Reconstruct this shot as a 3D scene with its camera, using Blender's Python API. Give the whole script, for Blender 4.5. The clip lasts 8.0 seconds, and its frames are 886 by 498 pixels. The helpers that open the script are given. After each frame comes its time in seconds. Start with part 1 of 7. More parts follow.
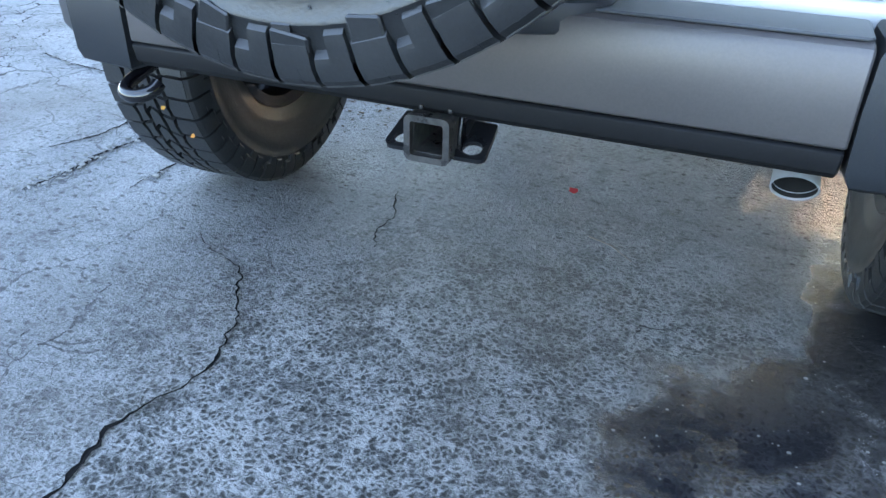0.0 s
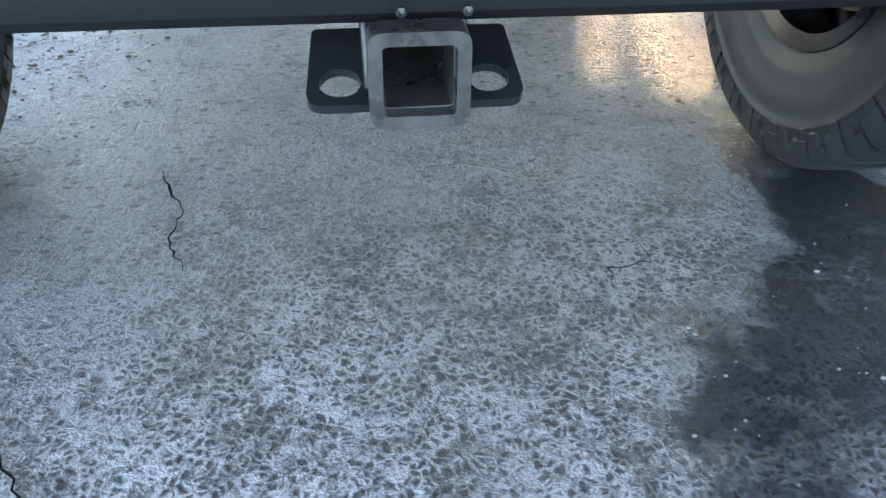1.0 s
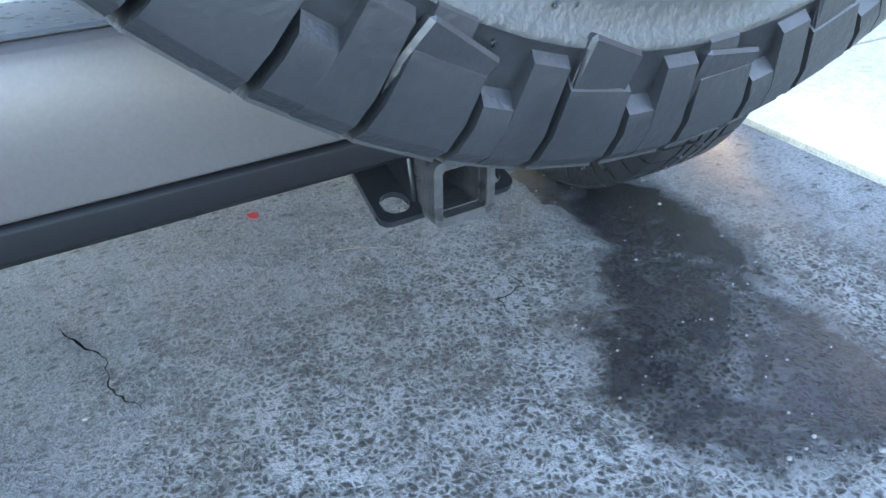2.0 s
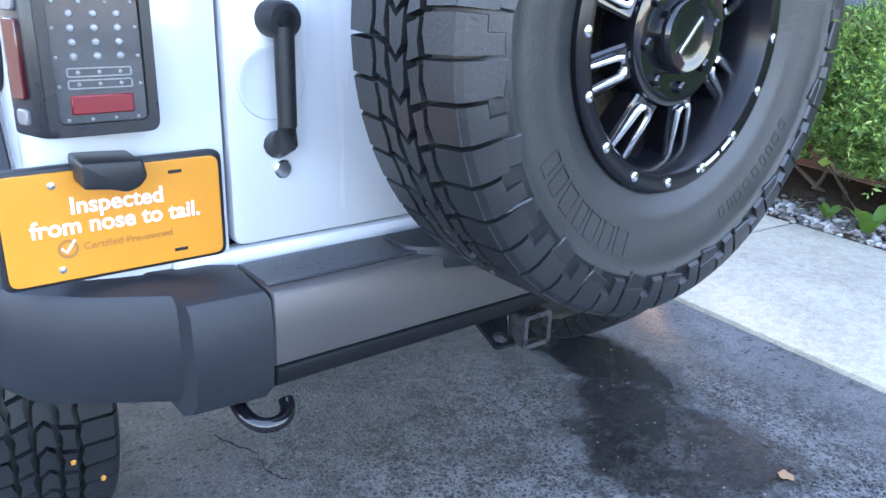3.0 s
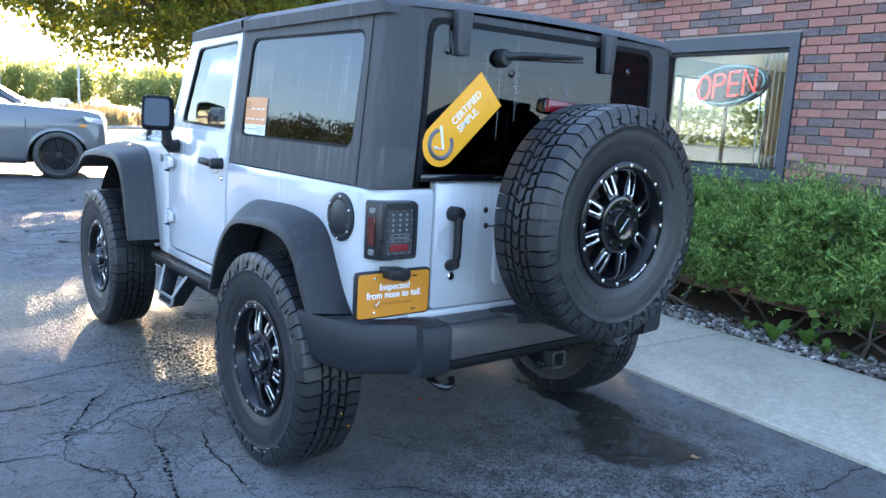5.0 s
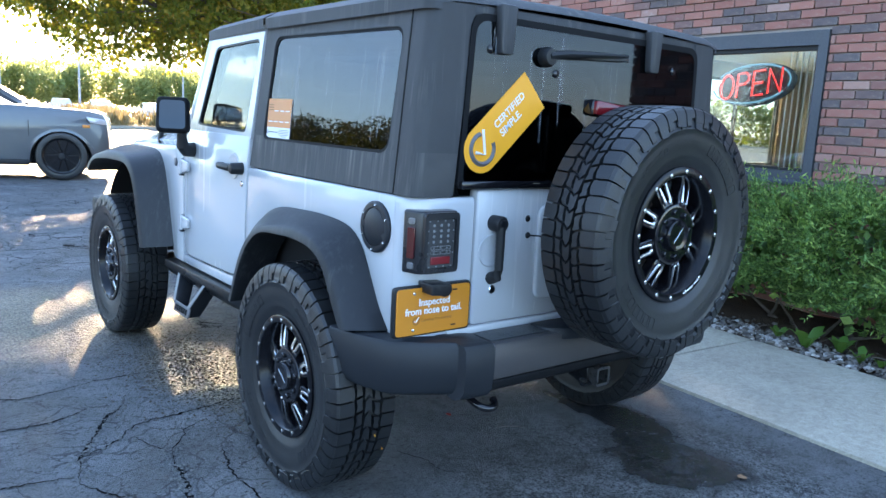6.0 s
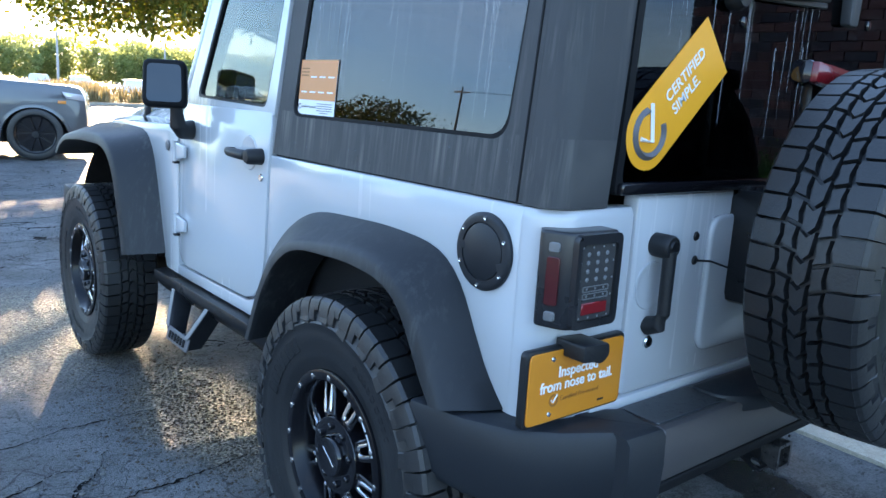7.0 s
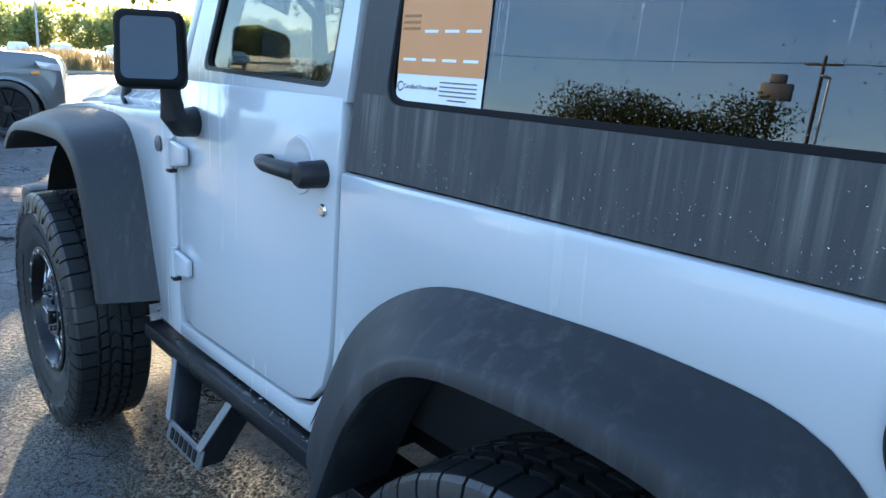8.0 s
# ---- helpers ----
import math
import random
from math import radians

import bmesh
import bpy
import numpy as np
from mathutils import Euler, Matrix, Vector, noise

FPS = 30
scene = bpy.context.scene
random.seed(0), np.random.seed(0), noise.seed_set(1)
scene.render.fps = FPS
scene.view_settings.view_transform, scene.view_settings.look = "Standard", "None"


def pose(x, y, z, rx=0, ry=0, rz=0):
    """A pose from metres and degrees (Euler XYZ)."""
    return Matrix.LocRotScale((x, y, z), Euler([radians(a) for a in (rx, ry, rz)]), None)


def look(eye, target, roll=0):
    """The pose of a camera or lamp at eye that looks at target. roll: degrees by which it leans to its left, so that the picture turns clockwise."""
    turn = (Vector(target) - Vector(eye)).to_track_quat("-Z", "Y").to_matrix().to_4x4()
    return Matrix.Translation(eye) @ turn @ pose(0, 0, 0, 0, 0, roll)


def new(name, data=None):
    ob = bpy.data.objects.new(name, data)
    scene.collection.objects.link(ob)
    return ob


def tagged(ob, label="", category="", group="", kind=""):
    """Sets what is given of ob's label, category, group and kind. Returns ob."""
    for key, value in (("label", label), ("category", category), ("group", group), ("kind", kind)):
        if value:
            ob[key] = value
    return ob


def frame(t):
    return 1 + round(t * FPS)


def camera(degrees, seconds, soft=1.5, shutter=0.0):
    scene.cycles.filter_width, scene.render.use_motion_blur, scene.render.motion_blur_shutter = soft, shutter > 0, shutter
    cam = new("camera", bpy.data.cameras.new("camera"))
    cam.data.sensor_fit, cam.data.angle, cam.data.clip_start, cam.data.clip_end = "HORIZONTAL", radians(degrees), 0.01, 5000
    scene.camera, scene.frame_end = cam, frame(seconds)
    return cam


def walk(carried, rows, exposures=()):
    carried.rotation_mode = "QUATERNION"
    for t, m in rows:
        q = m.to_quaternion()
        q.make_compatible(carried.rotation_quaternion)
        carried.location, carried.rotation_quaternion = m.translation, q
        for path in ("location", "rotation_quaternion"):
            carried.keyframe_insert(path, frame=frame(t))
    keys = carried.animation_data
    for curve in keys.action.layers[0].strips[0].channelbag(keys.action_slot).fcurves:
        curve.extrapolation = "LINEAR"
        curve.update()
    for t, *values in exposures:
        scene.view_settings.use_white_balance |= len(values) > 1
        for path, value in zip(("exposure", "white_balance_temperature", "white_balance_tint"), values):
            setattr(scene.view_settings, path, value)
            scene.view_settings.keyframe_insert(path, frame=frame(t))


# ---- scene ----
cam = camera(60.4, 8.0)
PATH = [
    (0, (0.416, -1.695, 0.927), (-0.223, -0.09, -0.081), 1.4),
    (0.5, (0.135, -1.442, 0.818), (-0.115, 0.19, -0.315), 1.1),
    (1, (-0.045, -1.228, 0.727), (0.155, 0.36, -0.475), 0.8),
    (1.2, (-0.106, -1.172, 0.702), (0.272, 0.375, -0.509), 0.6),
    (2.3, (-0.526, -1.39, 0.947), (0.462, 0.065, -0.004), -0.6),
    (2.5, (-0.653, -1.453, 1.006), (0.393, 0.012, 0.136), 0.2),
    (3, (-0.989, -1.691, 1.148), (0.165, -0.201, 0.477), 1.9),
    (3.5, (-1.293, -2.021, 1.25), (-0.048, -0.545, 0.727), 4.2),
    (4, (-1.681, -2.272, 1.322), (-0.403, -0.804, 0.863), 4.6),
    (4.5, (-1.993, -2.56, 1.379), (-0.745, -1.048, 0.986), 3.7),
    (5, (-2.212, -2.722, 1.416), (-0.984, -1.18, 1.083), 3.2),
    (5.2, (-2.286, -2.753, 1.438), (-1.069, -1.2, 1.106), 3.3),
    (6.3, (-2.144, -2.273, 1.398), (-0.908, -0.738, 1.058), 3.1),
    (6.5, (-2.088, -2.09, 1.37), (-0.844, -0.563, 1.022), 3.3),
    (7, (-1.942, -1.585, 1.378), (-0.686, -0.077, 0.993), 3.5),
    (7.5, (-1.744, -1.074, 1.378), (-0.487, 0.422, 0.95), 3.3),
    (7.8, (-1.674, -0.729, 1.36), (-0.396, 0.735, 0.891), 2.8),
    (8, (-1.569, -0.521, 1.375), (-0.307, 0.955, 0.897), 2.5),
]
walk(cam, [(t, look(eye, target, roll)) for t, eye, target, roll in PATH],
     exposures=[(0, 4.30, 7250, 14), (0.5, 4.70, 7500, 14), (1.0, 4.96, 7900, 14), (1.2, 4.98, 7850, 14), (2.3, 4.86, 7200, 14), (2.5, 4.74, 7200, 23), (3.5, 3.83, 6900, 23), (4.5, 3.38, 6750, 18), (5.2, 3.1, 6350, 14), (6.5, 2.98, 6350, 12), (8, 2.55, 6100, 9)])

# ---------------------------------------------------------------- light
SUN_AZ, SUN_EL = 17.0, 15.0
sun_dir = Vector((math.sin(radians(SUN_AZ)) * math.cos(radians(SUN_EL)), math.cos(radians(SUN_AZ)) * math.cos(radians(SUN_EL)), math.sin(radians(SUN_EL))))
world = bpy.data.worlds.new("sky")
scene.world = world
world.use_nodes = True
wn = world.node_tree.nodes
sky = wn.new("ShaderNodeTexSky")
sky.sky_type, sky.sun_disc = "NISHITA", False
sky.sun_elevation, sky.sun_rotation = radians(SUN_EL), radians(SUN_AZ)
sky.air_density, sky.dust_density, sky.ozone_density = 1.0, 0.15, 2.8
# thin high cloud over the whole sky, in loose streaks
wl = world.node_tree.links
wco = wn.new("ShaderNodeTexCoord")
wmap = wn.new("ShaderNodeMapping")
wmap.inputs["Scale"].default_value, wmap.inputs["Rotation"].default_value = (1.0, 2.6, 6.5), (0.1, 0.2, 0.7)
wl.new(wco.outputs["Generated"], wmap.inputs["Vector"])
cirrus = wn.new("ShaderNodeTexNoise")
cirrus.inputs["Scale"].default_value, cirrus.inputs["Detail"].default_value, cirrus.inputs["Roughness"].default_value = 1.6, 6.0, 0.6
wl.new(wmap.outputs["Vector"], cirrus.inputs["Vector"])
veil = wn.new("ShaderNodeValToRGB")
veil.color_ramp.elements[0].position, veil.color_ramp.elements[0].color = 0.36, (0.17, 0.40, 0.84, 1)
veil.color_ramp.elements[1].position, veil.color_ramp.elements[1].color = 0.70, (0.74, 0.89, 1.06, 1)
wl.new(cirrus.outputs["Fac"], veil.inputs["Fac"])
veiled = wn.new("ShaderNodeMix")
veiled.data_type, veiled.blend_type = "RGBA", "ADD"
veiled.inputs[0].default_value = 1.0
gain = wn.new("ShaderNodeVectorMath")
gain.operation = "SCALE"
gain.inputs["Scale"].default_value = 3.2
wl.new(veil.outputs["Color"], gain.inputs[0])
wl.new(sky.outputs["Color"], veiled.inputs[6])
wl.new(gain.outputs["Vector"], veiled.inputs[7])
wl.new(veiled.outputs[2], wn["Background"].inputs["Color"])
wn["Background"].inputs["Strength"].default_value = 0.066
sun = new("sun", bpy.data.lights.new("sun", "SUN"))
sun.data.energy, sun.data.angle, sun.data.color = 5.0, radians(0.6), (1.0, 0.72, 0.42)
sun.matrix_world = look(sun_dir * 60, (0, 0, 0))

# ---------------------------------------------------------------- helpers


def part(name, bm, material, parent=None, label="", angle=38, m=None):
    """Links a bmesh as one mesh object under a thing or a part."""
    me = bpy.data.meshes.new(name)
    bm.to_mesh(me)
    bm.free()
    for mt in (material if isinstance(material, (list, tuple)) else [material]):
        me.materials.append(mt)
    me.polygons.foreach_set("use_smooth", [True] * len(me.polygons))
    me.set_sharp_from_angle(angle=radians(angle))
    ob = new(name, me)
    ob.parent = parent
    if m is not None:
        ob.matrix_local = m
    if label:
        ob["label"] = label
    return ob


def thing(name, label, category, m=None, group="", kind=""):
    ob = new(name)
    ob.empty_display_size = 0.1
    if m is not None:
        ob.matrix_world = m
    return tagged(ob, label, category, group, kind)


def box(cx, cy, cz, sx, sy, sz, bevel=0.0, seg=2, bm=None, m=None):
    b = bmesh.new()
    bmesh.ops.create_cube(b, size=1.0)
    for v in b.verts:
        v.co = Vector((v.co.x * sx, v.co.y * sy, v.co.z * sz))
    if bevel > 0:
        bmesh.ops.bevel(b, geom=b.edges[:], offset=bevel, segments=seg, affect="EDGES", profile=0.5)
    mm = Matrix.Translation((cx, cy, cz))
    if m is not None:
        mm = mm @ m
    b.transform(mm)
    return join(bm, b)


def join(bm, b):
    if bm is None:
        return b
    me = bpy.data.meshes.new("tmp")
    b.to_mesh(me)
    b.free()
    bm.from_mesh(me)
    bpy.data.meshes.remove(me)
    return bm


def round_poly(corners, r, n=4):
    """A polygon with its corners rounded; r is one radius or one for each corner."""
    out, k = [], len(corners)
    for i, c in enumerate(corners):
        rr = r[i] if isinstance(r, (list, tuple)) else r
        c, p, q = Vector(c), Vector(corners[i - 1]), Vector(corners[(i + 1) % k])
        if rr <= 0:
            out += [c.copy() for _ in range(n + 1)]
            continue
        d1, d2 = (p - c), (q - c)
        a = c + d1.normalized() * min(rr, d1.length * 0.49)
        b = c + d2.normalized() * min(rr, d2.length * 0.49)
        for j in range(n + 1):
            t = j / n
            out.append(a * (1 - t) ** 2 + c * 2 * t * (1 - t) + b * t * t)
    return out


AX = {"x": lambda u, v, w: Vector((w, u, v)), "y": lambda u, v, w: Vector((u, w, v)), "z": lambda u, v, w: Vector((u, v, w))}


def prism(pts, axis, a, b, bevel=0.0, seg=2, bm=None):
    """A polygon drawn in the plane across an axis, and drawn out from a to b along it."""
    bb = bmesh.new()
    f = AX[axis]
    lo = [bb.verts.new(f(p[0], p[1], a)) for p in pts]
    hi = [bb.verts.new(f(p[0], p[1], b)) for p in pts]
    n = len(pts)
    bb.faces.new(lo)
    bb.faces.new(hi)
    for i in range(n):
        bb.faces.new((lo[i], lo[(i + 1) % n], hi[(i + 1) % n], hi[i]))
    bmesh.ops.recalc_face_normals(bb, faces=bb.faces[:])
    if bevel > 0:
        caps = [e for e in bb.edges if len(e.link_faces) == 2 and e.calc_face_angle(0) > 0.9]
        bmesh.ops.bevel(bb, geom=caps, offset=bevel, segments=seg, affect="EDGES", profile=0.5, clamp_overlap=True)
    return join(bm, bb)


def ring(outer, inner, axis, a, b, bm=None):
    """A frame between two outlines of equal count, from a to b along the axis."""
    bb = bmesh.new()
    f, n = AX[axis], len(outer)
    o0, o1 = [bb.verts.new(f(p[0], p[1], a)) for p in outer], [bb.verts.new(f(p[0], p[1], b)) for p in outer]
    i0, i1 = [bb.verts.new(f(p[0], p[1], a)) for p in inner], [bb.verts.new(f(p[0], p[1], b)) for p in inner]
    for k in range(n):
        j = (k + 1) % n
        for q in ((o0[k], o0[j], i0[j], i0[k]), (o1[k], i1[k], i1[j], o1[j]), (o0[k], o1[k], o1[j], o0[j]), (i0[k], i0[j], i1[j], i1[k])):
            if len({v.co.to_tuple(5) for v in q}) > 2:
                bb.faces.new(q)
    bmesh.ops.remove_doubles(bb, verts=bb.verts[:], dist=1e-5)
    bmesh.ops.recalc_face_normals(bb, faces=bb.faces[:])
    return join(bm, bb)


def loft(rows, closed=False, bm=None, caps=False):
    """A skin over rows of points of equal count; closed: the rows are rings."""
    bb = bmesh.new()
    vs = [[bb.verts.new(p) for p in r] for r in rows]
    n = len(rows[0])
    for a, b in zip(vs, vs[1:]):
        for k in range(n if closed else n - 1):
            j = (k + 1) % n
            bb.faces.new((a[k], a[j], b[j], b[k]))
    if caps and closed:
        bb.faces.new(vs[0][::-1])
        bb.faces.new(vs[-1])
    bmesh.ops.recalc_face_normals(bb, faces=bb.faces[:])
    return join(bm, bb)


def thick(bm, d):
    bmesh.ops.recalc_face_normals(bm, faces=bm.faces[:])
    bmesh.ops.solidify(bm, geom=bm.faces[:], thickness=d)
    bmesh.ops.recalc_face_normals(bm, faces=bm.faces[:])
    return bm


def lathe(profile, n=48, bm=None, m=None, cap=False):
    """A profile of (radius, height) turned round z."""
    rows = []
    for r, h in profile:
        rows.append([Vector((r * math.cos(2 * math.pi * k / n), r * math.sin(2 * math.pi * k / n), h)) for k in range(n)])
    b = loft(rows, closed=True, caps=cap)
    if m is not None:
        b.transform(m)
    return join(bm, b)


def tube(points, r, n=8, bm=None):
    pts = [Vector(p) for p in points]
    rows, up = [], Vector((0, 0, 1))
    for i, p in enumerate(pts):
        d = (pts[min(i + 1, len(pts) - 1)] - pts[max(i - 1, 0)]).normalized()
        ref = up if abs(d.z) < 0.95 else Vector((1, 0, 0))
        u = d.cross(ref).normalized()
        w = u.cross(d)
        rr = r[i] if isinstance(r, (list, tuple)) else r
        rows.append([p + (u * math.cos(2 * math.pi * k / n) + w * math.sin(2 * math.pi * k / n)) * rr for k in range(n)])
    return loft(rows, closed=True, bm=bm, caps=True)


def bend(bm, fn):
    for v in bm.verts:
        v.co = fn(v.co)
    return bm


def lettering(name, text, size, material, parent, m, depth=0.0015, align="CENTER", bold=0.0):
    cu = bpy.data.curves.new(name, "FONT")
    cu.body, cu.size, cu.align_x, cu.align_y, cu.extrude, cu.offset = text, size, align, "CENTER", depth, bold
    tmp = new(name, cu)
    dg = bpy.context.evaluated_depsgraph_get()
    me = bpy.data.meshes.new_from_object(tmp.evaluated_get(dg))
    bpy.data.objects.remove(tmp)
    bpy.data.curves.remove(cu)
    me.name = name
    me.materials.clear()
    me.materials.append(material)
    ob = new(name, me)
    ob.parent = parent
    ob.matrix_local = m
    return ob


# ---------------------------------------------------------------- materials


class Nodes:
    """A short way to write node trees."""

    def __init__(self, name):
        self.mat = bpy.data.materials.new(name)
        self.mat.use_nodes = True
        self.t = self.mat.node_tree
        self.bsdf = self.t.nodes["Principled BSDF"]
        self.out = self.t.nodes["Material Output"]

    def add(self, kind, **values):
        n = self.t.nodes.new(kind)
        for k, v in values.items():
            if k in n.inputs.keys():
                self.set(n, k, v)
        return n

    def set(self, n, key, v):
        if isinstance(v, bpy.types.NodeSocket):
            self.t.links.new(v, n.inputs[key])
        else:
            n.inputs[key].default_value = v

    def coords(self, obj=True):
        return self.t.nodes.new("ShaderNodeTexCoord").outputs["Object" if obj else "Generated"]

    def scaled(self, vec, s):
        n = self.t.nodes.new("ShaderNodeMapping")
        self.t.links.new(vec, n.inputs["Vector"])
        n.inputs["Scale"].default_value = s if isinstance(s, (tuple, list)) else (s, s, s)
        return n.outputs["Vector"]

    def noise(self, vec, scale, detail=4, rough=0.55, distort=0.0):
        n = self.add("ShaderNodeTexNoise", Vector=vec, Scale=scale, Detail=detail, Roughness=rough, Distortion=distort)
        return n.outputs["Fac"]

    def voronoi(self, vec, scale, feature="F1", out="Distance", rand=1.0):
        n = self.t.nodes.new("ShaderNodeTexVoronoi")
        n.feature = feature
        self.set(n, "Vector", vec)
        self.set(n, "Scale", scale)
        self.set(n, "Randomness", rand)
        return n.outputs[out]

    def ramp(self, fac, stops):
        n = self.t.nodes.new("ShaderNodeValToRGB")
        self.t.links.new(fac, n.inputs["Fac"])
        e = n.color_ramp.elements
        while len(e) < len(stops):
            e.new(0.5)
        for el, (p, c) in zip(e, stops):
            el.position = p
            el.color = (*c, 1) if isinstance(c, (tuple, list)) else (c, c, c, 1)
        return n.outputs["Color"]

    def mix(self, fac, a, b, blend="MIX"):
        n = self.t.nodes.new("ShaderNodeMix")
        n.data_type, n.blend_type = "RGBA", blend
        for sock, v in ((n.inputs[0], fac), (n.inputs[6], a), (n.inputs[7], b)):
            if isinstance(v, bpy.types.NodeSocket):
                self.t.links.new(v, sock)
            else:
                sock.default_value = (*v, 1) if isinstance(v, (tuple, list)) and len(v) == 3 else v
        return n.outputs[2]

    def math(self, op, a, b=0.0, c=0.0, clamp=False):
        n = self.t.nodes.new("ShaderNodeMath")
        n.operation, n.use_clamp = op, clamp
        for i, v in enumerate((a, b, c)):
            if isinstance(v, bpy.types.NodeSocket):
                self.t.links.new(v, n.inputs[i])
            else:
                n.inputs[i].default_value = v
        return n.outputs[0]

    def bump(self, height, strength=0.3, dist=0.01, normal=None):
        n = self.t.nodes.new("ShaderNodeBump")
        self.t.links.new(height, n.inputs["Height"])
        n.inputs["Strength"].default_value, n.inputs["Distance"].default_value = strength, dist
        if normal is not None:
            self.t.links.new(normal, n.inputs["Normal"])
        self.t.links.new(n.outputs["Normal"], self.bsdf.inputs["Normal"])
        return n.outputs["Normal"]

    def base(self, color, rough, metal=0.0, spec=0.5):
        for key, v in (("Base Color", color), ("Roughness", rough), ("Metallic", metal), ("Specular IOR Level", spec)):
            if key == "Base Color" and not isinstance(v, bpy.types.NodeSocket):
                v = (*v, 1)
            self.set(self.bsdf, key, v)
        return self.mat


def grained(name, a, b, rough=0.5, metal=0.0, scale=30.0, bump=0.1, dist=0.002, spec=0.5, var=3.0, stretch=(1, 1, 1), rvar=0.12, coat=0.0):
    """A surface with colour and gloss that vary at two scales, and a fine relief."""
    k = Nodes(name)
    co = k.scaled(k.coords(), stretch)
    big, fine = k.noise(co, var, 5), k.noise(co, scale, 4)
    f = k.math("MULTIPLY_ADD", fine, 0.5, k.math("MULTIPLY", big, 0.5))
    f = k.math("MULTIPLY_ADD", k.math("SUBTRACT", f, 0.5), 2.2, 0.5, clamp=True)
    col = k.mix(f, a, b)
    k.base(col, k.math("MULTIPLY_ADD", big, rvar * 2, rough - rvar), metal, spec)
    if coat:
        k.set(k.bsdf, "Coat Weight", coat)
        k.set(k.bsdf, "Coat Roughness", 0.04)
    if bump:
        k.bump(fine, bump, dist)
    return k.mat


def asphalt_material():
    k = Nodes("asphalt")
    co = k.coords()
    big = k.noise(co, 0.35, 4, 0.6)
    mid = k.noise(co, 2.2, 5, 0.6)
    # pale, worn crust broken into small dark cells
    warp = k.add("ShaderNodeVectorMath")
    warp.operation = "MULTIPLY_ADD"
    nz = k.add("ShaderNodeTexNoise", Vector=co, Scale=28.0, Detail=2.0)
    k.t.links.new(nz.outputs["Color"], warp.inputs[0])
    warp.inputs[1].default_value = (0.025, 0.025, 0.0)
    k.t.links.new(co, warp.inputs[2])
    net = k.ramp(k.voronoi(warp.outputs[0], 78.0, "DISTANCE_TO_EDGE"), [(0.0, 1.0), (0.16, 0.72), (0.30, 0.0)])
    net2 = k.ramp(k.voronoi(warp.outputs[0], 165.0, "DISTANCE_TO_EDGE"), [(0.0, 1.0), (0.16, 0.5), (0.36, 0.0)])
    grit = k.noise(co, 240.0, 3, 0.7)
    patch = k.noise(co, 7.0, 5, 0.62, 0.6)
    flake = k.noise(co, 46.0, 5, 0.68, 0.8)
    crust = k.math("MULTIPLY_ADD", net, 0.50, k.math("MULTIPLY", net2, 0.16))
    crust = k.math("ADD", crust, k.math("MULTIPLY_ADD", k.math("SUBTRACT", flake, 0.5), 1.6, 0.14))
    crust = k.math("ADD", crust, k.math("MULTIPLY", k.math("SUBTRACT", patch, 0.5), 1.1))
    crust = k.math("ADD", crust, k.math("MULTIPLY", k.math("SUBTRACT", grit, 0.5), 0.5))
    col = k.ramp(crust, [(0.20, (0.007, 0.009, 0.010)), (0.40, (0.042, 0.045, 0.047)), (0.58, (0.105, 0.110, 0.113)), (0.86, (0.285, 0.292, 0.295))])
    smooth = k.ramp(k.math("MULTIPLY_ADD", grit, 0.6, k.math("MULTIPLY", mid, 0.4)), [(0.36, (0.042, 0.046, 0.050)), (0.5, (0.155, 0.164, 0.172)), (0.66, (0.33, 0.34, 0.345))])
    coarse = k.noise(co, 95.0, 4, 0.72)
    smooth = k.mix(k.ramp(coarse, [(0.36, 0.75), (0.48, 0.0)]), smooth, (0.024, 0.025, 0.028))
    smooth = k.mix(k.ramp(coarse, [(0.55, 0.0), (0.70, 0.45)]), smooth, (0.33, 0.34, 0.35))
    blot = k.noise(co, 19.0, 5, 0.7, 0.7)
    smooth = k.mix(k.ramp(blot, [(0.34, 0.55), (0.48, 0.0)]), smooth, (0.030, 0.032, 0.035))
    smooth = k.mix(k.ramp(blot, [(0.56, 0.0), (0.72, 0.4)]), smooth, (0.24, 0.25, 0.26))
    # short dark pits in the closed surface
    pit = k.voronoi(k.scaled(co, (0.75, 1.25, 1.0)), 34.0)
    pit = k.math("MULTIPLY", k.ramp(pit, [(0.14, 1.0), (0.30, 0.0)]), k.ramp(k.noise(co, 13.0, 4, 0.6), [(0.38, 0.0), (0.50, 1.0)]))
    smooth = k.mix(k.math("MULTIPLY", pit, 0.85), smooth, (0.016, 0.016, 0.018))
    sep = k.add("ShaderNodeSeparateXYZ")
    k.t.links.new(co, sep.inputs[0])
    X, Y = sep.outputs[0], sep.outputs[1]
    # the crumbled surface lies under and behind the parked vehicle; further off the surface is closed and cracked

    def blob(cx, cy, rx, ry, soft, wob=0.5):
        dx, dy = k.math("DIVIDE", k.math("SUBTRACT", X, cx), rx), k.math("DIVIDE", k.math("SUBTRACT", Y, cy), ry)
        d = k.math("SQRT", k.math("ADD", k.math("MULTIPLY", dx, dx), k.math("MULTIPLY", dy, dy)))
        d = k.math("ADD", d, k.math("MULTIPLY", k.math("SUBTRACT", mid, 0.5), wob))
        d = k.math("ADD", d, k.math("MULTIPLY", k.math("SUBTRACT", patch, 0.5), wob))
        return k.math("SUBTRACT", 1.0, k.math("DIVIDE", k.math("SUBTRACT", d, 1.0 - soft), 2 * soft), clamp=True)

    broken = blob(0.24, -0.86, 0.88, 0.84, 0.22, 0.65)
    col = k.mix(broken, smooth, col)
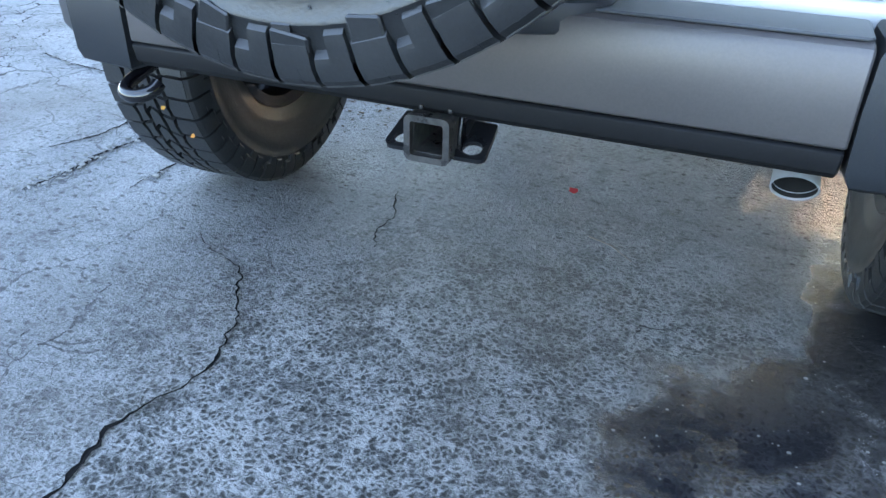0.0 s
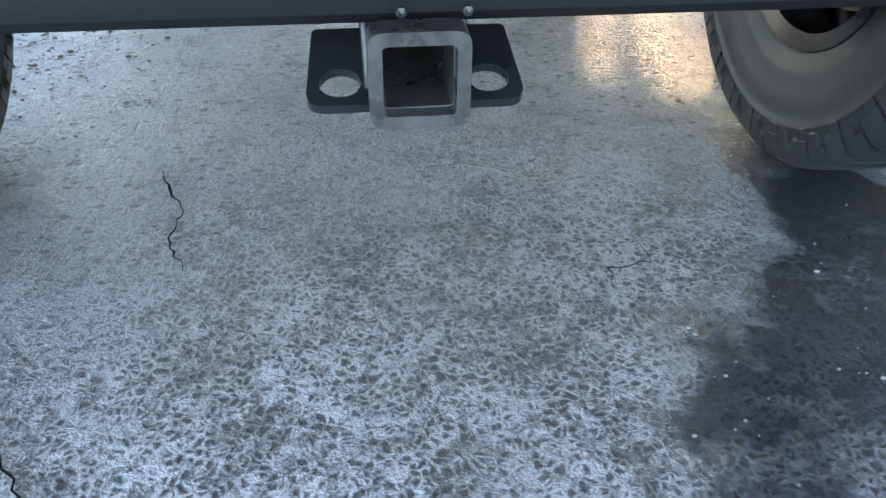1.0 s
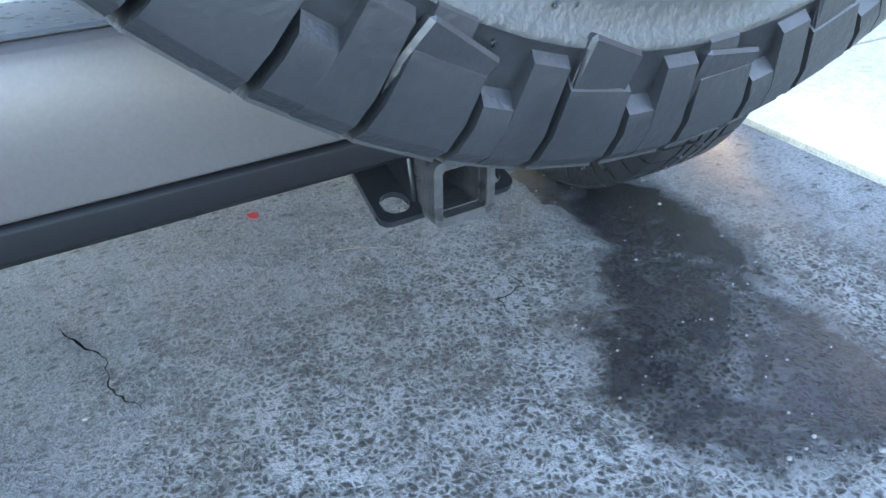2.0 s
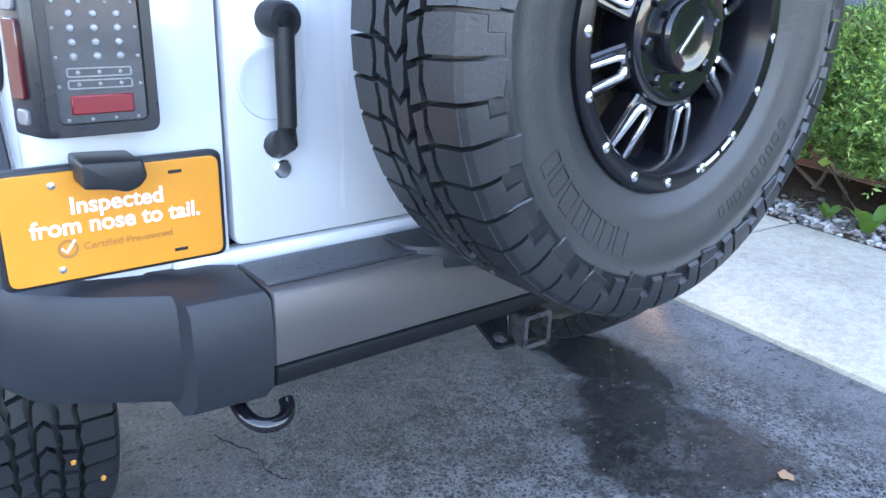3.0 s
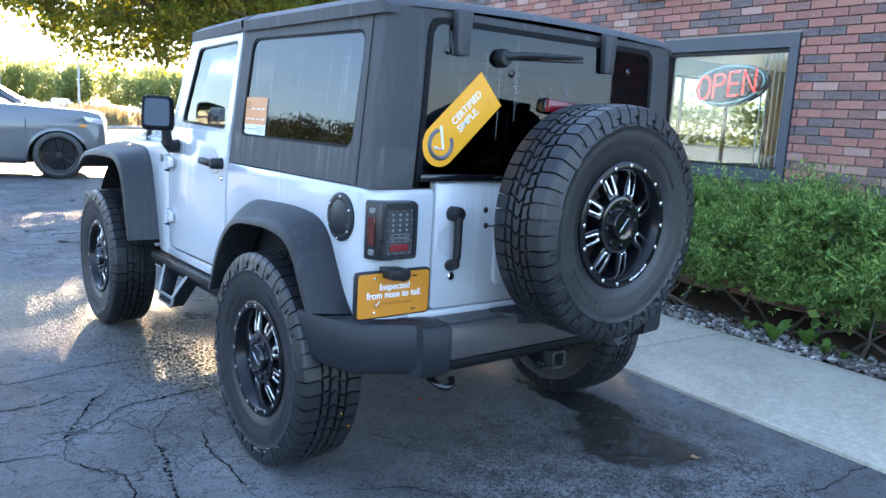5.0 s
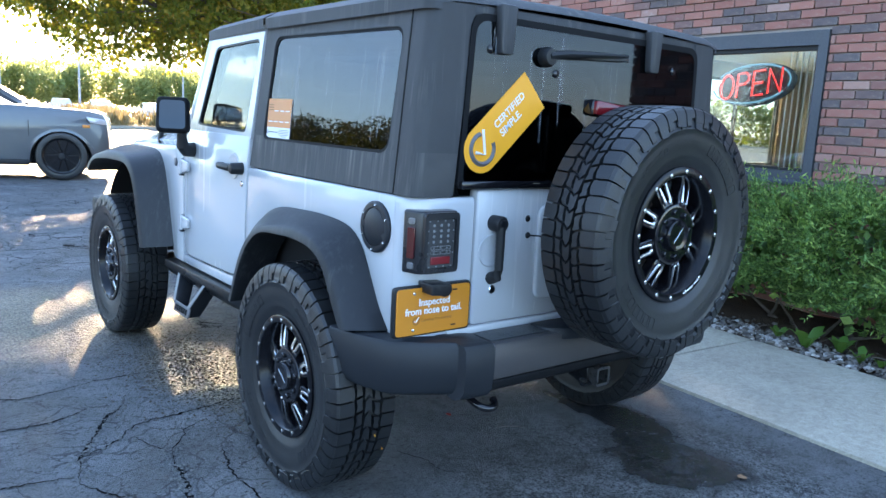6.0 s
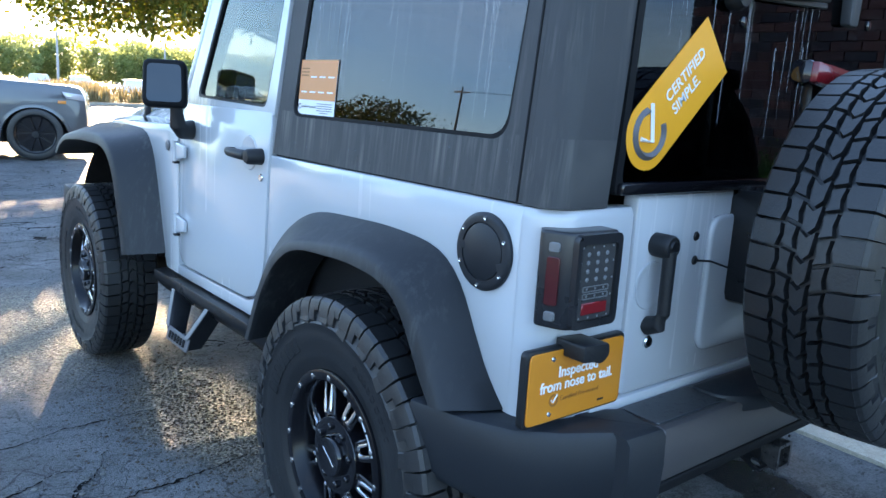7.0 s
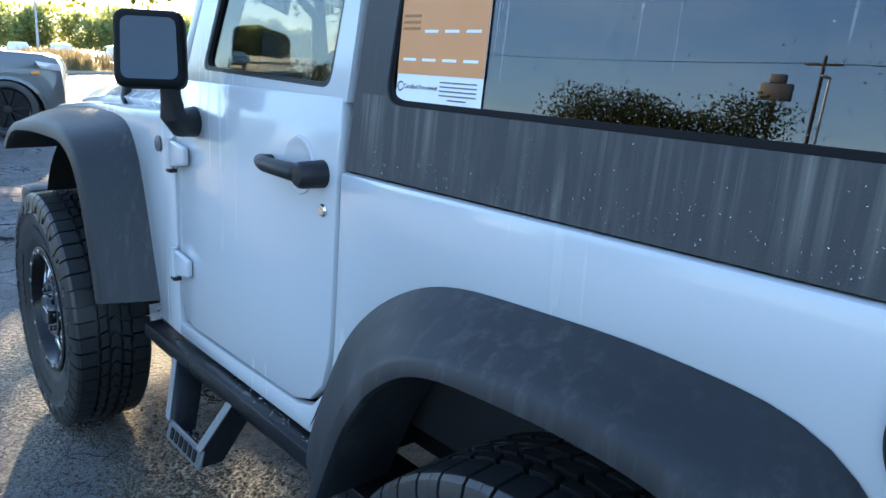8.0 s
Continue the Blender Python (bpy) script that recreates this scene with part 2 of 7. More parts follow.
    gravelly = k.math("MAXIMUM", blob(-1.45, 2.95, 1.15, 0.85, 0.3, 0.7), blob(-0.72, 1.42, 0.27, 0.60, 0.25, 0.6))
    sheltered = blob(0.02, 0.30, 0.78, 0.95, 0.2, 0.4)
    peb = k.voronoi(co, 75.0)
    gcol = k.ramp(k.math("MULTIPLY_ADD", peb, 0.9, k.math("MULTIPLY", grit, 0.5)), [(0.30, (0.009, 0.007, 0.005)), (0.48, (0.060, 0.046, 0.029)), (0.70, (0.20, 0.155, 0.10)), (0.90, (0.42, 0.35, 0.25))])
    col = k.mix(k.math("MULTIPLY", gravelly, 0.75), col, gcol)
    # alligator cracks in the closed surface
    w2 = k.add("ShaderNodeVectorMath")
    w2.operation = "MULTIPLY_ADD"
    n2 = k.add("ShaderNodeTexNoise", Vector=co, Scale=3.6, Detail=5.0)
    k.t.links.new(n2.outputs["Color"], w2.inputs[0])
    w2.inputs[1].default_value = (0.34, 0.34, 0.0)
    k.t.links.new(co, w2.inputs[2])
    edge = k.voronoi(w2.outputs[0], 3.9, "DISTANCE_TO_EDGE")
    wide = k.math("MULTIPLY", k.math("SUBTRACT", k.noise(co, 1.1, 5, 0.65), 0.40), 0.085)
    ragged = k.math("MULTIPLY_ADD", k.math("SUBTRACT", k.noise(co, 55.0, 3, 0.7), 0.5), 0.05, edge)
    line = k.math("LESS_THAN", ragged, wide)
    edge2 = k.voronoi(w2.outputs[0], 10.5, "DISTANCE_TO_EDGE")
    hair = k.math("LESS_THAN", k.math("MULTIPLY_ADD", k.math("SUBTRACT", k.noise(co, 60.0, 2), 0.5), 0.05, edge2), k.math("MULTIPLY", k.math("SUBTRACT", k.noise(co, 1.7, 4), 0.50), 0.16))
    line = k.math("MAXIMUM", line, hair)
    # the surface beside the walkway is newer and whole
    older = k.math("MAXIMUM", k.ramp(k.math("MULTIPLY_ADD", X, -0.5, 0.5), [(0.20, 0.0), (0.55, 1.0)]), k.math("GREATER_THAN", Y, 3.6))
    # beside the parked vehicle the open cracks are few and long
    line = k.math("MULTIPLY", k.math("MULTIPLY", line, older), k.math("SUBTRACT", 1.0, k.math("MULTIPLY", blob(-1.3, 0.45, 0.95, 1.5, 0.2, 0.4), 0.45)))
    line = k.math("MULTIPLY", line, k.math("SUBTRACT", 1.0, k.math("MAXIMUM", k.math("MAXIMUM", broken, gravelly), sheltered)))
    col = k.mix(line, col, (0.02, 0.02, 0.022))
    # brown oil film and a wet patch below the tail pipe
    oil = k.ramp(k.noise(co, 1.3, 3), [(0.45, 0.0), (0.7, 0.5)])
    col = k.mix(oil, col, (0.075, 0.066, 0.055))
    wet = k.math("MAXIMUM", blob(0.57, -0.70, 0.26, 0.30, 0.20, 0.75), k.math("MAXIMUM", blob(0.76, -0.22, 0.15, 0.46, 0.22, 0.9), blob(0.66, -0.48, 0.18, 0.18, 0.22, 0.5)))
    wet = k.math("MULTIPLY", wet, k.ramp(k.noise(co, 6.5, 5, 0.65, 0.5), [(0.30, 0.72), (0.5, 1.0)]))
    core = blob(0.56, -0.72, 0.19, 0.22, 0.3, 0.9)
    rust = k.math("MULTIPLY", blob(0.86, -0.90, 0.20, 0.26, 0.3, 0.9), k.ramp(k.noise(co, 8.0, 4), [(0.32, 0.2), (0.55, 1.0)]))
    col = k.mix(k.math("MULTIPLY", wet, 0.96), col, k.mix(rust, (0.010, 0.0105, 0.013), (0.032, 0.022, 0.019)))
    rough = k.math("SUBTRACT", k.math("MULTIPLY_ADD", grit, 0.3, 0.52), k.math("MULTIPLY", wet, 0.49), clamp=True)
    rough = k.math("SUBTRACT", rough, k.math("MULTIPLY", core, 0.18), clamp=True)
    rough = k.math("SUBTRACT", rough, k.math("MULTIPLY", sheltered, 0.16), clamp=True)
    rough = k.math("SUBTRACT", rough, k.math("MULTIPLY", gravelly, 0.26), clamp=True)
    rough = k.math("MAXIMUM", rough, line)
    k.base(col, rough, 0.0, k.math("MULTIPLY", k.math("SUBTRACT", 1.0, line), 0.42))
    h = k.math("ADD", k.math("MULTIPLY_ADD", coarse, 1.6, k.math("MULTIPLY_ADD", blot, 1.2, k.math("MULTIPLY", crust, 0.7))), k.math("MULTIPLY", grit, 0.8))
    h = k.math("SUBTRACT", h, k.math("MULTIPLY", line, 1.5))
    h = k.math("SUBTRACT", h, k.math("MULTIPLY", pit, 0.8))
    h = k.math("ADD", h, k.math("MULTIPLY", k.math("MULTIPLY", peb, gravelly), -4.0))
    h = k.math("MULTIPLY", h, k.math("SUBTRACT", 1.0, k.math("MULTIPLY", wet, k.math("MULTIPLY_ADD", core, 0.18, 0.74))))
    k.bump(h, 1.0, 0.008)
    return k.mat


def brick_material():
    k = Nodes("brick")
    co = k.coords()
    info = k.t.nodes.new("ShaderNodeObjectInfo").outputs["Random"]
    geo = k.t.nodes.new("ShaderNodeNewGeometry").outputs["Random Per Island"]
    r = k.math("FRACT", k.math("ADD", k.math("MULTIPLY", info, 7.31), geo))
    tone = k.ramp(r, [(0.0, (0.33, 0.13, 0.098)), (0.30, (0.39, 0.165, 0.122)), (0.54, (0.29, 0.12, 0.095)), (0.66, (0.20, 0.115, 0.10)), (0.74, (0.105, 0.09, 0.092)), (0.87, (0.125, 0.105, 0.105)), (0.91, (0.37, 0.17, 0.13)), (1.0, (0.44, 0.28, 0.23))])
    n = k.noise(co, 22.0, 5, 0.65)
    col = k.mix(k.ramp(n, [(0.3, 0.0), (0.75, 0.75)]), tone, k.mix(0.5, tone, (0.30, 0.19, 0.16)))
    lime = k.math("MULTIPLY", k.ramp(k.noise(co, 2.4, 4, 0.6), [(0.56, 0.0), (0.66, 1.0)]), k.ramp(k.noise(co, 34.0, 5, 0.7), [(0.42, 0.0), (0.62, 0.7)]))
    col = k.mix(lime, col, (0.50, 0.42, 0.37))
    k.base(col, 0.85, 0.0, 0.3)
    k.bump(k.noise(co, 90.0, 4, 0.7), 0.5, 0.004)
    return k.mat


def leaf_material(name, stops, rough=0.5, trans=0.35, tint=(0.30, 0.34, 0.03)):
    k = Nodes(name)
    geo = k.t.nodes.new("ShaderNodeNewGeometry").outputs["Random Per Island"]
    col = k.ramp(geo, stops)
    k.base(col, rough, 0.0, 0.4)
    tr = k.t.nodes.new("ShaderNodeBsdfTranslucent")
    k.t.links.new(k.mix(0.5, col, tint), tr.inputs["Color"])
    mx = k.t.nodes.new("ShaderNodeMixShader")
    mx.inputs[0].default_value = trans
    k.t.links.new(k.bsdf.outputs[0], mx.inputs[1])
    k.t.links.new(tr.outputs[0], mx.inputs[2])
    k.t.links.new(mx.outputs[0], k.out.inputs["Surface"])
    return k.mat


def tinted_glass(name, tint, rough=0.0, ior=1.55):
    """Solid glass of real thickness; the tint is that of both faces together."""
    k = Nodes(name)
    gl = k.t.nodes.new("ShaderNodeBsdfGlass")
    gl.inputs["Color"].default_value = (*[c ** 0.5 for c in tint], 1)
    gl.inputs["Roughness"].default_value = rough
    gl.inputs["IOR"].default_value = ior
    k.t.links.new(gl.outputs[0], k.out.inputs["Surface"])
    return k.mat


def emitter(name, color, strength):
    k = Nodes(name)
    k.base((0.02, 0.02, 0.02), 0.4)
    k.set(k.bsdf, "Emission Color", (*color, 1))
    k.set(k.bsdf, "Emission Strength", strength)
    return k.mat


def streaked_plastic(name, a, b, streak, rough=0.55, amount=0.6, band=None):
    """Dark grained plastic with pale dried water runs."""
    k = Nodes(name)
    co = k.coords()
    runs = k.noise(k.scaled(co, (34, 34, 1.3)), 1.0, 5, 0.7)
    where = k.noise(co, 3.4, 4)
    fine = k.noise(co, 320.0, 2)
    f = k.math("MULTIPLY", k.ramp(runs, [(0.50, 0.0), (0.78, 1.0)]), k.ramp(where, [(0.40, 0.0), (0.70, amount)]))
    if band is not None:
        # dried runs that start at a sill line and fade downwards
        sp = k.add("ShaderNodeSeparateXYZ")
        k.t.links.new(co, sp.inputs[0])
        low = k.math("DIVIDE", k.math("SUBTRACT", sp.outputs[2], band[0]), band[1] - band[0])
        low = k.ramp(low, [(0.0, 0.15), (0.85, 1.0), (1.0, 0.9)])
        run2 = k.ramp(k.noise(k.scaled(co, (1, 48, 1.3)), 1.0, 4, 0.65), [(0.50, 0.0), (0.76, 1.0)])
        g = k.math("MULTIPLY", k.math("MULTIPLY", low, run2), k.ramp(k.noise(co, 2.6, 3), [(0.34, 0.25), (0.66, 1.0)]))
        g = k.math("MULTIPLY", g, k.math("LESS_THAN", sp.outputs[2], band[1] + 0.01))
        f = k.math("MAXIMUM", f, k.math("MULTIPLY", g, 0.9))
    col = k.mix(f, k.mix(k.noise(co, 5.0, 4), a, b), streak)
    k.base(col, k.math("MULTIPLY_ADD", f, 0.2, k.math("MULTIPLY_ADD", where, 0.14, rough - 0.07)), 0.0, 0.36)
    k.bump(fine, 0.35, 0.0008)
    return k.mat


def white_paint():
    """White car paint under clear coat, with faint dirty water runs and a dusty lower edge."""
    k = Nodes("white_paint")
    co = k.coords()
    run = k.ramp(k.noise(k.scaled(co, (30, 30, 0.8)), 1.0, 4, 0.65), [(0.50, 0.0), (0.72, 1.0)])
    area = k.ramp(k.noise(co, 1.7, 4), [(0.40, 0.0), (0.66, 0.45)])
    film = k.math("MULTIPLY", run, area)
    speck = k.math("MULTIPLY", k.ramp(k.noise(co, 140.0, 3, 0.6), [(0.66, 0.0), (0.76, 1.0)]), 0.25)
    col = k.mix(k.noise(co, 1.2, 4), (0.455, 0.472, 0.492), (0.515, 0.532, 0.548))
    col = k.mix(k.math("MAXIMUM", film, speck), col, (0.50, 0.50, 0.49))
    k.base(col, k.math("MULTIPLY_ADD", film, 0.5, 0.20), 0.0, 0.5)
    k.set(k.bsdf, "Coat Weight", 0.6)
    k.set(k.bsdf, "Coat Roughness", k.math("MULTIPLY_ADD", film, 0.5, 0.05))
    return k.mat


M = {}
M["asphalt"] = asphalt_material()
M["crack"] = grained("crack_fill", (0.004, 0.004, 0.005), (0.014, 0.014, 0.014), 0.98, scale=200, bump=0.6, dist=0.004, spec=0.03)


def concrete_material():
    """Broom-worn concrete: sand grain, dark and pale aggregate specks, blotches and faint dirt."""
    k = Nodes("concrete")
    co = k.coords()
    big, mid, sand = k.noise(co, 1.1, 5, 0.6), k.noise(co, 30.0, 6, 0.72), k.noise(co, 190.0, 3, 0.8)
    f = k.math("ADD", k.math("MULTIPLY", big, 0.25), k.math("ADD", k.math("MULTIPLY", mid, 0.32), k.math("MULTIPLY", sand, 0.43)))
    col = k.ramp(f, [(0.36, (0.19, 0.168, 0.130)), (0.5, (0.385, 0.350, 0.280)), (0.64, (0.55, 0.508, 0.420))])
    speck = k.voronoi(co, 120.0)
    dark = k.math("MULTIPLY", k.ramp(speck, [(0.16, 1.0), (0.30, 0.0)]), k.ramp(k.noise(co, 40.0, 3), [(0.46, 0.0), (0.58, 1.0)]))
    col = k.mix(k.math("MULTIPLY", dark, 0.65), col, (0.085, 0.076, 0.066))
    stain = k.ramp(k.noise(co, 2.7, 6, 0.7, 0.6), [(0.56, 0.0), (0.75, 0.25)])
    col = k.mix(stain, col, (0.16, 0.145, 0.125))
    k.base(col, k.math("MULTIPLY_ADD", sand, 0.2, 0.72), 0.0, 0.3)
    k.bump(k.math("SUBTRACT", k.math("ADD", sand, mid), k.math("MULTIPLY", dark, 0.6)), 0.5, 0.004)
    return k.mat


M["concrete"] = concrete_material()
M["brick"] = brick_material()
M["mortar"] = grained("mortar", (0.31, 0.26, 0.225), (0.42, 0.36, 0.32), 0.9, scale=120, bump=0.4, dist=0.003, spec=0.2)
M["bronze"] = grained("window_metal", (0.05, 0.055, 0.065), (0.085, 0.09, 0.10), 0.45, metal=0.3, scale=60, bump=0.03)
M["white"] = white_paint()
M["trim"] = streaked_plastic("hardtop_plastic", (0.033, 0.034, 0.036), (0.054, 0.055, 0.057), (0.25, 0.235, 0.205), 0.60, 0.6, (1.17, 1.305))
M["flare"] = streaked_plastic("flare_plastic", (0.011, 0.0125, 0.015), (0.018, 0.020, 0.023), (0.14, 0.14, 0.137), 0.5, 0.7)
M["cap"] = grained("bumper_plastic", (0.010, 0.012, 0.0155), (0.019, 0.022, 0.0265), 0.46, scale=380, bump=0.3, dist=0.0008, var=4, spec=0.35)
M["bumper"] = grained("bumper_metal", (0.080, 0.074, 0.075), (0.105, 0.096, 0.096), 0.42, metal=0.35, scale=300, bump=0.12, dist=0.0006, var=4)
M["pad"] = grained("bumper_step_pad", (0.022, 0.025, 0.029), (0.036, 0.040, 0.045), 0.34, scale=260, bump=0.25, dist=0.001, var=5, spec=0.6)
M["black"] = grained("black_plastic", (0.010, 0.011, 0.012), (0.020, 0.021, 0.023), 0.42, scale=150, bump=0.1, dist=0.001, spec=0.3)
M["gloss"] = grained("gloss_black", (0.004, 0.004, 0.0055), (0.007, 0.007, 0.009), 0.10, scale=8, bump=0.0, rvar=0.05, spec=0.45, coat=0.35)
M["barrel"] = grained("satin_black_barrel", (0.004, 0.004, 0.0055), (0.007, 0.007, 0.009), 0.22, scale=8, bump=0.0, rvar=0.05, spec=0.28)
M["rubber"] = grained("tire_rubber", (0.006, 0.0065, 0.0075), (0.017, 0.0185, 0.0205), 0.42, scale=170, bump=0.45, dist=0.0016, var=9, spec=0.58)
M["alloy"] = grained("milled_alloy", (0.62, 0.63, 0.65), (0.78, 0.79, 0.8), 0.2, metal=1.0, scale=140, bump=0.05, dist=0.0006)
M["chrome"] = grained("chrome", (0.75, 0.75, 0.76), (0.85, 0.85, 0.86), 0.12, metal=1.0, scale=30, bump=0.02, rvar=0.05)
M["rust"] = grained("grimy_steel", (0.05, 0.04, 0.032), (0.16, 0.12, 0.085), 0.75, metal=0.2, scale=60, bump=0.4, dist=0.003, var=9)
M["frame"] = grained("black_steel", (0.006, 0.0065, 0.008), (0.016, 0.017, 0.019), 0.30, metal=0.1, scale=70, bump=0.25, dist=0.002, var=12, spec=0.4)
M["worn"] = grained("scuffed_steel", (0.010, 0.0105, 0.012), (0.095, 0.092, 0.09), 0.30, metal=0.4, scale=85, bump=0.4, dist=0.002, var=38)
M["under"] = grained("dark_underside", (0.007, 0.007, 0.008), (0.015, 0.014, 0.013), 0.85, scale=20, bump=0.2, spec=0.2)
M["inside"] = grained("dark_upholstery", (0.012, 0.012, 0.014), (0.024, 0.024, 0.026), 0.8, scale=160, bump=0.3, dist=0.001, spec=0.3)
M["orange"] = grained("orange_print", (0.56, 0.205, 0.014), (0.62, 0.235, 0.02), 0.35, scale=12, bump=0.02, var=3, rvar=0.05)
M["tag"] = grained("orange_tag", (0.86, 0.36, 0.015), (0.90, 0.40, 0.02), 0.45, scale=12, bump=0.02, var=3, rvar=0.05)
M["paper"] = grained("white_print", (0.76, 0.77, 0.78), (0.82, 0.82, 0.82), 0.6, scale=20, bump=0.0)
M["brown"] = grained("brown_print", (0.30, 0.12, 0.02), (0.34, 0.14, 0.03), 0.5, scale=20, bump=0.0)
M["greyprint"] = grained("grey_print", (0.09, 0.09, 0.10), (0.12, 0.12, 0.13), 0.5, scale=20, bump=0.0)
M["redlens"] = grained("red_lens", (0.11, 0.006, 0.009), (0.17, 0.008, 0.012), 0.18, scale=80, bump=0.1, coat=0.5)
M["redreflector"] = grained("red_reflector", (0.15, 0.008, 0.012), (0.20, 0.012, 0.016), 0.25, scale=120, bump=0.15, coat=0.4)
M["redside"] = grained("red_side_lens", (0.045, 0.003, 0.005), (0.075, 0.004, 0.007), 0.2, scale=80, bump=0.1, coat=0.4)
M["lamphousing"] = grained("lamp_housing", (0.010, 0.011, 0.013), (0.02, 0.021, 0.024), 0.28, scale=90, bump=0.05, rvar=0.08)
M["smoke"] = grained("smoked_lens", (0.035, 0.035, 0.036), (0.062, 0.062, 0.062), 0.16, scale=90, bump=0.08, coat=0.6)
M["led"] = grained("led_reflector", (0.15, 0.155, 0.16), (0.24, 0.245, 0.25), 0.3, metal=0.4, scale=90, bump=0.05)
M["glass"] = tinted_glass("tinted_glass", (0.05, 0.053, 0.058), 0.0, 4.2)
M["rearglass"] = tinted_glass("rear_tinted_glass", (0.030, 0.036, 0.047), 0.0, 2.45)
M["clearglass"] = tinted_glass("clear_glass", (0.35, 0.38, 0.37), 0.0, 1.9)
M["drop"] = tinted_glass("water_drop", (0.95, 0.96, 0.97), 0.0, 1.33)
k = Nodes("dried_film")
film_mix, film_clear, film_white = (k.t.nodes.new(n) for n in ("ShaderNodeMixShader", "ShaderNodeBsdfTransparent", "ShaderNodeBsdfDiffuse"))
film_white.inputs["Color"].default_value, film_mix.inputs[0].default_value = (0.60, 0.61, 0.62, 1), 0.26
k.t.links.new(film_clear.outputs[0], film_mix.inputs[1])
k.t.links.new(film_white.outputs[0], film_mix.inputs[2])
k.t.links.new(film_mix.outputs[0], k.out.inputs["Surface"])
M["film"] = k.mat
M["shopglass"] = tinted_glass("shop_glass", (0.72, 0.80, 0.77), 0.0, 1.7)
M["deepblack"] = grained("deep_black_plastic", (0.005, 0.0055, 0.0065), (0.009, 0.0095, 0.011), 0.6, scale=200, bump=0.1, dist=0.0008, spec=0.14)
M["mirror"] = grained("mirror_glass", (0.036, 0.040, 0.047), (0.040, 0.045, 0.052), 0.03, metal=1.0, scale=3, bump=0.0, rvar=0.01)
M["silver"] = grained("silver_paint", (0.085, 0.093, 0.105), (0.11, 0.118, 0.13), 0.32, metal=0.55, scale=200, bump=0.02, coat=0.7, rvar=0.05)
M["carwhite"] = grained("far_white_paint", (0.70, 0.71, 0.72), (0.78, 0.78, 0.79), 0.3, scale=60, bump=0.0)
M["amber"] = grained("amber_lens", (0.55, 0.20, 0.03), (0.65, 0.26, 0.04), 0.2, scale=40, bump=0.05)
M["headlamp"] = grained("headlamp_lens", (0.45, 0.46, 0.48), (0.6, 0.6, 0.62), 0.1, scale=60, bump=0.05, metal=0.3)
M["stone"] = None
M["sheet"] = grained("sheet_print", (0.62, 0.25, 0.08), (0.66, 0.28, 0.10), 0.5, scale=20, bump=0.0)
M["stepface"] = grained("step_plate", (0.10, 0.103, 0.11), (0.17, 0.173, 0.18), 0.45, metal=0.4, scale=90, bump=0.1, dist=0.001)
M["browngrit"] = grained("brown_grit", (0.014, 0.011, 0.008), (0.12, 0.092, 0.06), 0.85, scale=3, bump=0.0, var=40)
M["grit"] = grained("grit", (0.03, 0.03, 0.03), (0.22, 0.22, 0.21), 0.8, scale=3, bump=0.0, var=40)
M["mulch"] = grained("mulch", (0.035, 0.022, 0.015), (0.10, 0.065, 0.045), 0.95, scale=55, bump=1.0, dist=0.02, spec=0.2, var=9)
M["bark"] = grained("bark", (0.07, 0.055, 0.045), (0.17, 0.14, 0.115), 0.9, scale=30, bump=0.8, dist=0.012, spec=0.2, stretch=(1, 1, 0.3))
M["yew"] = leaf_material("yew_needles", [(0.0, (0.05, 0.12, 0.05)), (0.45, (0.14, 0.27, 0.09)), (0.75, (0.27, 0.46, 0.13)), (1.0, (0.55, 0.70, 0.20))], 0.45, 0.5)
M["maple"] = leaf_material("maple_leaves", [(0.0, (0.045, 0.075, 0.012)), (0.5, (0.095, 0.125, 0.016)), (0.8, (0.22, 0.20, 0.02)), (1.0, (0.32, 0.19, 0.03))], 0.5, 0.55)
M["weed"] = leaf_material("weed_leaves", [(0.0, (0.07, 0.16, 0.03)), (1.0, (0.14, 0.28, 0.05))], 0.5, 0.35)
M["fargreen"] = leaf_material("far_foliage", [(0.0, (0.06, 0.09, 0.03)), (0.6, (0.12, 0.165, 0.045)), (1.0, (0.22, 0.24, 0.07))], 0.6, 0.5)
# shaded copy of the foliage green: the silhouette look is in the colour
M["silhouettegreen"] = leaf_material("silhouette_foliage", [(0.0, (0.015, 0.024, 0.012)), (0.6, (0.03, 0.045, 0.018)), (1.0, (0.05, 0.065, 0.022))], 0.7, 0.15)
# haze and backlight of the far row are put into this lighter green
M["hazegreen"] = leaf_material("haze_lit_foliage", [(0.0, (0.11, 0.14, 0.05)), (0.5, (0.23, 0.27, 0.10)), (1.0, (0.38, 0.39, 0.16))], 0.7, 0.78, (0.46, 0.52, 0.20))
M["drygrass"] = leaf_material("dry_grass", [(0.0, (0.24, 0.18, 0.09)), (0.6, (0.42, 0.34, 0.19)), (1.0, (0.15, 0.16, 0.06))], 0.8, 0.45, (0.44, 0.36, 0.19))
M["lawn"] = leaf_material("lawn_grass", [(0.0, (0.06, 0.11, 0.02)), (1.0, (0.13, 0.20, 0.04))], 0.8, 0.35)
M["polegrey"] = grained("galvanized_pole", (0.32, 0.33, 0.34), (0.42, 0.43, 0.44), 0.5, metal=0.5, scale=20, bump=0.05)
M["polewood"] = grained("wooden_pole", (0.05, 0.04, 0.032), (0.10, 0.08, 0.065), 0.9, scale=30, bump=0.3, stretch=(1, 1, 0.2))
M["roofing"] = grained("roof_edge", (0.05, 0.05, 0.055), (0.09, 0.09, 0.095), 0.7, scale=20, bump=0.1)
M["plasterwall"] = grained("interior_wall", (0.45, 0.46, 0.43), (0.52, 0.53, 0.50), 0.9, scale=30, bump=0.05)
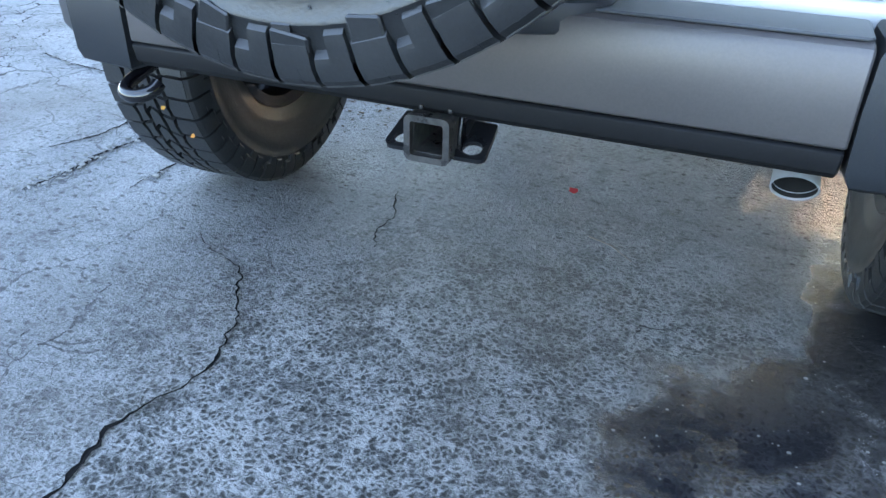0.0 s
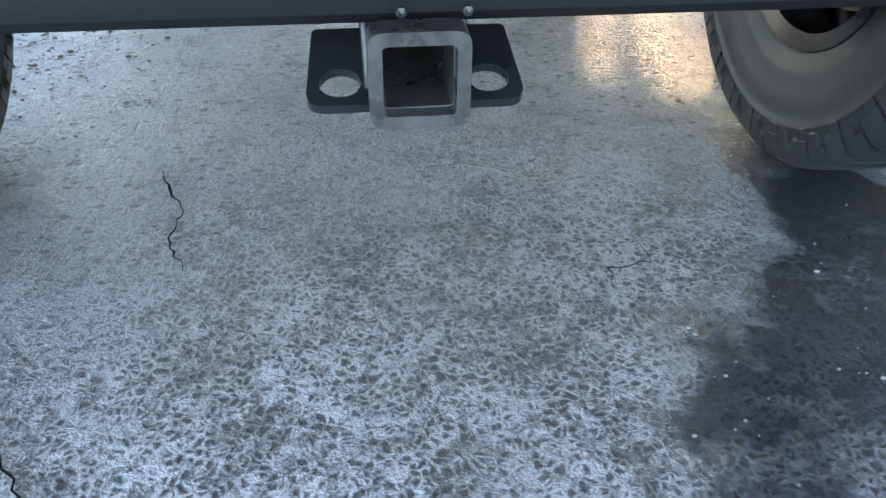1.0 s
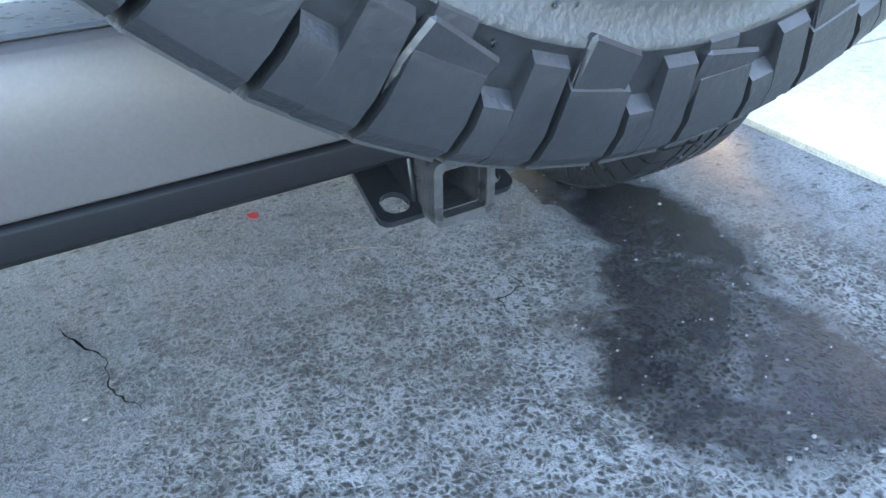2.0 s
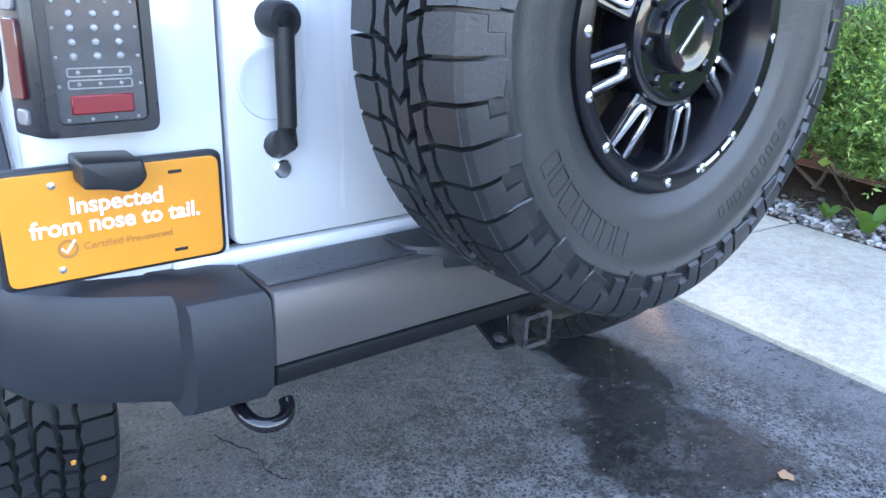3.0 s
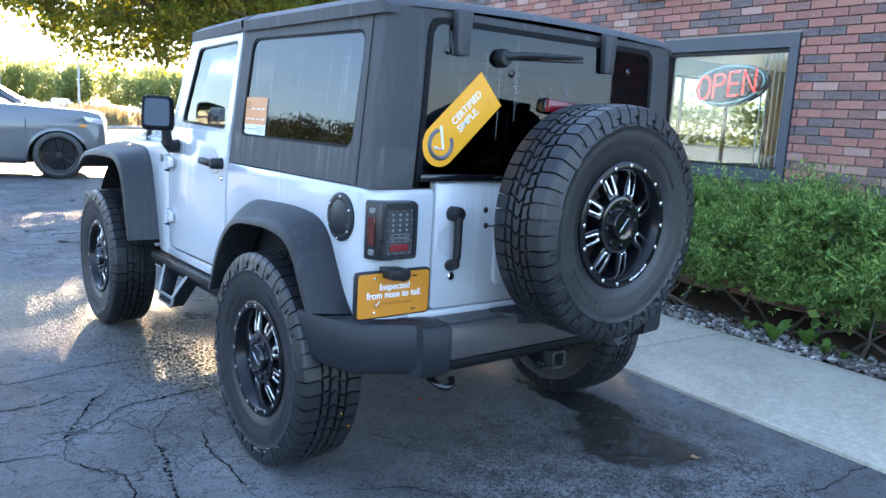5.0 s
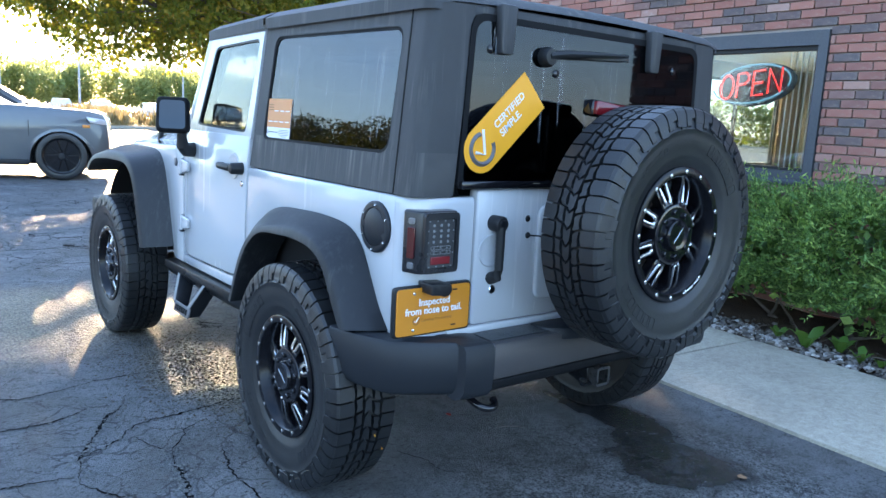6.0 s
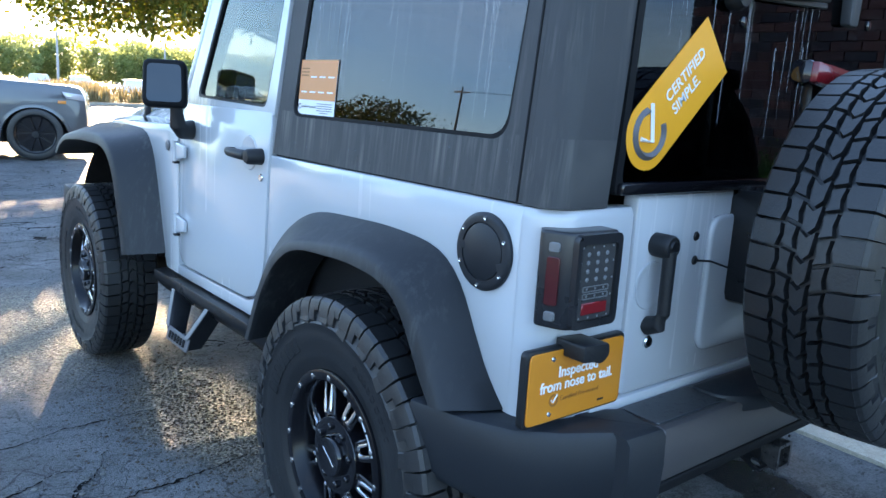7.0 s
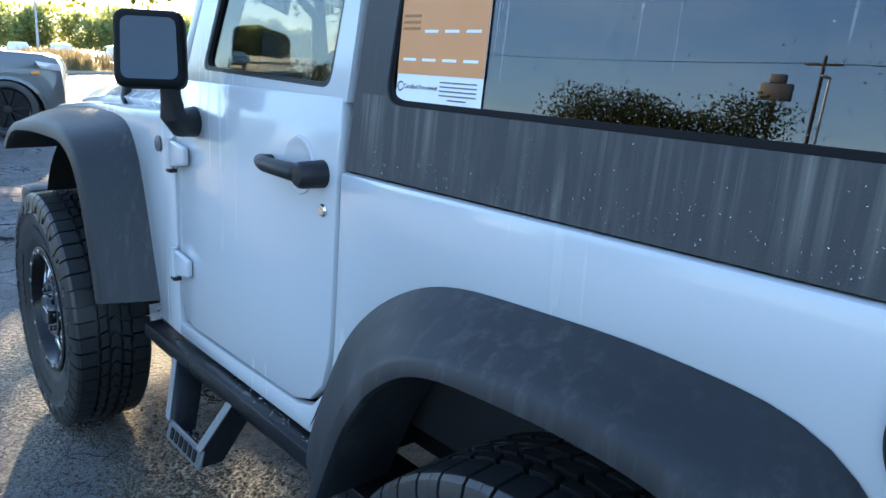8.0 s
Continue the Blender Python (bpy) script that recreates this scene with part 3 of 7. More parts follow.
M["neonred"] = emitter("neon_red", (1.0, 0.03, 0.03), 0.30)
M["navy"] = grained("navy_panel", (0.004, 0.008, 0.022), (0.007, 0.012, 0.030), 0.4, scale=20, bump=0.0)
M["neonblue"] = emitter("neon_blue", (0.16, 0.42, 0.62), 0.16)
M["redleaf"] = leaf_material("red_leaf", [(0.0, (0.55, 0.03, 0.05)), (1.0, (0.55, 0.03, 0.05))], 0.6, 0.2)
M["yellowleaf"] = leaf_material("yellow_leaf", [(0.0, (0.55, 0.25, 0.03)), (1.0, (0.50, 0.20, 0.03))], 0.6, 0.2)
M["tanleaf"] = leaf_material("tan_leaf", [(0.0, (0.42, 0.25, 0.14)), (1.0, (0.42, 0.25, 0.14))], 0.7, 0.2)


def stone_material():
    k = Nodes("river_stone")
    geo = k.t.nodes.new("ShaderNodeNewGeometry").outputs["Random Per Island"]
    col = k.ramp(geo, [(0.0, (0.045, 0.037, 0.033)), (0.40, (0.11, 0.096, 0.083)), (0.66, (0.20, 0.18, 0.165)), (0.86, (0.42, 0.40, 0.38)), (0.93, (0.52, 0.50, 0.48)), (1.0, (0.17, 0.11, 0.08))])
    n = k.noise(k.coords(), 60.0, 4)
    k.base(k.mix(k.math("MULTIPLY", n, 0.5), col, k.mix(0.5, col, (0.2, 0.19, 0.18))), 0.7, 0.0, 0.4)
    k.bump(n, 0.2, 0.003)
    return k.mat


M["stone"] = stone_material()

# ---------------------------------------------------------------- ground and setting
SITE = pose(0, 0, 0, 0, 0, -4.0)  # the kerb line and the shop front run four degrees off the vehicle's axis


def site(u, v, z=0.0):
    return SITE @ Vector((u, v, z))


gb = bmesh.new()
bmesh.ops.create_grid(gb, x_segments=60, y_segments=60, size=1.0)
for v in gb.verts:
    sx, sy = v.co.x, v.co.y
    v.co = Vector((math.copysign(abs(sx) ** 3.2, sx) * 1500, math.copysign(abs(sy) ** 3.2, sy) * 1500, 0.0))
ground = tagged(part("ground", gb, M["asphalt"]), "worn grey asphalt parking lot with cracks and a wet patch", "ground", kind="structure")


crumbs = []


def crack(points, w, seed, crumbly=0):
    """A jagged open crack: a sunken ribbon of very uneven width; a crumbly one is filled with broken grit."""
    rnd = random.Random(seed)
    pts = []
    for a, b in zip(points, points[1:]):
        a, b = Vector(a), Vector(b)
        n = max(2, int((b - a).length / 0.013))
        side = Vector((-(b - a).y, (b - a).x)).normalized()
        bow = rnd.uniform(-0.07, 0.07) * (b - a).length
        for i in range(n):
            f = i / n
            wander = noise.noise(Vector((f * 4.0, seed * 3.1, a.x * 9))) * 0.012 + bow * math.sin(math.pi * f)
            pts.append(a.lerp(b, f) + side * (wander * min(1.0, 5 * f, 5 * (1 - f)) + rnd.uniform(-0.0045, 0.0045)))
    pts.append(Vector(points[-1]))
    rows = []
    for i, p in enumerate(pts):
        d = (pts[min(i + 1, len(pts) - 1)] - pts[max(i - 1, 0)]).normalized()
        s = Vector((-d.y, d.x))
        taper = min(1.0, 4.0 * i / len(pts), 4.0 * (len(pts) - 1 - i) / len(pts)) * 0.85 + 0.15
        open_ = 0.30 + 0.70 * max(0.0, min(1.0, 0.5 + 1.6 * noise.noise(Vector((i * 0.11, seed * 1.7, 2.0)))))
        a, c = (w * taper * open_ * rnd.uniform(0.2, 1.0) for _ in range(2))
        rows.append([Vector((*(p + s * a), 0.0035)), Vector((*p, 0.0015)), Vector((*(p - s * c), 0.0035))])
        for _ in range(crumbly):
            crumbs.append(p + s * rnd.gauss(0, w * 1.3) + d * rnd.uniform(-0.01, 0.01))
    return part("crack", loft(rows), M["crack"], ground)


crack([(-0.75, -0.40), (-0.647, -0.459), (-0.537, -0.519), (-0.45, -0.649), (-0.402, -0.81), (-0.427, -0.908), (-0.458, -1.015), (-0.43, -1.16), (-0.46, -1.5)], 0.0085, 1)
crack([(-1.19, 1.23), (-1.32, 1.02), (-1.40, 0.88), (-1.49, 0.72), (-1.54, 0.62), (-1.58, 0.46)], 0.013, 2, 5)
crack([(-1.58, 0.46), (-1.56, 0.34), (-1.51, 0.25), (-1.45, 0.18), (-1.43, 0.07), (-1.50, -0.15)], 0.008, 3, 1)
crack([(-0.40, 0.02), (-0.389, -0.036), (-0.345, -0.12), (-0.36, -0.2), (-0.324, -0.285)], 0.0042, 4)
crack([(0.39, -0.29), (0.393, -0.335), (0.325, -0.346), (0.318, -0.39)], 0.004, 5)
crack([(1.38, -1.43), (1.20, -1.41), (1.05, -1.43), (0.80, -1.40), (0.62, -1.52)], 0.004, 6)
crack([(-1.29, 0.72), (-1.26, 0.61), (-1.22, 0.50)], 0.007, 7, 1)
crack([(-1.20, 0.52), (-1.24, 0.36), (-1.25, 0.24), (-1.28, 0.12), (-1.30, -0.02), (-1.32, -0.12), (-1.33, -0.40)], 0.016, 8, 9)
crack([(-0.74, 0.94), (-0.92, 0.90), (-1.06, 0.87), (-1.16, 0.88), (-1.25, 0.85), (-1.34, 0.74), (-1.44, 0.67), (-1.52, 0.63)], 0.009, 9, 1)
crack([(-3.0, 5.3), (-1.2, 5.45), (0.4, 5.6), (2.4, 5.75)], 0.014, 10)
crack([(-1.0, 0.75), (-1.09, 0.69), (-1.14, 0.60), (-1.20, 0.52)], 0.008, 11, 1)
crack([(-1.01, 0.47), (-1.05, 0.30), (-1.07, 0.11), (-1.07, -0.05), (-1.08, -0.27)], 0.007, 12, 1)
crack([(-2.3, 0.58), (-1.8, 0.50), (-1.70, 0.49), (-1.59, 0.47)], 0.008, 13, 1)
crack([(-2.3, 1.0), (-1.72, 1.06), (-1.60, 1.05), (-1.46, 1.10), (-1.37, 1.15), (-1.29, 1.14)], 0.010, 14, 2)
crack([(-1.36, 1.48), (-1.20, 1.51), (-1.08, 1.53), (-0.92, 1.53)], 0.007, 15, 3)
crack([(-1.9, 1.55), (-1.62, 1.42), (-1.36, 1.48)], 0.007, 16, 1)

# pavement of cast slabs
pavement = tagged(part("pavement", box(2.05, -2.0, -0.055, 1.30, 30.0, 0.11), M["mortar"], m=SITE), "pale concrete walkway of cast slabs along the shop", "pavement", kind="structure")
for i, v0 in enumerate([-14.0, -12.2, -10.4, -8.6, -6.8, -5.0, -3.2, -1.42, 0.37, 2.16, 3.95, 5.75, 7.55, 9.35]):
    v1 = v0 + 1.785
    part("slab", box(2.05, (v0 + v1) / 2, -0.02, 1.306, v1 - v0 - 0.012, 0.08, 0.006), M["concrete"], pavement)

# planting bed
bed = bmesh.new()
bmesh.ops.create_grid(bed, x_segments=14, y_segments=120, size=1.0)
for v in bed.verts:
    u, w = 3.175 + v.co.x * 0.475, -3.2 + v.co.y * 11.0
    v.co = Vector((u, w, 0.005 + 0.05 * max(0.0, v.co.x + 0.6) + 0.03 * (noise.noise(Vector((u * 5, w * 5, 0))))))
planting_bed = tagged(part("planting_bed", bed, M["mulch"], m=SITE), "dark mulch planting bed between walkway and shop wall", "planting bed", kind="structure")

rnd = random.Random(5)
ico = bmesh.new()
bmesh.ops.create_icosphere(ico, subdivisions=1, radius=1.0)
ico_v = [v.co.copy() for v in ico.verts]
ico_f = [[v.index for v in f.verts] for f in ico.faces]
ico.free()
verts, faces = [], []
for _ in range(3300):
    v = rnd.uniform(-3.4, 2.6)
    u = 2.715 + (rnd.uniform(0, 0.34) if rnd.random() < 0.7 else abs(rnd.gauss(0, 0.22)))
    r = 0.008 + 0.019 * rnd.random() ** 1.8
    q = Euler((rnd.uniform(-0.5, 0.5), rnd.uniform(-0.5, 0.5), rnd.uniform(0, 6.3))).to_matrix()
    sc = Vector((r * rnd.uniform(0.9, 1.5), r, r * rnd.uniform(0.5, 0.75)))
    c = site(u, v, 0.018 + rnd.uniform(0, 0.018))
    k0 = len(verts)
    for p in ico_v:
        j = 1 + 0.18 * noise.noise(p * 1.3 + Vector((k0, 0, 0)))
        verts.append(c + q @ Vector((p.x * sc.x * j, p.y * sc.y * j, p.z * sc.z * j)))
    faces += [[k0 + i for i in f] for f in ico_f]
me = bpy.data.meshes.new("gravel")
me.from_pydata(verts, [], faces)
me.materials.append(M["stone"])
me.polygons.foreach_set("use_smooth", [True] * len(me.polygons))
gravel = tagged(new("gravel", me), "grey and white river stones edging the planting bed", "gravel", kind="stuff")


# ---------------------------------------------------------------- shop building
WALL_U, V_END, V_START = 3.65, 8.3, -2.9
WIN = (0.64, 1.98, 1.102, 2.240)
TOPZ = 3.6
wb = box(WALL_U + 0.12, (V_START + WIN[0]) / 2, TOPZ / 2, 0.2, WIN[0] - V_START, TOPZ)
wb = box(WALL_U + 0.12, (WIN[1] + V_END) / 2, TOPZ / 2, 0.2, V_END - WIN[1], TOPZ, bm=wb)
wb = box(WALL_U + 0.12, (WIN[0] + WIN[1]) / 2, WIN[2] / 2, 0.2, WIN[1] - WIN[0], WIN[2], bm=wb)
wb = box(WALL_U + 0.12, (WIN[0] + WIN[1]) / 2, (WIN[3] + TOPZ) / 2, 0.2, WIN[1] - WIN[0], TOPZ - WIN[3], bm=wb)
GL = (1.6, 11.2, 0.75, 2.65)  # unseen north opening, added to let sun in: from, to, sill, head
wb = box(WALL_U + (0.22 + GL[0]) / 2, V_END - 0.1, TOPZ / 2, GL[0] - 0.22, 0.2, TOPZ, bm=wb)
wb = box(WALL_U + (GL[1] + 12.02) / 2, V_END - 0.1, TOPZ / 2, 12.02 - GL[1], 0.2, TOPZ, bm=wb)
wb = box(WALL_U + (GL[0] + GL[1]) / 2, V_END - 0.1, GL[2] / 2, GL[1] - GL[0], 0.2, GL[2], bm=wb)
wb = box(WALL_U + (GL[0] + GL[1]) / 2, V_END - 0.1, (GL[3] + TOPZ) / 2, GL[1] - GL[0], 0.2, TOPZ - GL[3], bm=wb)
wb = box(WALL_U + 6.12, V_START + 0.1, TOPZ / 2, 11.8, 0.2, TOPZ, bm=wb)
wb = box(WALL_U + 12.1, (V_START + V_END) / 2, TOPZ / 2, 0.2, V_END - V_START, TOPZ, bm=wb)
wall_west = tagged(part("wall_west", wb, M["mortar"], m=SITE), "red and charcoal brick shop wall with pale mortar", "wall", kind="structure")
tagged(part("shop_roof", box(WALL_U + 6.1, (V_START + V_END) / 2, TOPZ + 0.09, 12.7, V_END - V_START + 0.5, 0.18, 0.02), M["roofing"], m=SITE), "dark flat roof edge of the shop", "roof", kind="structure")

window_1 = thing("window_1", "shop window in a dark metal frame with a neon sign behind", "window", SITE, kind="structure")
w0, w1, z0, z1 = WIN
of, inf = round_poly([(w0, z0), (w1, z0), (w1, z1), (w0, z1)], 0), round_poly([(w0 + 0.075, z0 + 0.06), (w1 - 0.06, z0 + 0.06), (w1 - 0.06, z1 - 0.11), (w0 + 0.075, z1 - 0.11)], 0)
part("window_frame", ring(of, inf, "x", WALL_U - 0.02, WALL_U + 0.09), M["bronze"], window_1)
of2 = round_poly([(w0 + 0.077, z0 + 0.062), (w1 - 0.062, z0 + 0.062), (w1 - 0.062, z1 - 0.112), (w0 + 0.077, z1 - 0.112)], 0)
in2 = round_poly([(w0 + 0.10, z0 + 0.085), (w1 - 0.085, z0 + 0.085), (w1 - 0.085, z1 - 0.145), (w0 + 0.10, z1 - 0.145)], 0)
part("glazing_bead", ring(of2, in2, "x", WALL_U + 0.015, WALL_U + 0.07), M["black"], window_1)
part("window_sill", box(WALL_U - 0.02, (w0 + w1) / 2, z0 - 0.025, 0.10, w1 - w0 + 0.06, 0.046, 0.006), M["bronze"], window_1)
pane = part("pane", box(WALL_U + 0.05, (w0 + w1) / 2, (z0 + z1) / 2 - 0.03, 0.006, w1 - w0 - 0.17, z1 - z0 - 0.22), M["shopglass"], window_1)
pane.visible_shadow = False

# the room behind the window
rb = box(WALL_U + 11.95, 2.7, 1.5, 0.06, 10.7, 3.0)
rb = box(WALL_U + 6.1, V_START + 0.25, 1.5, 11.6, 0.06, 3.0, bm=rb)
tagged(part("wall_room", rb, M["plasterwall"], m=SITE), "pale plain wall of the room behind the window", "wall", kind="structure")
tagged(part("ceiling", box(WALL_U + 6.1, 2.7, 3.02, 11.7, 10.8, 0.06), M["plasterwall"], m=SITE), "plain white ceiling of the shop room", "ceiling", kind="structure")
tagged(part("floor", box(WALL_U + 6.1, 2.7, 0.02, 11.7, 10.8, 0.04), M["concrete"], m=SITE), "plain pale floor of the shop room", "floor", kind="structure")
# window out of view, added so that sunlight fills the room
window_2 = thing("window_2", "wide unseen window in dark metal framing, added to brighten the shop room", "window", SITE, kind="structure")
for z in (GL[2] + 0.03, GL[3] - 0.03):
    part("window_rail", box(WALL_U + (GL[0] + GL[1]) / 2, V_END - 0.1, z, GL[1] - GL[0], 0.09, 0.06, 0.004), M["bronze"], window_2)
for i in range(7):
    part("mullion", box(WALL_U + GL[0] + 0.03 + (GL[1] - GL[0] - 0.06) * i / 6, V_END - 0.1, (GL[2] + GL[3]) / 2, 0.06, 0.08, GL[3] - GL[2] - 0.12, 0.004), M["bronze"], window_2)
for i in range(6):
    w_p = (GL[1] - GL[0] - 0.06) / 6
    pn = part("pane", box(WALL_U + GL[0] + 0.03 + w_p * (i + 0.5), V_END - 0.1, (GL[2] + GL[3]) / 2, w_p - 0.062, 0.006, GL[3] - GL[2] - 0.122), M["shopglass"], window_2)
    pn.visible_shadow = False
blind = thing("vertical_blind", "white vertical window blind drawn to one side", "blind", SITE)
part("headrail", box(WALL_U + 0.17, 1.26, 2.13, 0.05, 1.1, 0.04, 0.005), M["paper"], blind)
for i in range(6):
    part("slat", box(WALL_U + 0.17, 0.79 + i * 0.05, 1.62, 0.055, 0.006, 0.96, 0.0, m=pose(0, 0, 0, 0, 0, 25)), M["paper"], blind)

neon = thing("neon_open_sign", "lit neon sign with red letters in a blue oval", "sign", SITE @ pose(WALL_U + 0.10, 1.34, 1.85, 90, 0, -90) @ pose(0, 0, 0, 0, 0, 7))
oval = [(0.36 * math.cos(a), 0.155 * math.sin(a)) for a in [2 * math.pi * i / 40 for i in range(40)]]
part("backing", prism([(x * 1.02 + 0.035, y * 1.12 - 0.012) for x, y in oval], "z", -0.034, -0.020), M["navy"], neon)
for a0, a1 in ((-0.12 * math.pi, 0.80 * math.pi), (1.02 * math.pi, 1.80 * math.pi)):
    part("oval_tube", tube([(0.36 * math.cos(a0 + (a1 - a0) * i / 30), 0.155 * math.sin(a0 + (a1 - a0) * i / 30), 0.0) for i in range(31)], 0.0080, 6), M["neonblue"], neon)
H = 0.098
strokes = {
    "O": [[(0.055 * math.cos(a), H * math.sin(a)) for a in [2 * math.pi * i / 18 for i in range(19)]]],
    "P": [[(-0.045, -H), (-0.045, H), (0.02, H), (0.048, H * 0.75), (0.048, H * 0.35), (0.02, H * 0.08), (-0.045, H * 0.08)]],
    "E": [[(0.045, H), (-0.045, H), (-0.045, -H), (0.045, -H)], [(-0.045, 0.0), (0.035, 0.0)]],
    "N": [[(-0.05, -H), (-0.05, H), (0.05, -H), (0.05, H)]],
}
for i, ch in enumerate("OPEN"):
    lb = None
    for st in strokes[ch]:
        lb = tube([(-0.222 + i * 0.150 + x * 1.12 + 0.14 * y, y, 0.006) for x, y in st], 0.0098, 6, bm=lb)
    part("letter", lb, M["neonred"], neon)

wsign = thing("wall_sign", "white rounded wall sign with a teal border", "sign", SITE)
k = Nodes("teal_border")
M["teal"] = k.base((0.03, 0.20, 0.22), 0.4)
part("border", prism(round_poly([(1.25, 2.62), (2.35, 2.62), (2.35, 3.25), (1.25, 3.25)], 0.15, 6), "x", WALL_U - 0.07, WALL_U - 0.012, 0.01), M["teal"], wsign)
part("face", prism(round_poly([(1.31, 2.68), (2.29, 2.68), (2.29, 3.19), (1.31, 3.19)], 0.12, 6), "x", WALL_U - 0.078, WALL_U - 0.066), M["paper"], wsign)

# bricks, running bond
BL, BH, J = 0.2032, 0.0677, 0.009
near_rows, far_v, far_f = [], [], []


def brick_boxes():
    row = 0
    z = -0.0363
    while z < TOPZ - 0.02:
        off = (row % 2) * BL / 2
        v = V_START - 0.16 + off
        while v < V_END:
            a, b = max(v + J / 2, V_START - 0.008), min(v + BL - J / 2, V_END + 0.008)
            spans = [(a, b)]
            if z + BH > WIN[2] + 0.01 and z < WIN[3] - 0.01:
                spans = []
                if a < WIN[0]:
                    spans.append((a, min(b, WIN[0] - 0.004)))
                if b > WIN[1]:
                    spans.append((max(a, WIN[1] + 0.004), b))
            for p, q in spans:
                if q - p > 0.02:
                    yield p, q, z + J / 2, z + BH - J / 2
            v += BL
        z += BH
        row += 1


brick_meshes = {}


def brick_mesh(ln, ht):
    key = (round(ln, 3), round(ht, 3))
    if key not in brick_meshes:
        b = box(0, 0, 0, 0.03, ln, ht, 0.004, 1)
        m_ = bpy.data.meshes.new("brick")
        b.to_mesh(m_)
        b.free()
        m_.materials.append(M["brick"])
        brick_meshes[key] = m_
    return brick_meshes[key]


bricks_near, bricks_far = [], []
for (p, q, za, zb) in brick_boxes():
    (bricks_near if (-0.45 < (p + q) / 2 < 2.4 and za > 1.0 and len(bricks_near) < 298) else bricks_far).append((p, q, za, zb))

# ---------------------------------------------------------------- foliage


def leaf_cloud(name, spots, size, material, rnd, up=0.3, flat_=0.4, long_=1.0, wid=0.32):
    """Many small folded leaves: each spot is a place and the way that it faces."""
    vs, fs = [], []
    for c, d in spots:
        s = size * rnd.uniform(0.6, 1.35)
        d = Vector(d) + Vector((rnd.gauss(0, flat_), rnd.gauss(0, flat_), rnd.gauss(0, flat_) + up))
        d.normalize()
        t = d.cross(Vector((rnd.gauss(0, 1), rnd.gauss(0, 1), rnd.gauss(0, 1)))).normalized()
        n = d.cross(t)
        i = len(vs)
        vs += [c, c + d * s * 0.5 * long_ + t * s * wid + n * s * 0.08, c + d * s * long_, c + d * s * 0.5 * long_ - t * s * wid + n * s * 0.08]
        fs += [(i, i + 1, i + 2), (i, i + 2, i + 3)]
    m_ = bpy.data.meshes.new(name)
    m_.from_pydata(vs, [], fs)
    m_.materials.append(material)
    return m_


def hedge():
    rnd = random.Random(11)
    th = thing("yew_hedge", "dense green yew hedge with loose bright shoot tips", "hedge", SITE)
    # stems
    for i in range(46):
        v = -3.5 + i * 0.17 + rnd.uniform(-0.07, 0.07)
        u0 = rnd.uniform(3.12, 3.4)
        pts = [Vector((u0, v, 0.0))]
        d = Vector((rnd.uniform(-0.55, 0.05), rnd.uniform(-0.9, 0.9), 0.32))
        for s in range(4):
            pts.append(pts[-1] + d * rnd.uniform(0.12, 0.22))
            d += Vector((rnd.uniform(-0.12, 0.02), rnd.uniform(-0.2, 0.2), rnd.uniform(-0.05, 0.2)))
        part("stem", tube(pts, [0.018, 0.015, 0.011, 0.008, 0.005], 5), M["bark"], th)
    spots = []

    def top(v):
        return 0.98 + 0.20 * noise.noise(Vector((v * 1.1, 3.0, 0))) + 0.11 * noise.noise(Vector((v * 3.1, 7.0, 0)))

    def bulge(v, h):
        return 0.30 * noise.noise(Vector((v * 1.9, h * 2.6, 1.0))) + 0.20 * noise.noise(Vector((v * 4.6, h * 5, 5.0)))

    n = 0
    while n < 11500:
        v = rnd.uniform(-3.6, 4.4)
        h = rnd.uniform(0.31 + 0.38 * noise.noise(Vector((v * 2.3, 9.0, 0))), 1.0) if rnd.random() < 0.72 else 1.0
        tz = top(v)
        if noise.noise(Vector((v * 4.5, h * 5.5, 2.0))) > 0.07 and rnd.random() < 0.88:
            continue
        if h < 1.0:
            ang = h
            front = 2.91 + 0.26 * abs(2 * (ang - 0.55)) ** 2.5 - bulge(v, h)
            depth = abs(rnd.gauss(0, 0.05))
            c = Vector((front + depth, v, h * tz))
            d = Vector((-1, 0, 0.35))
        else:
            u = rnd.uniform(2.95, 3.6)
            c = Vector((u, v, tz + 0.08 * bulge(v, u * 3) - abs(rnd.gauss(0, 0.03))))
            d = Vector((-0.25, 0, 1))
        # a spray: short needles along a shoot
        d = (d + Vector((rnd.gauss(0, 0.4), rnd.gauss(0, 0.55), rnd.gauss(0, 0.4)))).normalized()
        ln = rnd.uniform(0.06, 0.15) * (2.3 if rnd.random() < (0.32 if h == 1.0 else 0.10) else 1.0)
        for j in range(12):
            p = c + d * ln * (j / 12) + Vector((rnd.gauss(0, 0.006), rnd.gauss(0, 0.006), rnd.gauss(0, 0.006)))
            spots.append((p, d * 0.7))
        n += 1
    m_ = leaf_cloud("foliage", spots, 0.036, M["yew"], rnd, 0.1, 0.55, 1.15, 0.17)
    fo = new("foliage", m_)
    fo.parent = th
    core = []
    for _ in range(9000):
        v, u = rnd.uniform(-3.6, 4.4), rnd.uniform(3.05, 3.6)
        h = rnd.uniform(0.26 + 0.38 * noise.noise(Vector((v * 2.3, 9.0, 0))), 0.93)
        core.append((Vector((u, v, h * top(v))), Vector((rnd.gauss(0, 1), rnd.gauss(0, 1), rnd.gauss(0, 1)))))
    mc = leaf_cloud("inner_foliage", core, 0.09, M["yew"], rnd, 0.1, 0.5, 1.0)
    fc = new("inner_foliage", mc)
    fc.parent = th
    return th


hedge()


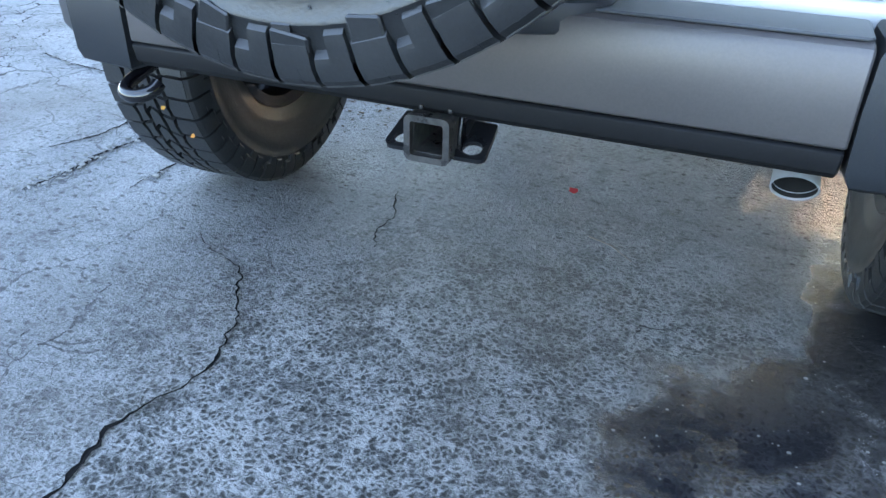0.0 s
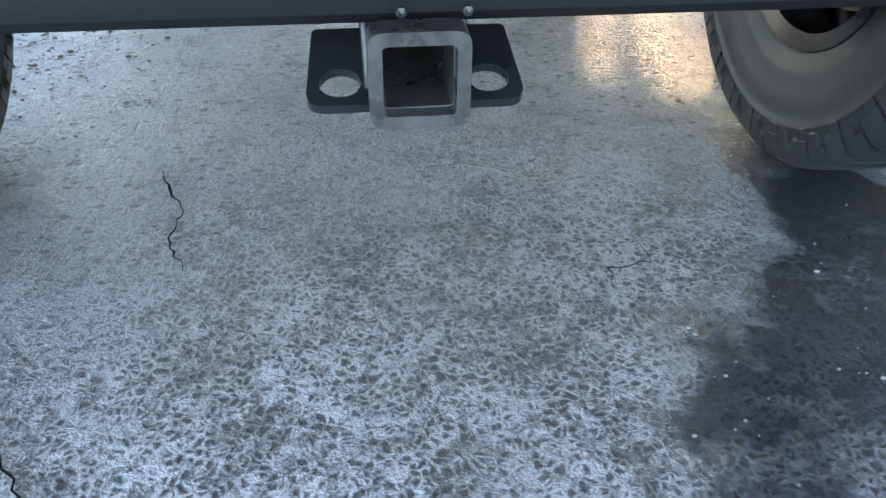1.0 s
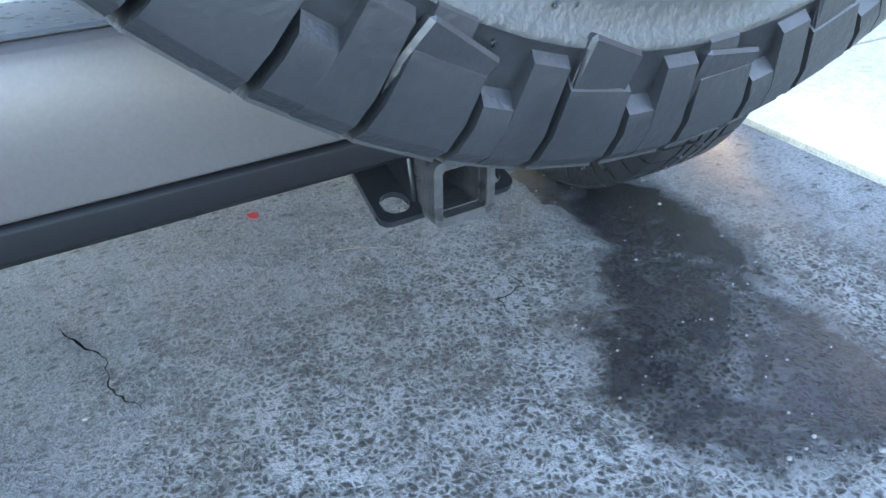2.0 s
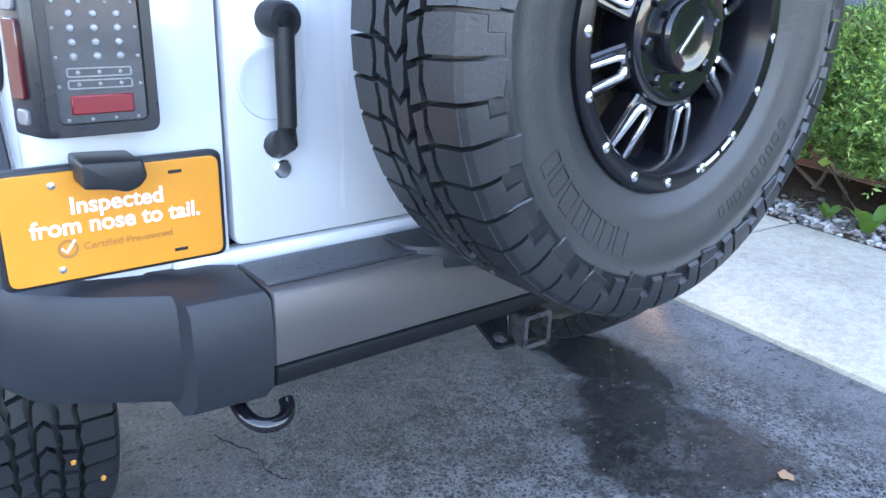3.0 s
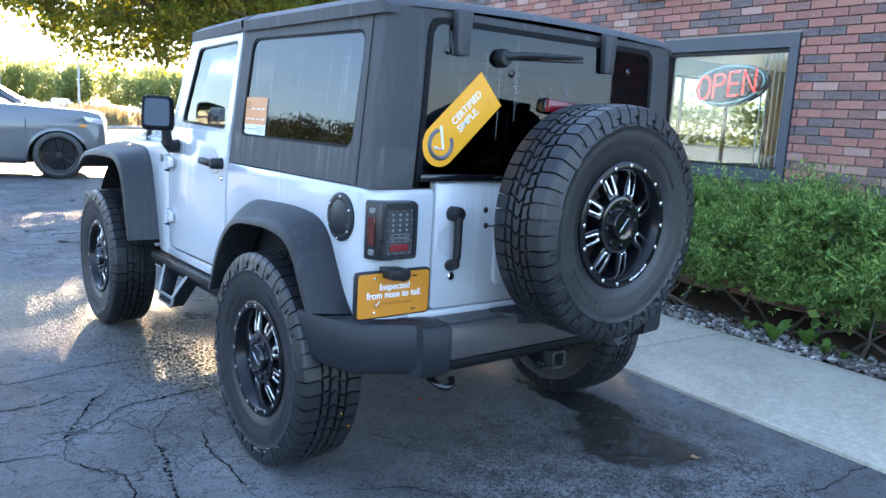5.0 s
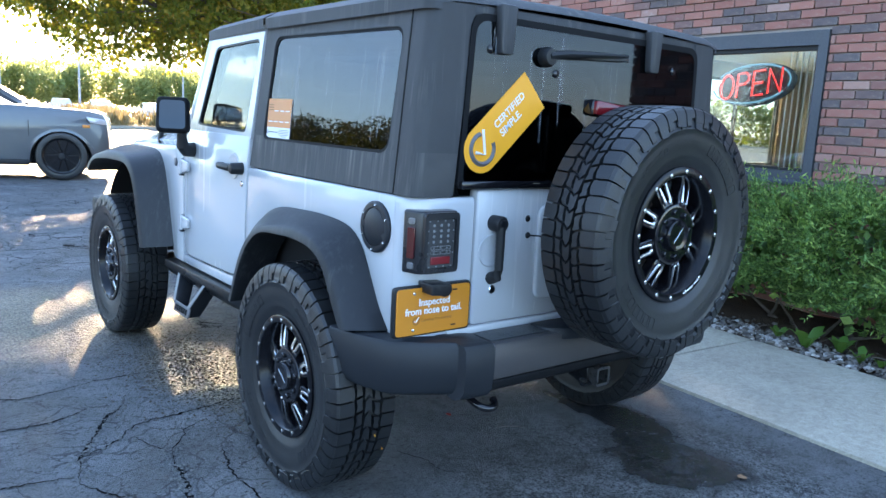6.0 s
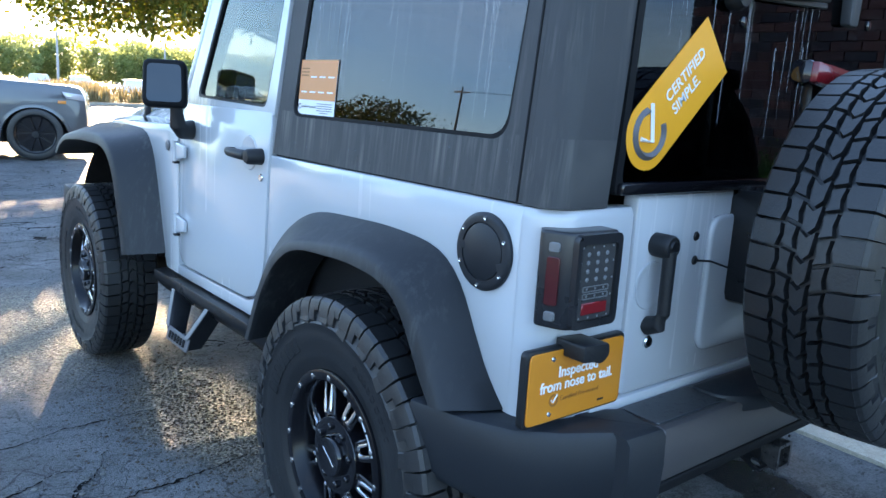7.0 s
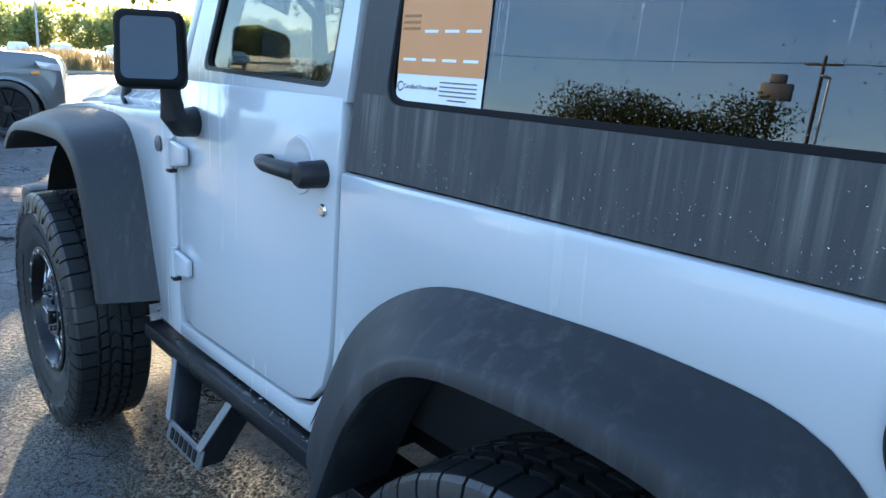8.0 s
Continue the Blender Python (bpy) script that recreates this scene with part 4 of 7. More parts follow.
def weed(name, u, v, n, size, seed, label):
    rnd = random.Random(seed)
    th = thing(name, label, "plant", SITE @ pose(u, v, 0.02))
    for i in range(n):
        a = 2 * math.pi * i / n + rnd.uniform(-0.4, 0.4)
        d = Vector((math.cos(a), math.sin(a), 0))
        s = size * rnd.uniform(0.7, 1.15)
        rows = []
        for j in range(6):
            t = j / 5
            p = d * s * t * 0.6 + Vector((0, 0, s * (1.25 * t - 0.6 * t * t)))
            w = s * 0.15 * math.sin(math.pi * min(0.97, t * 0.92 + 0.06)) * (1 + 0.25 * (j % 2))
            sd = Vector((-d.y, d.x, 0.15))
            rows.append([p - sd * w, p + Vector((0, 0, -w * 0.25)), p + sd * w])
        part("leaf", loft(rows), M["weed"], th)
    return th


weed("broadleaf_weed", 2.84, 0.06, 6, 0.22, 1, "bright green broadleaf weed growing in the stones")
weed("broadleaf_weed", 2.86, -0.30, 7, 0.14, 2, "low green weed growing in the stones")
weed("broadleaf_weed", 2.95, -0.12, 8, 0.16, 6, "low bright green weed under the hedge")
weed("broadleaf_weed", 2.92, -0.95, 8, 0.13, 7, "low bright green weed under the hedge")
weed("broadleaf_weed", 2.90, 0.30, 6, 0.13, 3, "small green weed growing beside the walkway")
weed("broadleaf_weed", 2.88, -0.42, 6, 0.10, 4, "low green weed growing in the stones")

# dead twigs in the bed
for i in range(22):
    r2 = random.Random(40 + i)
    p = site(2.9 + r2.uniform(-0.1, 0.25), -2.4 + i * 0.19, 0.045)
    a = r2.uniform(0, 6.3)
    ln = r2.uniform(0.12, 0.3)
    q = p + Vector((math.cos(a) * ln, math.sin(a) * ln, r2.uniform(0.0, 0.05)))
    tagged(part("twig", tube([p, p.lerp(q, 0.5) + Vector((0, 0, 0.02)), q], [0.005, 0.004, 0.002], 5), M["bark"]), "thin dry grey twig lying on the mulch", "twig", "twigs in the bed")


# leaf-free holes cut in the crowns so that sun reaches these ground ellipses
SUN_HOLES = ((0.74, 0.36, 0.12, 0.26), (0.52, 0.62, 0.07, 0.25), (1.42, -0.10, 0.07, 0.45))


def tree(name, base, trunk_h, crown_c, crown_r, n_clumps, per, size, material, seed, label, group="", gaps=()):
    """Trunk, limbs and clumps of leaves; gaps are ground spots kept sunlit by dropping clumps."""
    rnd = random.Random(seed)
    th = thing(name, label, "tree", Matrix.Translation(base), group)
    c, r = Vector(crown_c) - Vector(base), Vector(crown_r)
    tb = tube([(0, 0, -0.1), (0.05, 0.02, trunk_h * 0.4), (0.0, 0.06, trunk_h * 0.8), (c.x * 0.35, c.y * 0.35, trunk_h * 1.25)], [trunk_h * 0.075, trunk_h * 0.055, trunk_h * 0.045, trunk_h * 0.03], 9)
    part("trunk", tb, M["bark"], th)
    spots = []
    for i in range(n_clumps):
        while True:
            p = Vector((rnd.uniform(-1, 1), rnd.uniform(-1, 1), rnd.uniform(-1, 1)))
            if 0.2 < p.length < 1:
                break
        p = Vector((p.x * r.x, p.y * r.y, p.z * r.z)) * (1 + 0.2 * noise.noise(p * 2 + Vector((seed, 0, 0)))) + c
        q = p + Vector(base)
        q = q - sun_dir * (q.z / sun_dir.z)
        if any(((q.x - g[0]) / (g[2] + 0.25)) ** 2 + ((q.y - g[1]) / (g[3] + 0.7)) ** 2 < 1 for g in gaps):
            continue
        if i % 4 == 0:
            s = Vector((c.x * 0.2, c.y * 0.2, trunk_h * rnd.uniform(0.8, 1.2)))
            mid = s.lerp(p, 0.55) + Vector((rnd.uniform(-0.3, 0.3), rnd.uniform(-0.3, 0.3), rnd.uniform(0.0, 0.5)))
            part("limb", tube([s, mid, p], [trunk_h * 0.02, trunk_h * 0.011, trunk_h * 0.003], 5), M["bark"], th)
        cr = rnd.uniform(0.25, 0.6) * min(r) * 0.42
        for _ in range(per):
            q = Vector((rnd.gauss(0, 0.55), rnd.gauss(0, 0.55), rnd.gauss(0, 0.35))) * cr
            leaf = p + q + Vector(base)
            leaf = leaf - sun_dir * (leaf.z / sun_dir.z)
            if any(((leaf.x - g[0]) / g[2]) ** 2 + ((leaf.y - g[1]) / g[3]) ** 2 < 1 for g in SUN_HOLES):
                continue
            spots.append((p + q, Vector((q.x, q.y, -0.3))))
    m_ = leaf_cloud("crown", spots, size, material, rnd, -0.2, 0.6, 1.0)
    cr_ = new("crown", m_)
    cr_.parent = th
    return th


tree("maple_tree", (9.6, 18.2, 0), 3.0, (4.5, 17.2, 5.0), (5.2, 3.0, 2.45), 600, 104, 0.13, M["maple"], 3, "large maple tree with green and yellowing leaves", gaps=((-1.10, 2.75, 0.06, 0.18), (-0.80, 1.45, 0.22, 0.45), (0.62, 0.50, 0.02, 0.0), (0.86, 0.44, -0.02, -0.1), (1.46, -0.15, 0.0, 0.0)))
# out-of-view tree, added to block the sun right of the vehicle
tree("maple_tree", (10.5, 19.5, 0), 3.4, (9.4, 18.4, 8.2), (3.4, 3.2, 3.2), 300, 84, 0.14, M["maple"], 5, "tall unseen maple tree added to shade the ground beside the vehicle")
tree("maple_tree", (14.5, 22.0, 0), 3.0, (14.0, 22.0, 6.5), (5.0, 4.5, 3.6), 190, 46, 0.22, M["maple"], 9, "maple tree with yellowing leaves behind the shop")


def tree_row(name, p0, p1, height, n, size, seed, label, material, thickness=4.0, rounded=False):
    rnd = random.Random(seed)
    a, b = Vector(p0), Vector(p1)
    spots = []
    crowns = [(rnd.random(), rnd.uniform(0.68, 1.0), rnd.uniform(1.8, 3.4), rnd.gauss(0, thickness * 0.4)) for _ in range(int((b - a).length / 0.75))] if rounded else []
    across = Vector((-(b - a).y, (b - a).x, 0)).normalized()
    for i in range(n):
        t = rnd.random()
        if rounded:
            tc, hc, rc, oc = crowns[i % len(crowns)]
            q = Vector((rnd.gauss(0, 1), rnd.gauss(0, 1), rnd.gauss(0, 1))).normalized() * rnd.uniform(0.75, 1.0)
            z = max(0.3, height * hc * 0.62 + q.z * height * hc * 0.45)
            p = a.lerp(b, tc) + across * oc + Vector((q.x * rc, q.y * rc, z))
            spots.append((p, q))
            continue
        p = a.lerp(b, t)
        hh = height * (0.62 + 0.5 * noise.noise(Vector((t * (b - a).length * 0.09, seed, 0))) + 0.25 * noise.noise(Vector((t * (b - a).length * 0.35, seed, 4))))
        z = max(0.2, hh) * (rnd.random() ** 0.75)
        p = p + Vector((rnd.gauss(0, thickness * 0.4), rnd.gauss(0, thickness * 0.4), z))
        spots.append((p, Vector((rnd.gauss(0, 1), rnd.gauss(0, 1), rnd.gauss(0, 0.6)))))
    ob = new(name, leaf_cloud(name, spots, size, material, rnd, 0.0, 0.4, 0.9))
    return tagged(ob, label, "trees", kind="stuff")


tree_row("distant_trees", (-60, 118, 0), (70, 122, 0), 7.0, 150000, 0.42, 21, "distant row of trees beyond the lots with haze painted into their green", M["hazegreen"], 7.0, True)
tree_row("distant_trees", (-53, 70, 0), (-60, 130, 0), 14.0, 46000, 0.44, 23, "distant trees across the lot, coloured dark as silhouettes", M["silhouettegreen"])
tree_row("distant_trees", (-48, 24, 0), (-48.5, 42, 0), 12.5, 30000, 0.27, 29, "distant trees across the lot, coloured dark as silhouettes", M["silhouettegreen"], 3.0)
tree_row("distant_shrubs", (-46, -60, 0), (-49, 68, 0), 1.7, 34000, 0.24, 27, "low green shrubs across the lot", M["fargreen"], 3.0)
tree_row("distant_trees", (-90, -120, 0), (70, -130, 0), 5.0, 14000, 0.8, 24, "distant trees behind the lot", M["fargreen"])
tree_row("distant_trees", (75, 118, 0), (110, 20, 0), 9.0, 14000, 0.8, 25, "distant trees behind the shop", M["fargreen"])

# grass island and lawn strip in the far lot
isl = box(11.3, 56, 0.06, 5.0, 30, 0.15, 0.03)
island = tagged(part("kerb_island", isl, M["concrete"]), "raised concrete kerb of the planted island", "kerb", kind="structure")
rnd = random.Random(8)
sp = []
tall = []
while len(sp) + len(tall) < 6500:
    p = Vector((rnd.uniform(8.9, 13.7), rnd.uniform(41.2, 70.5), 0.12))
    d = noise.noise(Vector((p.x * 0.45, p.y * 0.32, 3.0))) + 0.5 * noise.noise(Vector((p.x * 1.6, p.y * 1.1, 8.0)))
    if d > rnd.uniform(0.0, 0.30):
        (tall if d > 0.30 and rnd.random() < 0.5 else sp).append((p, Vector((rnd.gauss(0, 0.35), rnd.gauss(0, 0.35), 1))))
tagged(new("dry_grass", leaf_cloud("dry_grass", sp, 0.36, M["drygrass"], rnd, 0.8, 0.40, 1.1, 0.06)), "patchy dry straw-coloured grass on the island", "grass", kind="stuff")
tagged(new("dry_grass", leaf_cloud("dry_grass", tall, 0.80, M["drygrass"], rnd, 1.0, 0.30, 1.1, 0.03)), "tall dry seed stalks on the island", "grass", kind="stuff")
sp = [(Vector((rnd.uniform(-3, 1.2), rnd.uniform(36, 44), 0.0)), Vector((0, 0, 1))) for _ in range(4500)]
tagged(new("lawn", leaf_cloud("lawn", sp, 0.35, M["lawn"], rnd, 1.0, 0.3, 1.0, 0.10)), "strip of short green lawn in the far lot", "grass", kind="stuff")


def lamp_pole(x, y, h, seed=0):
    th = thing("light_pole", "slim pale parking lot light pole with a flat head", "lamp post", Matrix.Translation((x, y, 0)), "lot light poles")
    part("base", lathe([(0.0, 0), (0.3, 0), (0.3, 0.6), (0.0, 0.6)], 14), M["concrete"], th)
    part("pole", tube([(0, 0, 0.5), (0, 0, h)], [0.11, 0.07], 10), M["polegrey"], th)
    part("head", box(0.5, 0, h + 0.04, 1.0, 0.34, 0.12, 0.03), M["polegrey"], th)


lamp_pole(8.6, 72, 8.0)
lamp_pole(14.8, 72, 7.6)
lamp_pole(29.0, 86, 8.4)
lamp_pole(1.0, 62, 7.5)


def utility_pole(x, y, h):
    th = thing("utility_pole", "dark wooden utility pole with a crossarm", "pole", Matrix.Translation((x, y, 0)), "utility poles")
    part("pole", tube([(0, 0, 0), (0, 0, h)], [0.17, 0.11], 9), M["polewood"], th)
    part("crossarm", box(0, 0, h - 0.6, 0.14, 2.6, 0.14, 0.02), M["polewood"], th)
    for dy in (-1.15, -0.55, 0.55, 1.15):
        part("insulator", lathe([(0.0, 0), (0.06, 0), (0.05, 0.12), (0.07, 0.16), (0.0, 0.2)], 8, m=Matrix.Translation((0, dy, h - 0.53))), M["polegrey"], th)


utility_pole(-53, 62.0, 11.8)
utility_pole(-53, 23.6, 11.8)
utility_pole(-52, -10.0, 11.8)
lamp_pole(-48, 20.8, 9.4)
wires = None
for dy in (-1.1, 1.1):
    a, b = Vector((-53, 62 + dy, 11.3)), Vector((-53, 23.6 + dy, 11.3))
    wires = tube([a.lerp(b, t / 8) - Vector((0, 0, 1.0 * (t / 8) * (1 - t / 8))) for t in range(9)], 0.014, 4, bm=wires)
    a, b = Vector((-53, 23.6 + dy, 11.3)), Vector((-52, -10 + dy, 11.3))
    wires = tube([a.lerp(b, t / 8) - Vector((0, 0, 1.0 * (t / 8) * (1 - t / 8))) for t in range(9)], 0.014, 4, bm=wires)
tagged(part("overhead_wires", wires, M["black"]), "thin dark overhead wires between the poles", "wires")
ps = thing("pole_sign", "tall dark roadside sign on a post", "sign", pose(-57, 28.6, 0))
part("post", tube([(0, 0, 0), (0, 0, 9.4)], 0.16, 8), M["polewood"], ps)
part("panel", box(0, 0, 9.8, 0.4, 2.6, 1.3, 0.1), M["greyprint"], ps)
part("topper", box(0, 0, 10.8, 0.4, 1.3, 0.7, 0.1), M["greyprint"], ps)

# ---------------------------------------------------------------- other vehicles


def simple_wheel(R, W, dark=True):
    """Rubber tyre and a ten-spoke rim, axis along local z, outer face up."""
    tyre = lathe([(R * 0.70, W * 0.36), (R * 0.75, W * 0.47), (R * 0.86, W * 0.5), (R * 0.96, W * 0.44), (R, W * 0.3), (R, -W * 0.3), (R * 0.96, -W * 0.44), (R * 0.75, -W * 0.47), (R * 0.70, -W * 0.36)], 40)
    rim = lathe([(R * 0.72, W * 0.36), (R * 0.70, W * 0.42), (R * 0.67, W * 0.38), (R * 0.65, W * 0.0), (0.0, W * 0.0)], 40)
    spokes = None
    for i in range(10):
        a = 2 * math.pi * i / 10
        s = box(R * 0.38, 0, W * 0.33, R * 0.56, R * 0.08, W * 0.12, 0.006, 1)
        s.transform(Matrix.Rotation(a, 4, "Z"))
        spokes = join(spokes, s)
    hub = lathe([(0.0, W * 0.42), (R * 0.12, W * 0.4), (R * 0.15, W * 0.3), (R * 0.15, W * 0.1)], 20)
    return tyre, rim, spokes, hub


def car(name, label, paint, m, L=4.80, Wd=1.92, Hh=1.74, belt=1.06, wb_=2.91, fo=0.93, R=0.385, group="", hood=1.08, rear_h=1.0, gx=0.0):
    """A parked car: x forward, origin on the ground below the front axle."""
    th = thing(name, label, "car", m, group)
    fx, rx = fo, -(L - fo)
    arch = 0.45 * R / 0.385

    def arc(cx, n=12):
        return [(cx - arch * math.cos(math.pi * i / n), R * 0.86 + arch * math.sin(math.pi * i / n)) for i in range(n + 1)]
    low = 0.30
    pts = [(rx + 0.06, 0.42), (rx, 0.6), (rx + 0.03, belt * rear_h), (rx + 0.12, belt + 0.02), (0.30 + gx, belt + 0.04), (0.40 + gx, hood + 0.03), (fx - 0.30, hood - 0.03), (fx - 0.10, hood - 0.08), (fx - 0.03, hood - 0.20), (fx, 0.70), (fx, 0.52), (fx - 0.06, 0.34), (fx - 0.22, low)]
    pts += [(arch, low), (arch, R * 0.86)] + arc(0)[::-1][1:-1] + [(-arch, R * 0.86), (-arch, low), (-wb_ + arch, low), (-wb_ + arch, R * 0.86)] + arc(-wb_)[::-1][1:-1] + [(-wb_ - arch, R * 0.86), (-wb_ - arch, 0.36)]
    b = prism(pts, "y", -Wd / 2, Wd / 2, 0.045, 3)

    def squeeze(c):
        f = 1.0 - 0.16 * max(0.0, (c.x - (fx - 0.75)) / 0.75) ** 2 - 0.05 * max(0.0, (c.z - 0.7) / 0.4) - 0.04 * max(0.0, (0.5 - c.z) / 0.3)
        return Vector((c.x, c.y * f, c.z))
    part("body", bend(b, squeeze), paint, th)
    # roof house
    rows = []
    for (xa, xb, hw, z) in ((rx + 0.10, 0.52 + gx, Wd * 0.455, belt), (rx + 0.28, 0.10 + gx, Wd * 0.42, belt + (Hh - belt) * 0.45), (rx + 0.5, -0.38 + gx, Wd * 0.365, Hh - 0.07), (rx + 0.7, -0.62 + gx, Wd * 0.33, Hh)):
        rows.append([Vector(p) for p in ((xa, -hw, z), (xb, -hw * 0.97, z), (xb + 0.06, 0, z), (xb, hw * 0.97, z), (xa, hw, z), (xa - 0.05, 0, z))])
    part("roof", loft(rows, closed=True, caps=True), paint, th)
    for s in (-1, 1):
        for (xa, xb, xc, xd) in ((0.30, -0.50, -0.95, -0.95), (-1.02, -1.02, -1.95, -2.0)):
            hw0, hw1 = Wd * 0.452, Wd * 0.378
            zz0, zz1 = belt + 0.04, Hh - 0.13
            xs = [(xa + gx, zz0), (xb + gx, zz1), (xd + gx, zz1), (xc + gx, zz0)]
            q = [Vector((x, s * (hw0 + (hw1 - hw0) * (z - belt) / (Hh - 0.07 - belt) + 0.006), z)) for x, z in xs]
            pb = loft([[q[0], q[1]], [q[3], q[2]]])
            part("side_window", thick(pb, 0.006), M["gloss"], th)
        part("door_handle", box(-1.2, s * (Wd / 2 - 0.012), belt - 0.12, 0.2, 0.03, 0.035, 0.008), M["black"], th)
        mir = part("side_mirror", box(0.22 + gx, s * (Wd / 2 + 0.09), belt + 0.08, 0.16, 0.22, 0.17, 0.04), paint, th)
        part("mirror_glass", box(0.135 + gx, s * (Wd / 2 + 0.09), belt + 0.08, 0.012, 0.18, 0.13, 0.003), M["mirror"], mir)
        part("headlamp", bend(prism([(fx - 0.36, hood - 0.13), (fx - 0.05, hood - 0.17), (fx - 0.015, hood - 0.27), (fx - 0.30, hood - 0.24)], "y", s * (Wd * 0.30), s * (Wd / 2 + 0.006), 0.01), squeeze), M["headlamp"], th)
        part("side_marker", bend(box(fx - 0.36, s * (Wd / 2 - 0.004), hood - 0.30, 0.12, 0.02, 0.05, 0.006), squeeze), M["amber"], th)
        part("sill", box(-wb_ / 2, s * (Wd / 2 - 0.04), 0.31, wb_ - 2 * arch - 0.02, 0.09, 0.10, 0.02), M["black"], th)
        part("door_seam", box(-0.50, s * (Wd / 2 - 0.018), 0.73, 0.008, 0.02, 0.62), M["black"], th)
        for ax_ in (0.0, -wb_):
            arcp = arc(ax_, 16)
            rows = [[Vector((ax_ + (p[0] - ax_) * k_, s * y_, R * 0.86 + (p[1] - R * 0.86) * k_)) for p in arcp] for k_, y_ in ((1.09, Wd / 2 - 0.012), (1.09, Wd / 2 + 0.012), (0.995, Wd / 2 + 0.012), (0.995, Wd / 2 - 0.10))]
            part("arch_trim", bend(loft(rows), squeeze), paint if name != "sedan" else M["black"], th)
            ty, ri, spk, hb = simple_wheel(R, 0.24)
            wm = Matrix.Translation((ax_, s * (Wd / 2 - 0.135), R)) @ (pose(0, 0, 0, 90, 0, 0) if s < 0 else pose(0, 0, 0, -90, 0, 0))
            w_ = part("wheel", ri, M["gloss"], th, m=wm)
            part("tyre", ty, M["rubber"], w_)
            part("spokes", spk, M["gloss"], w_)
            part("hub", hb, M["black"], w_)
    part("underbody", box(-wb_ / 2, 0, 0.52, L - 0.5, Wd - 0.55, 0.5), M["under"], th)
    part("windscreen", loft([[Vector((gx + 0.56, -Wd * 0.43, belt + 0.03)), Vector((gx + 0.60, 0, belt + 0.03)), Vector((gx + 0.56, Wd * 0.43, belt + 0.03))], [Vector((gx - 0.36, -Wd * 0.35, Hh - 0.10)), Vector((gx - 0.31, 0, Hh - 0.10)), Vector((gx - 0.36, Wd * 0.35, Hh - 0.10))]]), M["gloss"], th)
    part("grille", box(fx - 0.04, 0, 0.68, 0.06, Wd * 0.5, 0.16, 0.02), M["gloss"], th)
    return th


SUV = pose(1.10, 13.1, 0, 0, 0, -17)
car("silver_suv", "silver sport utility car with black wheels parked across the lot", M["silver"], SUV, hood=1.26, belt=1.24, fo=0.76, gx=-1.5, R=0.425, Hh=1.86)
car("silver_suv", "silver sport utility car parked behind another silver car", M["silver"], pose(2.55, 20.9, 0, 0, 0, -14), hood=1.10, belt=1.12, fo=0.76, gx=-1.0, Hh=1.76)
for i, (x, y, a) in enumerate([(7.4, 74, 84), (10.2, 75, 82), (13.6, 74, 80), (16.3, 72, 82), (19.0, 66, 80), (24.5, 64, 82), (30, 70, 95)]):
    car("sedan", "white sedan parked in the far lot", M["carwhite"], pose(x, y, 0, 0, 0, a), Hh=1.46, belt=0.92, hood=0.92, R=0.33, L=4.7, Wd=1.84, wb_=2.8, group="cars in the far lot")

# ---------------------------------------------------------------- the parked off-roader
jeep = thing("off_road_vehicle", "white two-door off-road vehicle with black hardtop and rear spare wheel", "car")
SX, RY = 0.820, -0.570  # half width of the tub, and its tail plane
BELT, SILL = 1.172, 0.60
AXLE_F, R_T, W_T = 2.424, 0.432, 0.28


def lean(c):
    """Above the belt the sides lean inwards."""
    h = max(0.0, c.z - BELT)
    x = c.x - math.copysign(0.085 * h, c.x) if abs(c.x) > 0.3 else c.x * (1 - 0.085 * h / 0.8)
    return Vector((x, c.y, c.z))


# ---- wheels
def tyre_mesh():
    R = R_T
    prof = [(0.222, 0.118), (0.238, 0.132), (0.262, 0.139), (0.268, 0.143), (0.276, 0.143), (0.30, 0.152), (0.335, 0.157), (0.352, 0.157), (0.355, 0.1595), (0.359, 0.1595), (0.362, 0.156), (0.380, 0.151), (0.396, 0.141), (0.406, 0.128), (0.4115, 0.110), (0.413, 0.06), (0.413, 0.0)]
    prof = prof + [(r, -z) for r, z in prof[-2::-1]]
    return lathe(prof, 84)


